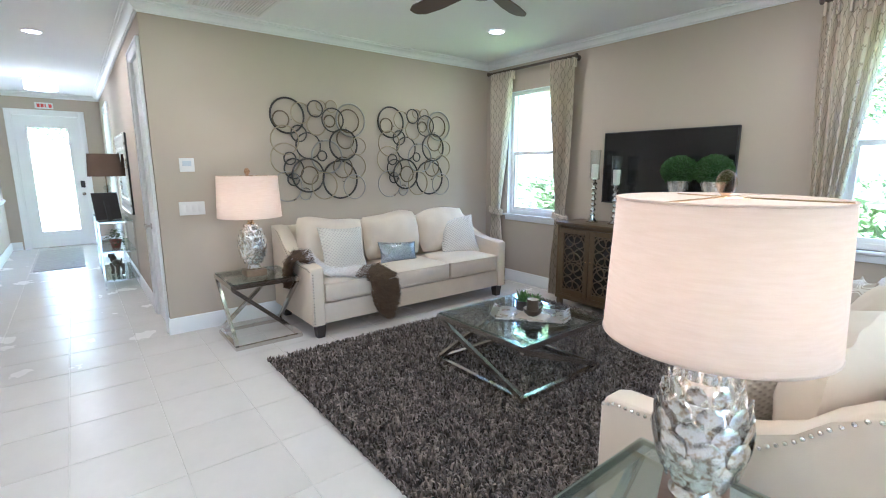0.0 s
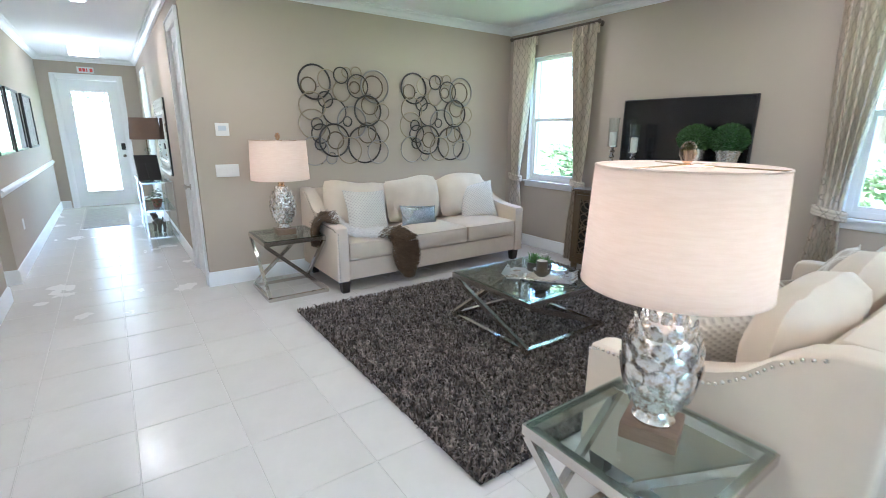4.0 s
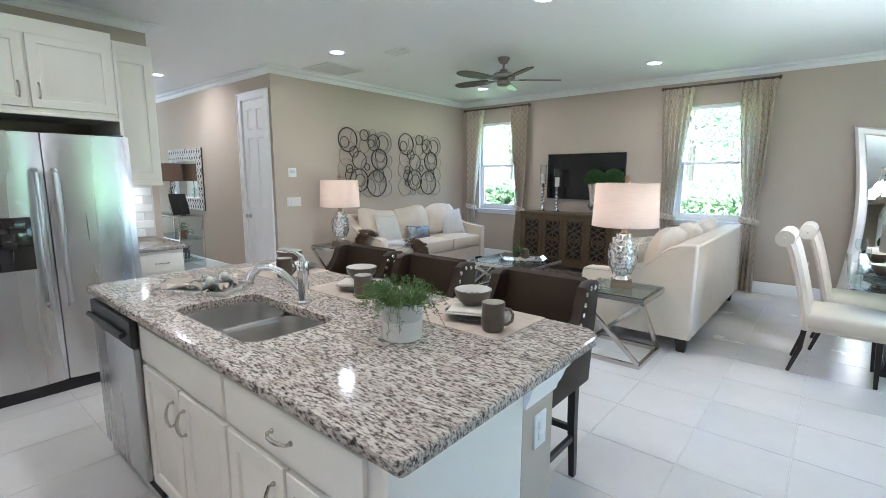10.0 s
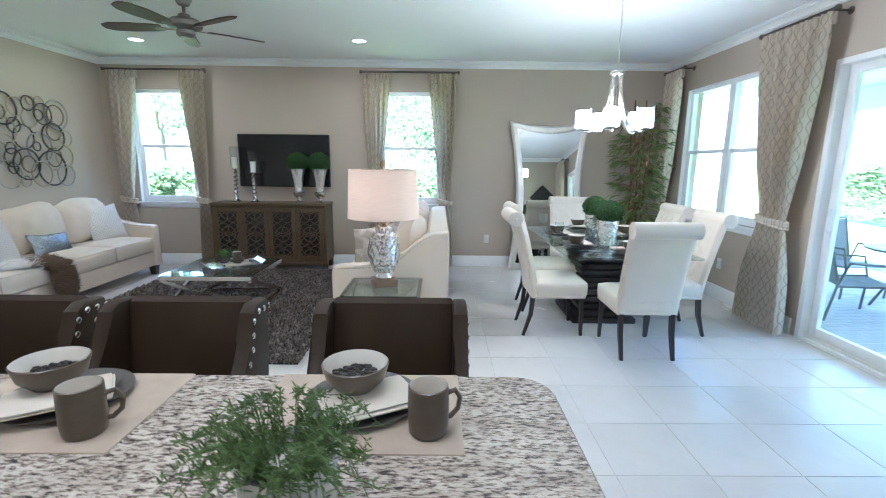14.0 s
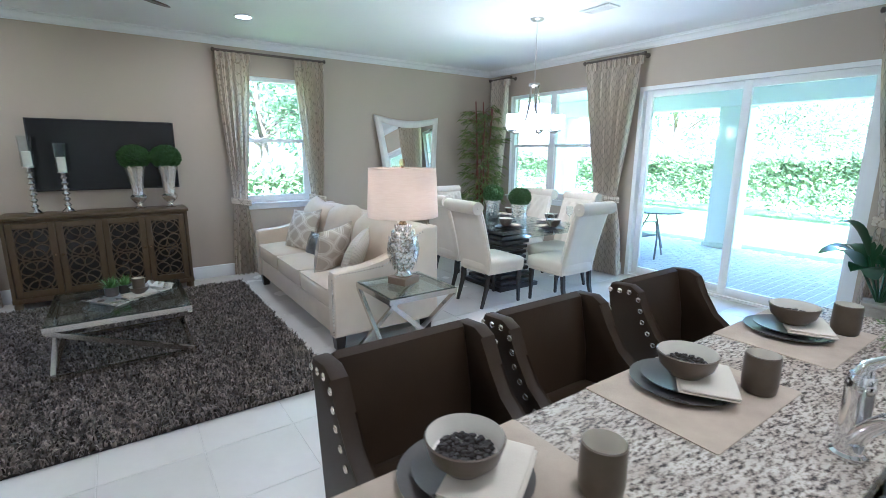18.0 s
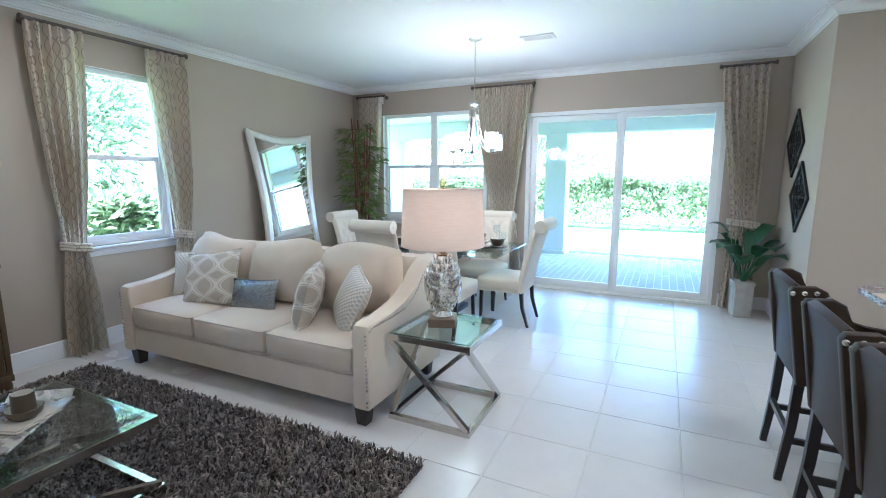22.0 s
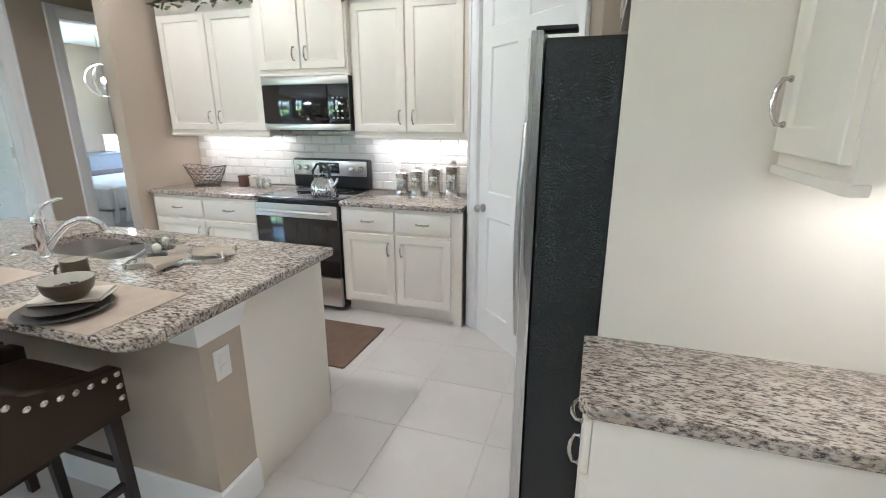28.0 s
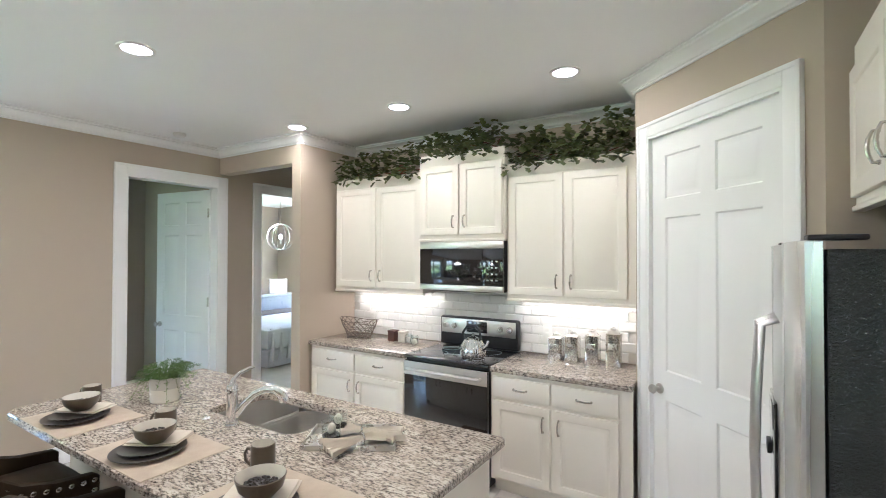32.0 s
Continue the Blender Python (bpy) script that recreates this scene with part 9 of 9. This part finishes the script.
# ---- bedroom beyond the passage ----
BEDW = surface("bed_cotton", (0.62, 0.62, 0.62), (0.52, 0.52, 0.53), scale=5, fine=260, rough=0.85, bump=0.25, vary=0.08)
FURB = surface("brown_fur", (0.09, 0.065, 0.05), (0.05, 0.04, 0.03), scale=30, fine=220, rough=0.95, bump=0.8, vary=0.3)
GREYWOOD = surface("grey_lacquer", (0.25, 0.28, 0.30), scale=4, fine=60, rough=0.3, bump=0.04, vary=0.08)
bed = thing("bed", "bed with smooth pale grey bedding and a fur throw", "bed", at=Matrix.Translation((4.05, -5.35, 0)))
part("base", boxes((-0.95, 0.95, -1.1, 1.1, 0.03, 0.28), r=0.01), BEDW, bed)
bm = bmesh.new()
cushion(bm, 2.0, 2.3, 0.34, 0.03, 0.08, 8, Matrix.Translation((0, 0, 0.45)))
part("duvet", bm, BEDW, bed)
for k in range(14):
    bm = bmesh.new()
    y = -1.0 + k * 0.155
    tube(bm, [(-0.93 + 0.02 * (k % 3), y, 0.60), (-1.0, y + 0.03, 0.53), (-1.012, y + 0.05, 0.30), (-1.012, y + 0.07, 0.13)], [0.02, 0.028, 0.03, 0.034], 6)
    part("fold", bm, BEDW, bed)
bm = bmesh.new()
cushion(bm, 0.45, 2.28, 0.05, 0.02, 0.02, 8, Matrix.Translation((0.45, 0, 0.645)))
part("fur_throw", bm, FURB, bed, "brown fur throw")
ds = thing("grey_dresser", "grey lacquered dresser beside the bed", "dresser", at=faces(5.15, -6.0, 90))
part("body", boxes((-0.8, 0.8, -0.02, 0.45, 0.06, 0.90)), GREYWOOD, ds)
part("top", boxes((-0.82, 0.82, -0.04, 0.46, 0.901, 0.93), r=0.004), GREYWOOD, ds)
for k in range(3):
    for j in range(2):
        part("drawer_front", boxes((-0.78 + 0.79 * j, -0.01 + 0.79 * j, -0.036, -0.021, 0.09 + 0.27 * k, 0.34 + 0.27 * k), r=0.004, seg=1), GREYWOOD, ds)
pf = thing("small_picture", "small framed picture with a cream mat on the dresser", "picture frame", at=faces(5.26, -6.12, 262) @ zed(0.932))
FR_GOLD = surface("champagne_frame", (0.52, 0.47, 0.38), scale=8, fine=90, rough=0.4, metal=0.4, bump=0.1, vary=0.15)
for r_ in ((-0.20, -0.165, 0.0, 0.29), (0.165, 0.20, 0.0, 0.29), (-0.165, 0.165, 0.0, 0.035), (-0.165, 0.165, 0.255, 0.29)):
    part("frame_rail", boxes((r_[0], r_[1], -0.015, 0.015, r_[2], r_[3]), r=0.003, seg=1), FR_GOLD, pf)
part("mat", boxes((-0.165, 0.165, -0.002, 0.004, 0.035, 0.255)), MATBOARD, pf)
for x in (-0.05, 0.04):
    bm = bmesh.new()
    tube(bm, [(x + 0.032 * math.cos(t), 0.005, 0.145 + 0.045 * math.sin(t)) for t in (2 * math.pi * k / 20 for k in range(20))], 0.011, 6, True)
    part("motif", bm, FRAMEBLK, pf)
op = thing("orb_pendant", "open chrome orb pendant lamp hanging on a rod, lit", "pendant light", at=Matrix.Translation((3.6, -4.86, 0)))
bm = bmesh.new()
lathe(bm, [(0.0, HC - 0.001), (0.07, HC - 0.001), (0.065, HC - 0.02), (0.01, HC - 0.026), (0.0, HC - 0.026)], 20)
tube(bm, [(0, 0, HC - 0.02), (0, 0, 2.23)], 0.006, 8)
part("rod", bm, CHROME, op)
for rz in (0, 60, 120):
    bm = bmesh.new()
    m = Matrix.Rotation(radians(rz), 3, "Z")
    tube(bm, [m @ V((0.215 * math.cos(t), 0, 0.215 * math.sin(t))) + V((0, 0, 2.02)) for t in (2 * math.pi * k / 36 for k in range(36))], 0.008, 6, True)
    part("ring", bm, CHROME, op)
bm = bmesh.new()
lathe(bm, [(0.012, 1.90), (0.014, 1.98), (0.0, 1.98)], 12)
part("candle_sleeve", bm, WHITE, op)
bm = bmesh.new()
ball(bm, (0, 0, 2.02), 0.035, 12, 10, (0.8, 0.8, 1.3))
part("bulb", bm, LAMPON, op)
lamp("pendant_light", "POINT", (3.6, -4.86, 2.10), 0.25, SOFT_WARM, 0.04)
# area lamp added at the bare south opening, standing in for sky light
lamp("bedroom_window_light", "AREA", (4.2, -6.97, 1.6), 1.3, (0.80, 0.90, 1.0), 1.5, (4.2, -5.0, 1.5))

# cup and bowl on the coffee table
cup_z = 0.4225 + 0.010
folded_napkin("napkin", "cream folded napkin under a cup and bowl", faces(-1.97, 2.90, 20) @ zed(cup_z), 0.22, 0.15, 2)
bowl(Matrix.Translation((-1.97, 2.90, cup_z + 0.0155)), "slate bowl holding a mug on the coffee table", 0.07, 0.05, False, "table bowls")
mug(faces(-1.97, 2.90, 60) @ zed(cup_z + 0.027), "dark slate mug standing in a bowl")

# ---- backsplash tiles ----
SUBWAY = surface("subway_tile", (0.80, 0.79, 0.765), scale=6, fine=40, rough=0.12, bump=0.02, vary=0.02, per_piece=0.04)
TWd, THt, TG = 0.152, 0.076, 0.0025
tb = bmesh.new()
box(tb, TG / 2, TWd - TG / 2, -0.008, 0.0, TG / 2, THt - TG / 2)
fr_ = [f for f in tb.faces if f.normal.y < -0.5]
ins = bmesh.ops.inset_region(tb, faces=fr_, thickness=0.011, depth=0.0035)
sub_mesh = done("subway_tile", tb, SUBWAY, 15)
back = thing("backsplash", "glossy white bevelled subway tile backsplash", "backsplash", kind="structure", bm=boxes((-2.255, 0.618, YR + 0.0005, YR + 0.003, 0.916, 1.384)), material=GROUT)
count = 0
for j in range(7):
    z = 0.917 + j * THt
    if z + THt > 1.46:
        continue
    off = 0.0 if j % 2 == 0 else TWd / 2
    for i in range(20):
        x = 0.615 - off - i * TWd
        if x - TWd < -2.26 or x > 0.62:
            continue
        if z + THt > 1.385 and not (-1.28 < x - TWd / 2 < -0.5):
            continue
        ob = part("subway_tile", sub_mesh, SUBWAY, back)
        ob.matrix_local = Matrix.Translation((x, YR + 0.003, z)) @ Matrix.Rotation(math.pi, 4, "Z")
        count += 1
side = thing("backsplash_side", "white subway tile above the small worktop", "backsplash", kind="structure", bm=boxes((XF + 0.0005, XF + 0.003, -1.078, -0.68, 0.916, 1.42)), material=GROUT)
for j in range(6):
    z = 0.917 + j * THt
    off = 0.0 if j % 2 == 0 else TWd / 2
    for i in range(3):
        y = -1.076 + i * TWd + off
        if y + TWd > -0.66:
            continue
        ob = part("subway_tile", sub_mesh, SUBWAY, side)
        ob.matrix_local = Matrix.Translation((XF + 0.003, y, z)) @ Matrix.Rotation(math.pi / 2, 4, "Z")


# ---- floor tiles ----
TS, GAP = 0.462, 0.005
floor = thing("floor", "large matte cream porcelain floor tiles with pale grout", "floor", kind="structure", bm=boxes((-11.35, 6.4, -7.0, YT, -0.035, -0.0025)), material=GROUT)
tm = bmesh.new()
box(tm, GAP / 2, TS - GAP / 2, GAP / 2, TS - GAP / 2, -0.012, 0.0)
bmesh.ops.bevel(tm, geom=[e for e in tm.edges if all(v.co.z > -0.001 for v in e.verts)], offset=0.0015, segments=1, affect="EDGES")
tile_mesh = done("floor_tile", tm, TILE)
tile_proto = [tuple(v.co) for v in tile_mesh.vertices]
tile_faces = [tuple(p.vertices) for p in tile_mesh.polygons]
rest_v, rest_f = [], []
spots = [(i, j) for i in range(-25, 8) for j in range(-9, 11)]
inside = []
for i, j in spots:
    x, y = 0.05 + i * TS, 0.215 + j * TS
    cx, cy = x + TS / 2, y + TS / 2
    if cy > YT + 0.1 or cx > XS + 0.1 or cx < XD - 0.2:
        continue
    if cx < XL - 0.2 and (cy > YH + 0.25 or cy < -2.5):
        continue
    inside.append((i, j, x, y, cx, cy))
# the stretch between kitchen, sofas and dining table is laid tile by tile
near = [s for s in inside if -4.3 < s[4] < 2.9 and -3.0 < s[5] < 2.6]
near = sorted(near, key=lambda s: abs(s[4] + 0.7) + abs(s[5] - 0.2))[:300]
keep = {(s[0], s[1]) for s in near}
for i, j, x, y, cx, cy in inside:
    if (i, j) in keep:
        ob = part("tile", tile_mesh, TILE, floor)
        ob.location = (x, y, 0)
    else:
        k = len(rest_v)
        rest_v += [(a + x, b + y, c) for a, b, c in tile_proto]
        rest_f += [tuple(q + k for q in f) for f in tile_faces]
part("tile_field", raw("tile_field", rest_v, rest_f, TILE), TILE, floor, kind="stuff")
carpet = surface("bedroom_carpet", (0.45, 0.42, 0.37), scale=5, fine=300, rough=0.95, bump=0.8, vary=0.15)
thing("carpet", "beige bedroom carpet", "carpet", kind="structure", bm=boxes((XK + 0.14, 6.4, -6.98, -3.17, -0.002, 0.012)), material=carpet)

# lanai pavers
pv = bmesh.new()
box(pv, 0.003, 0.197, 0.003, 0.097, -0.05, 0.0, r=0.004, seg=1)
pav = done("paver", pv, PAVER)
pvs, pfs = [tuple(v.co) for v in pav.vertices], [tuple(p.vertices) for p in pav.polygons]
rest_v, rest_f = [], []
lanai = bpy.data.objects["lanai_slab"]
n = 0
for i in range(15):
    for j in range(75):
        x, y = XS + 0.22 + i * 0.2 + 0.1 * (j % 2), -1.55 + j * 0.1
        if x > 6.38:
            continue
        if i < 6 and -0.4 < y < 3.2 and n < 220:
            ob = part("paver", pav, PAVER, lanai)
            ob.location = (x, y, -0.0)
            n += 1
        else:
            k = len(rest_v)
            rest_v += [(a + x, b + y, c) for a, b, c in pvs]
            rest_f += [tuple(q + k for q in f) for f in pfs]
part("paver_field", raw("paver_field", rest_v, rest_f, PAVER), PAVER, lanai, kind="stuff")
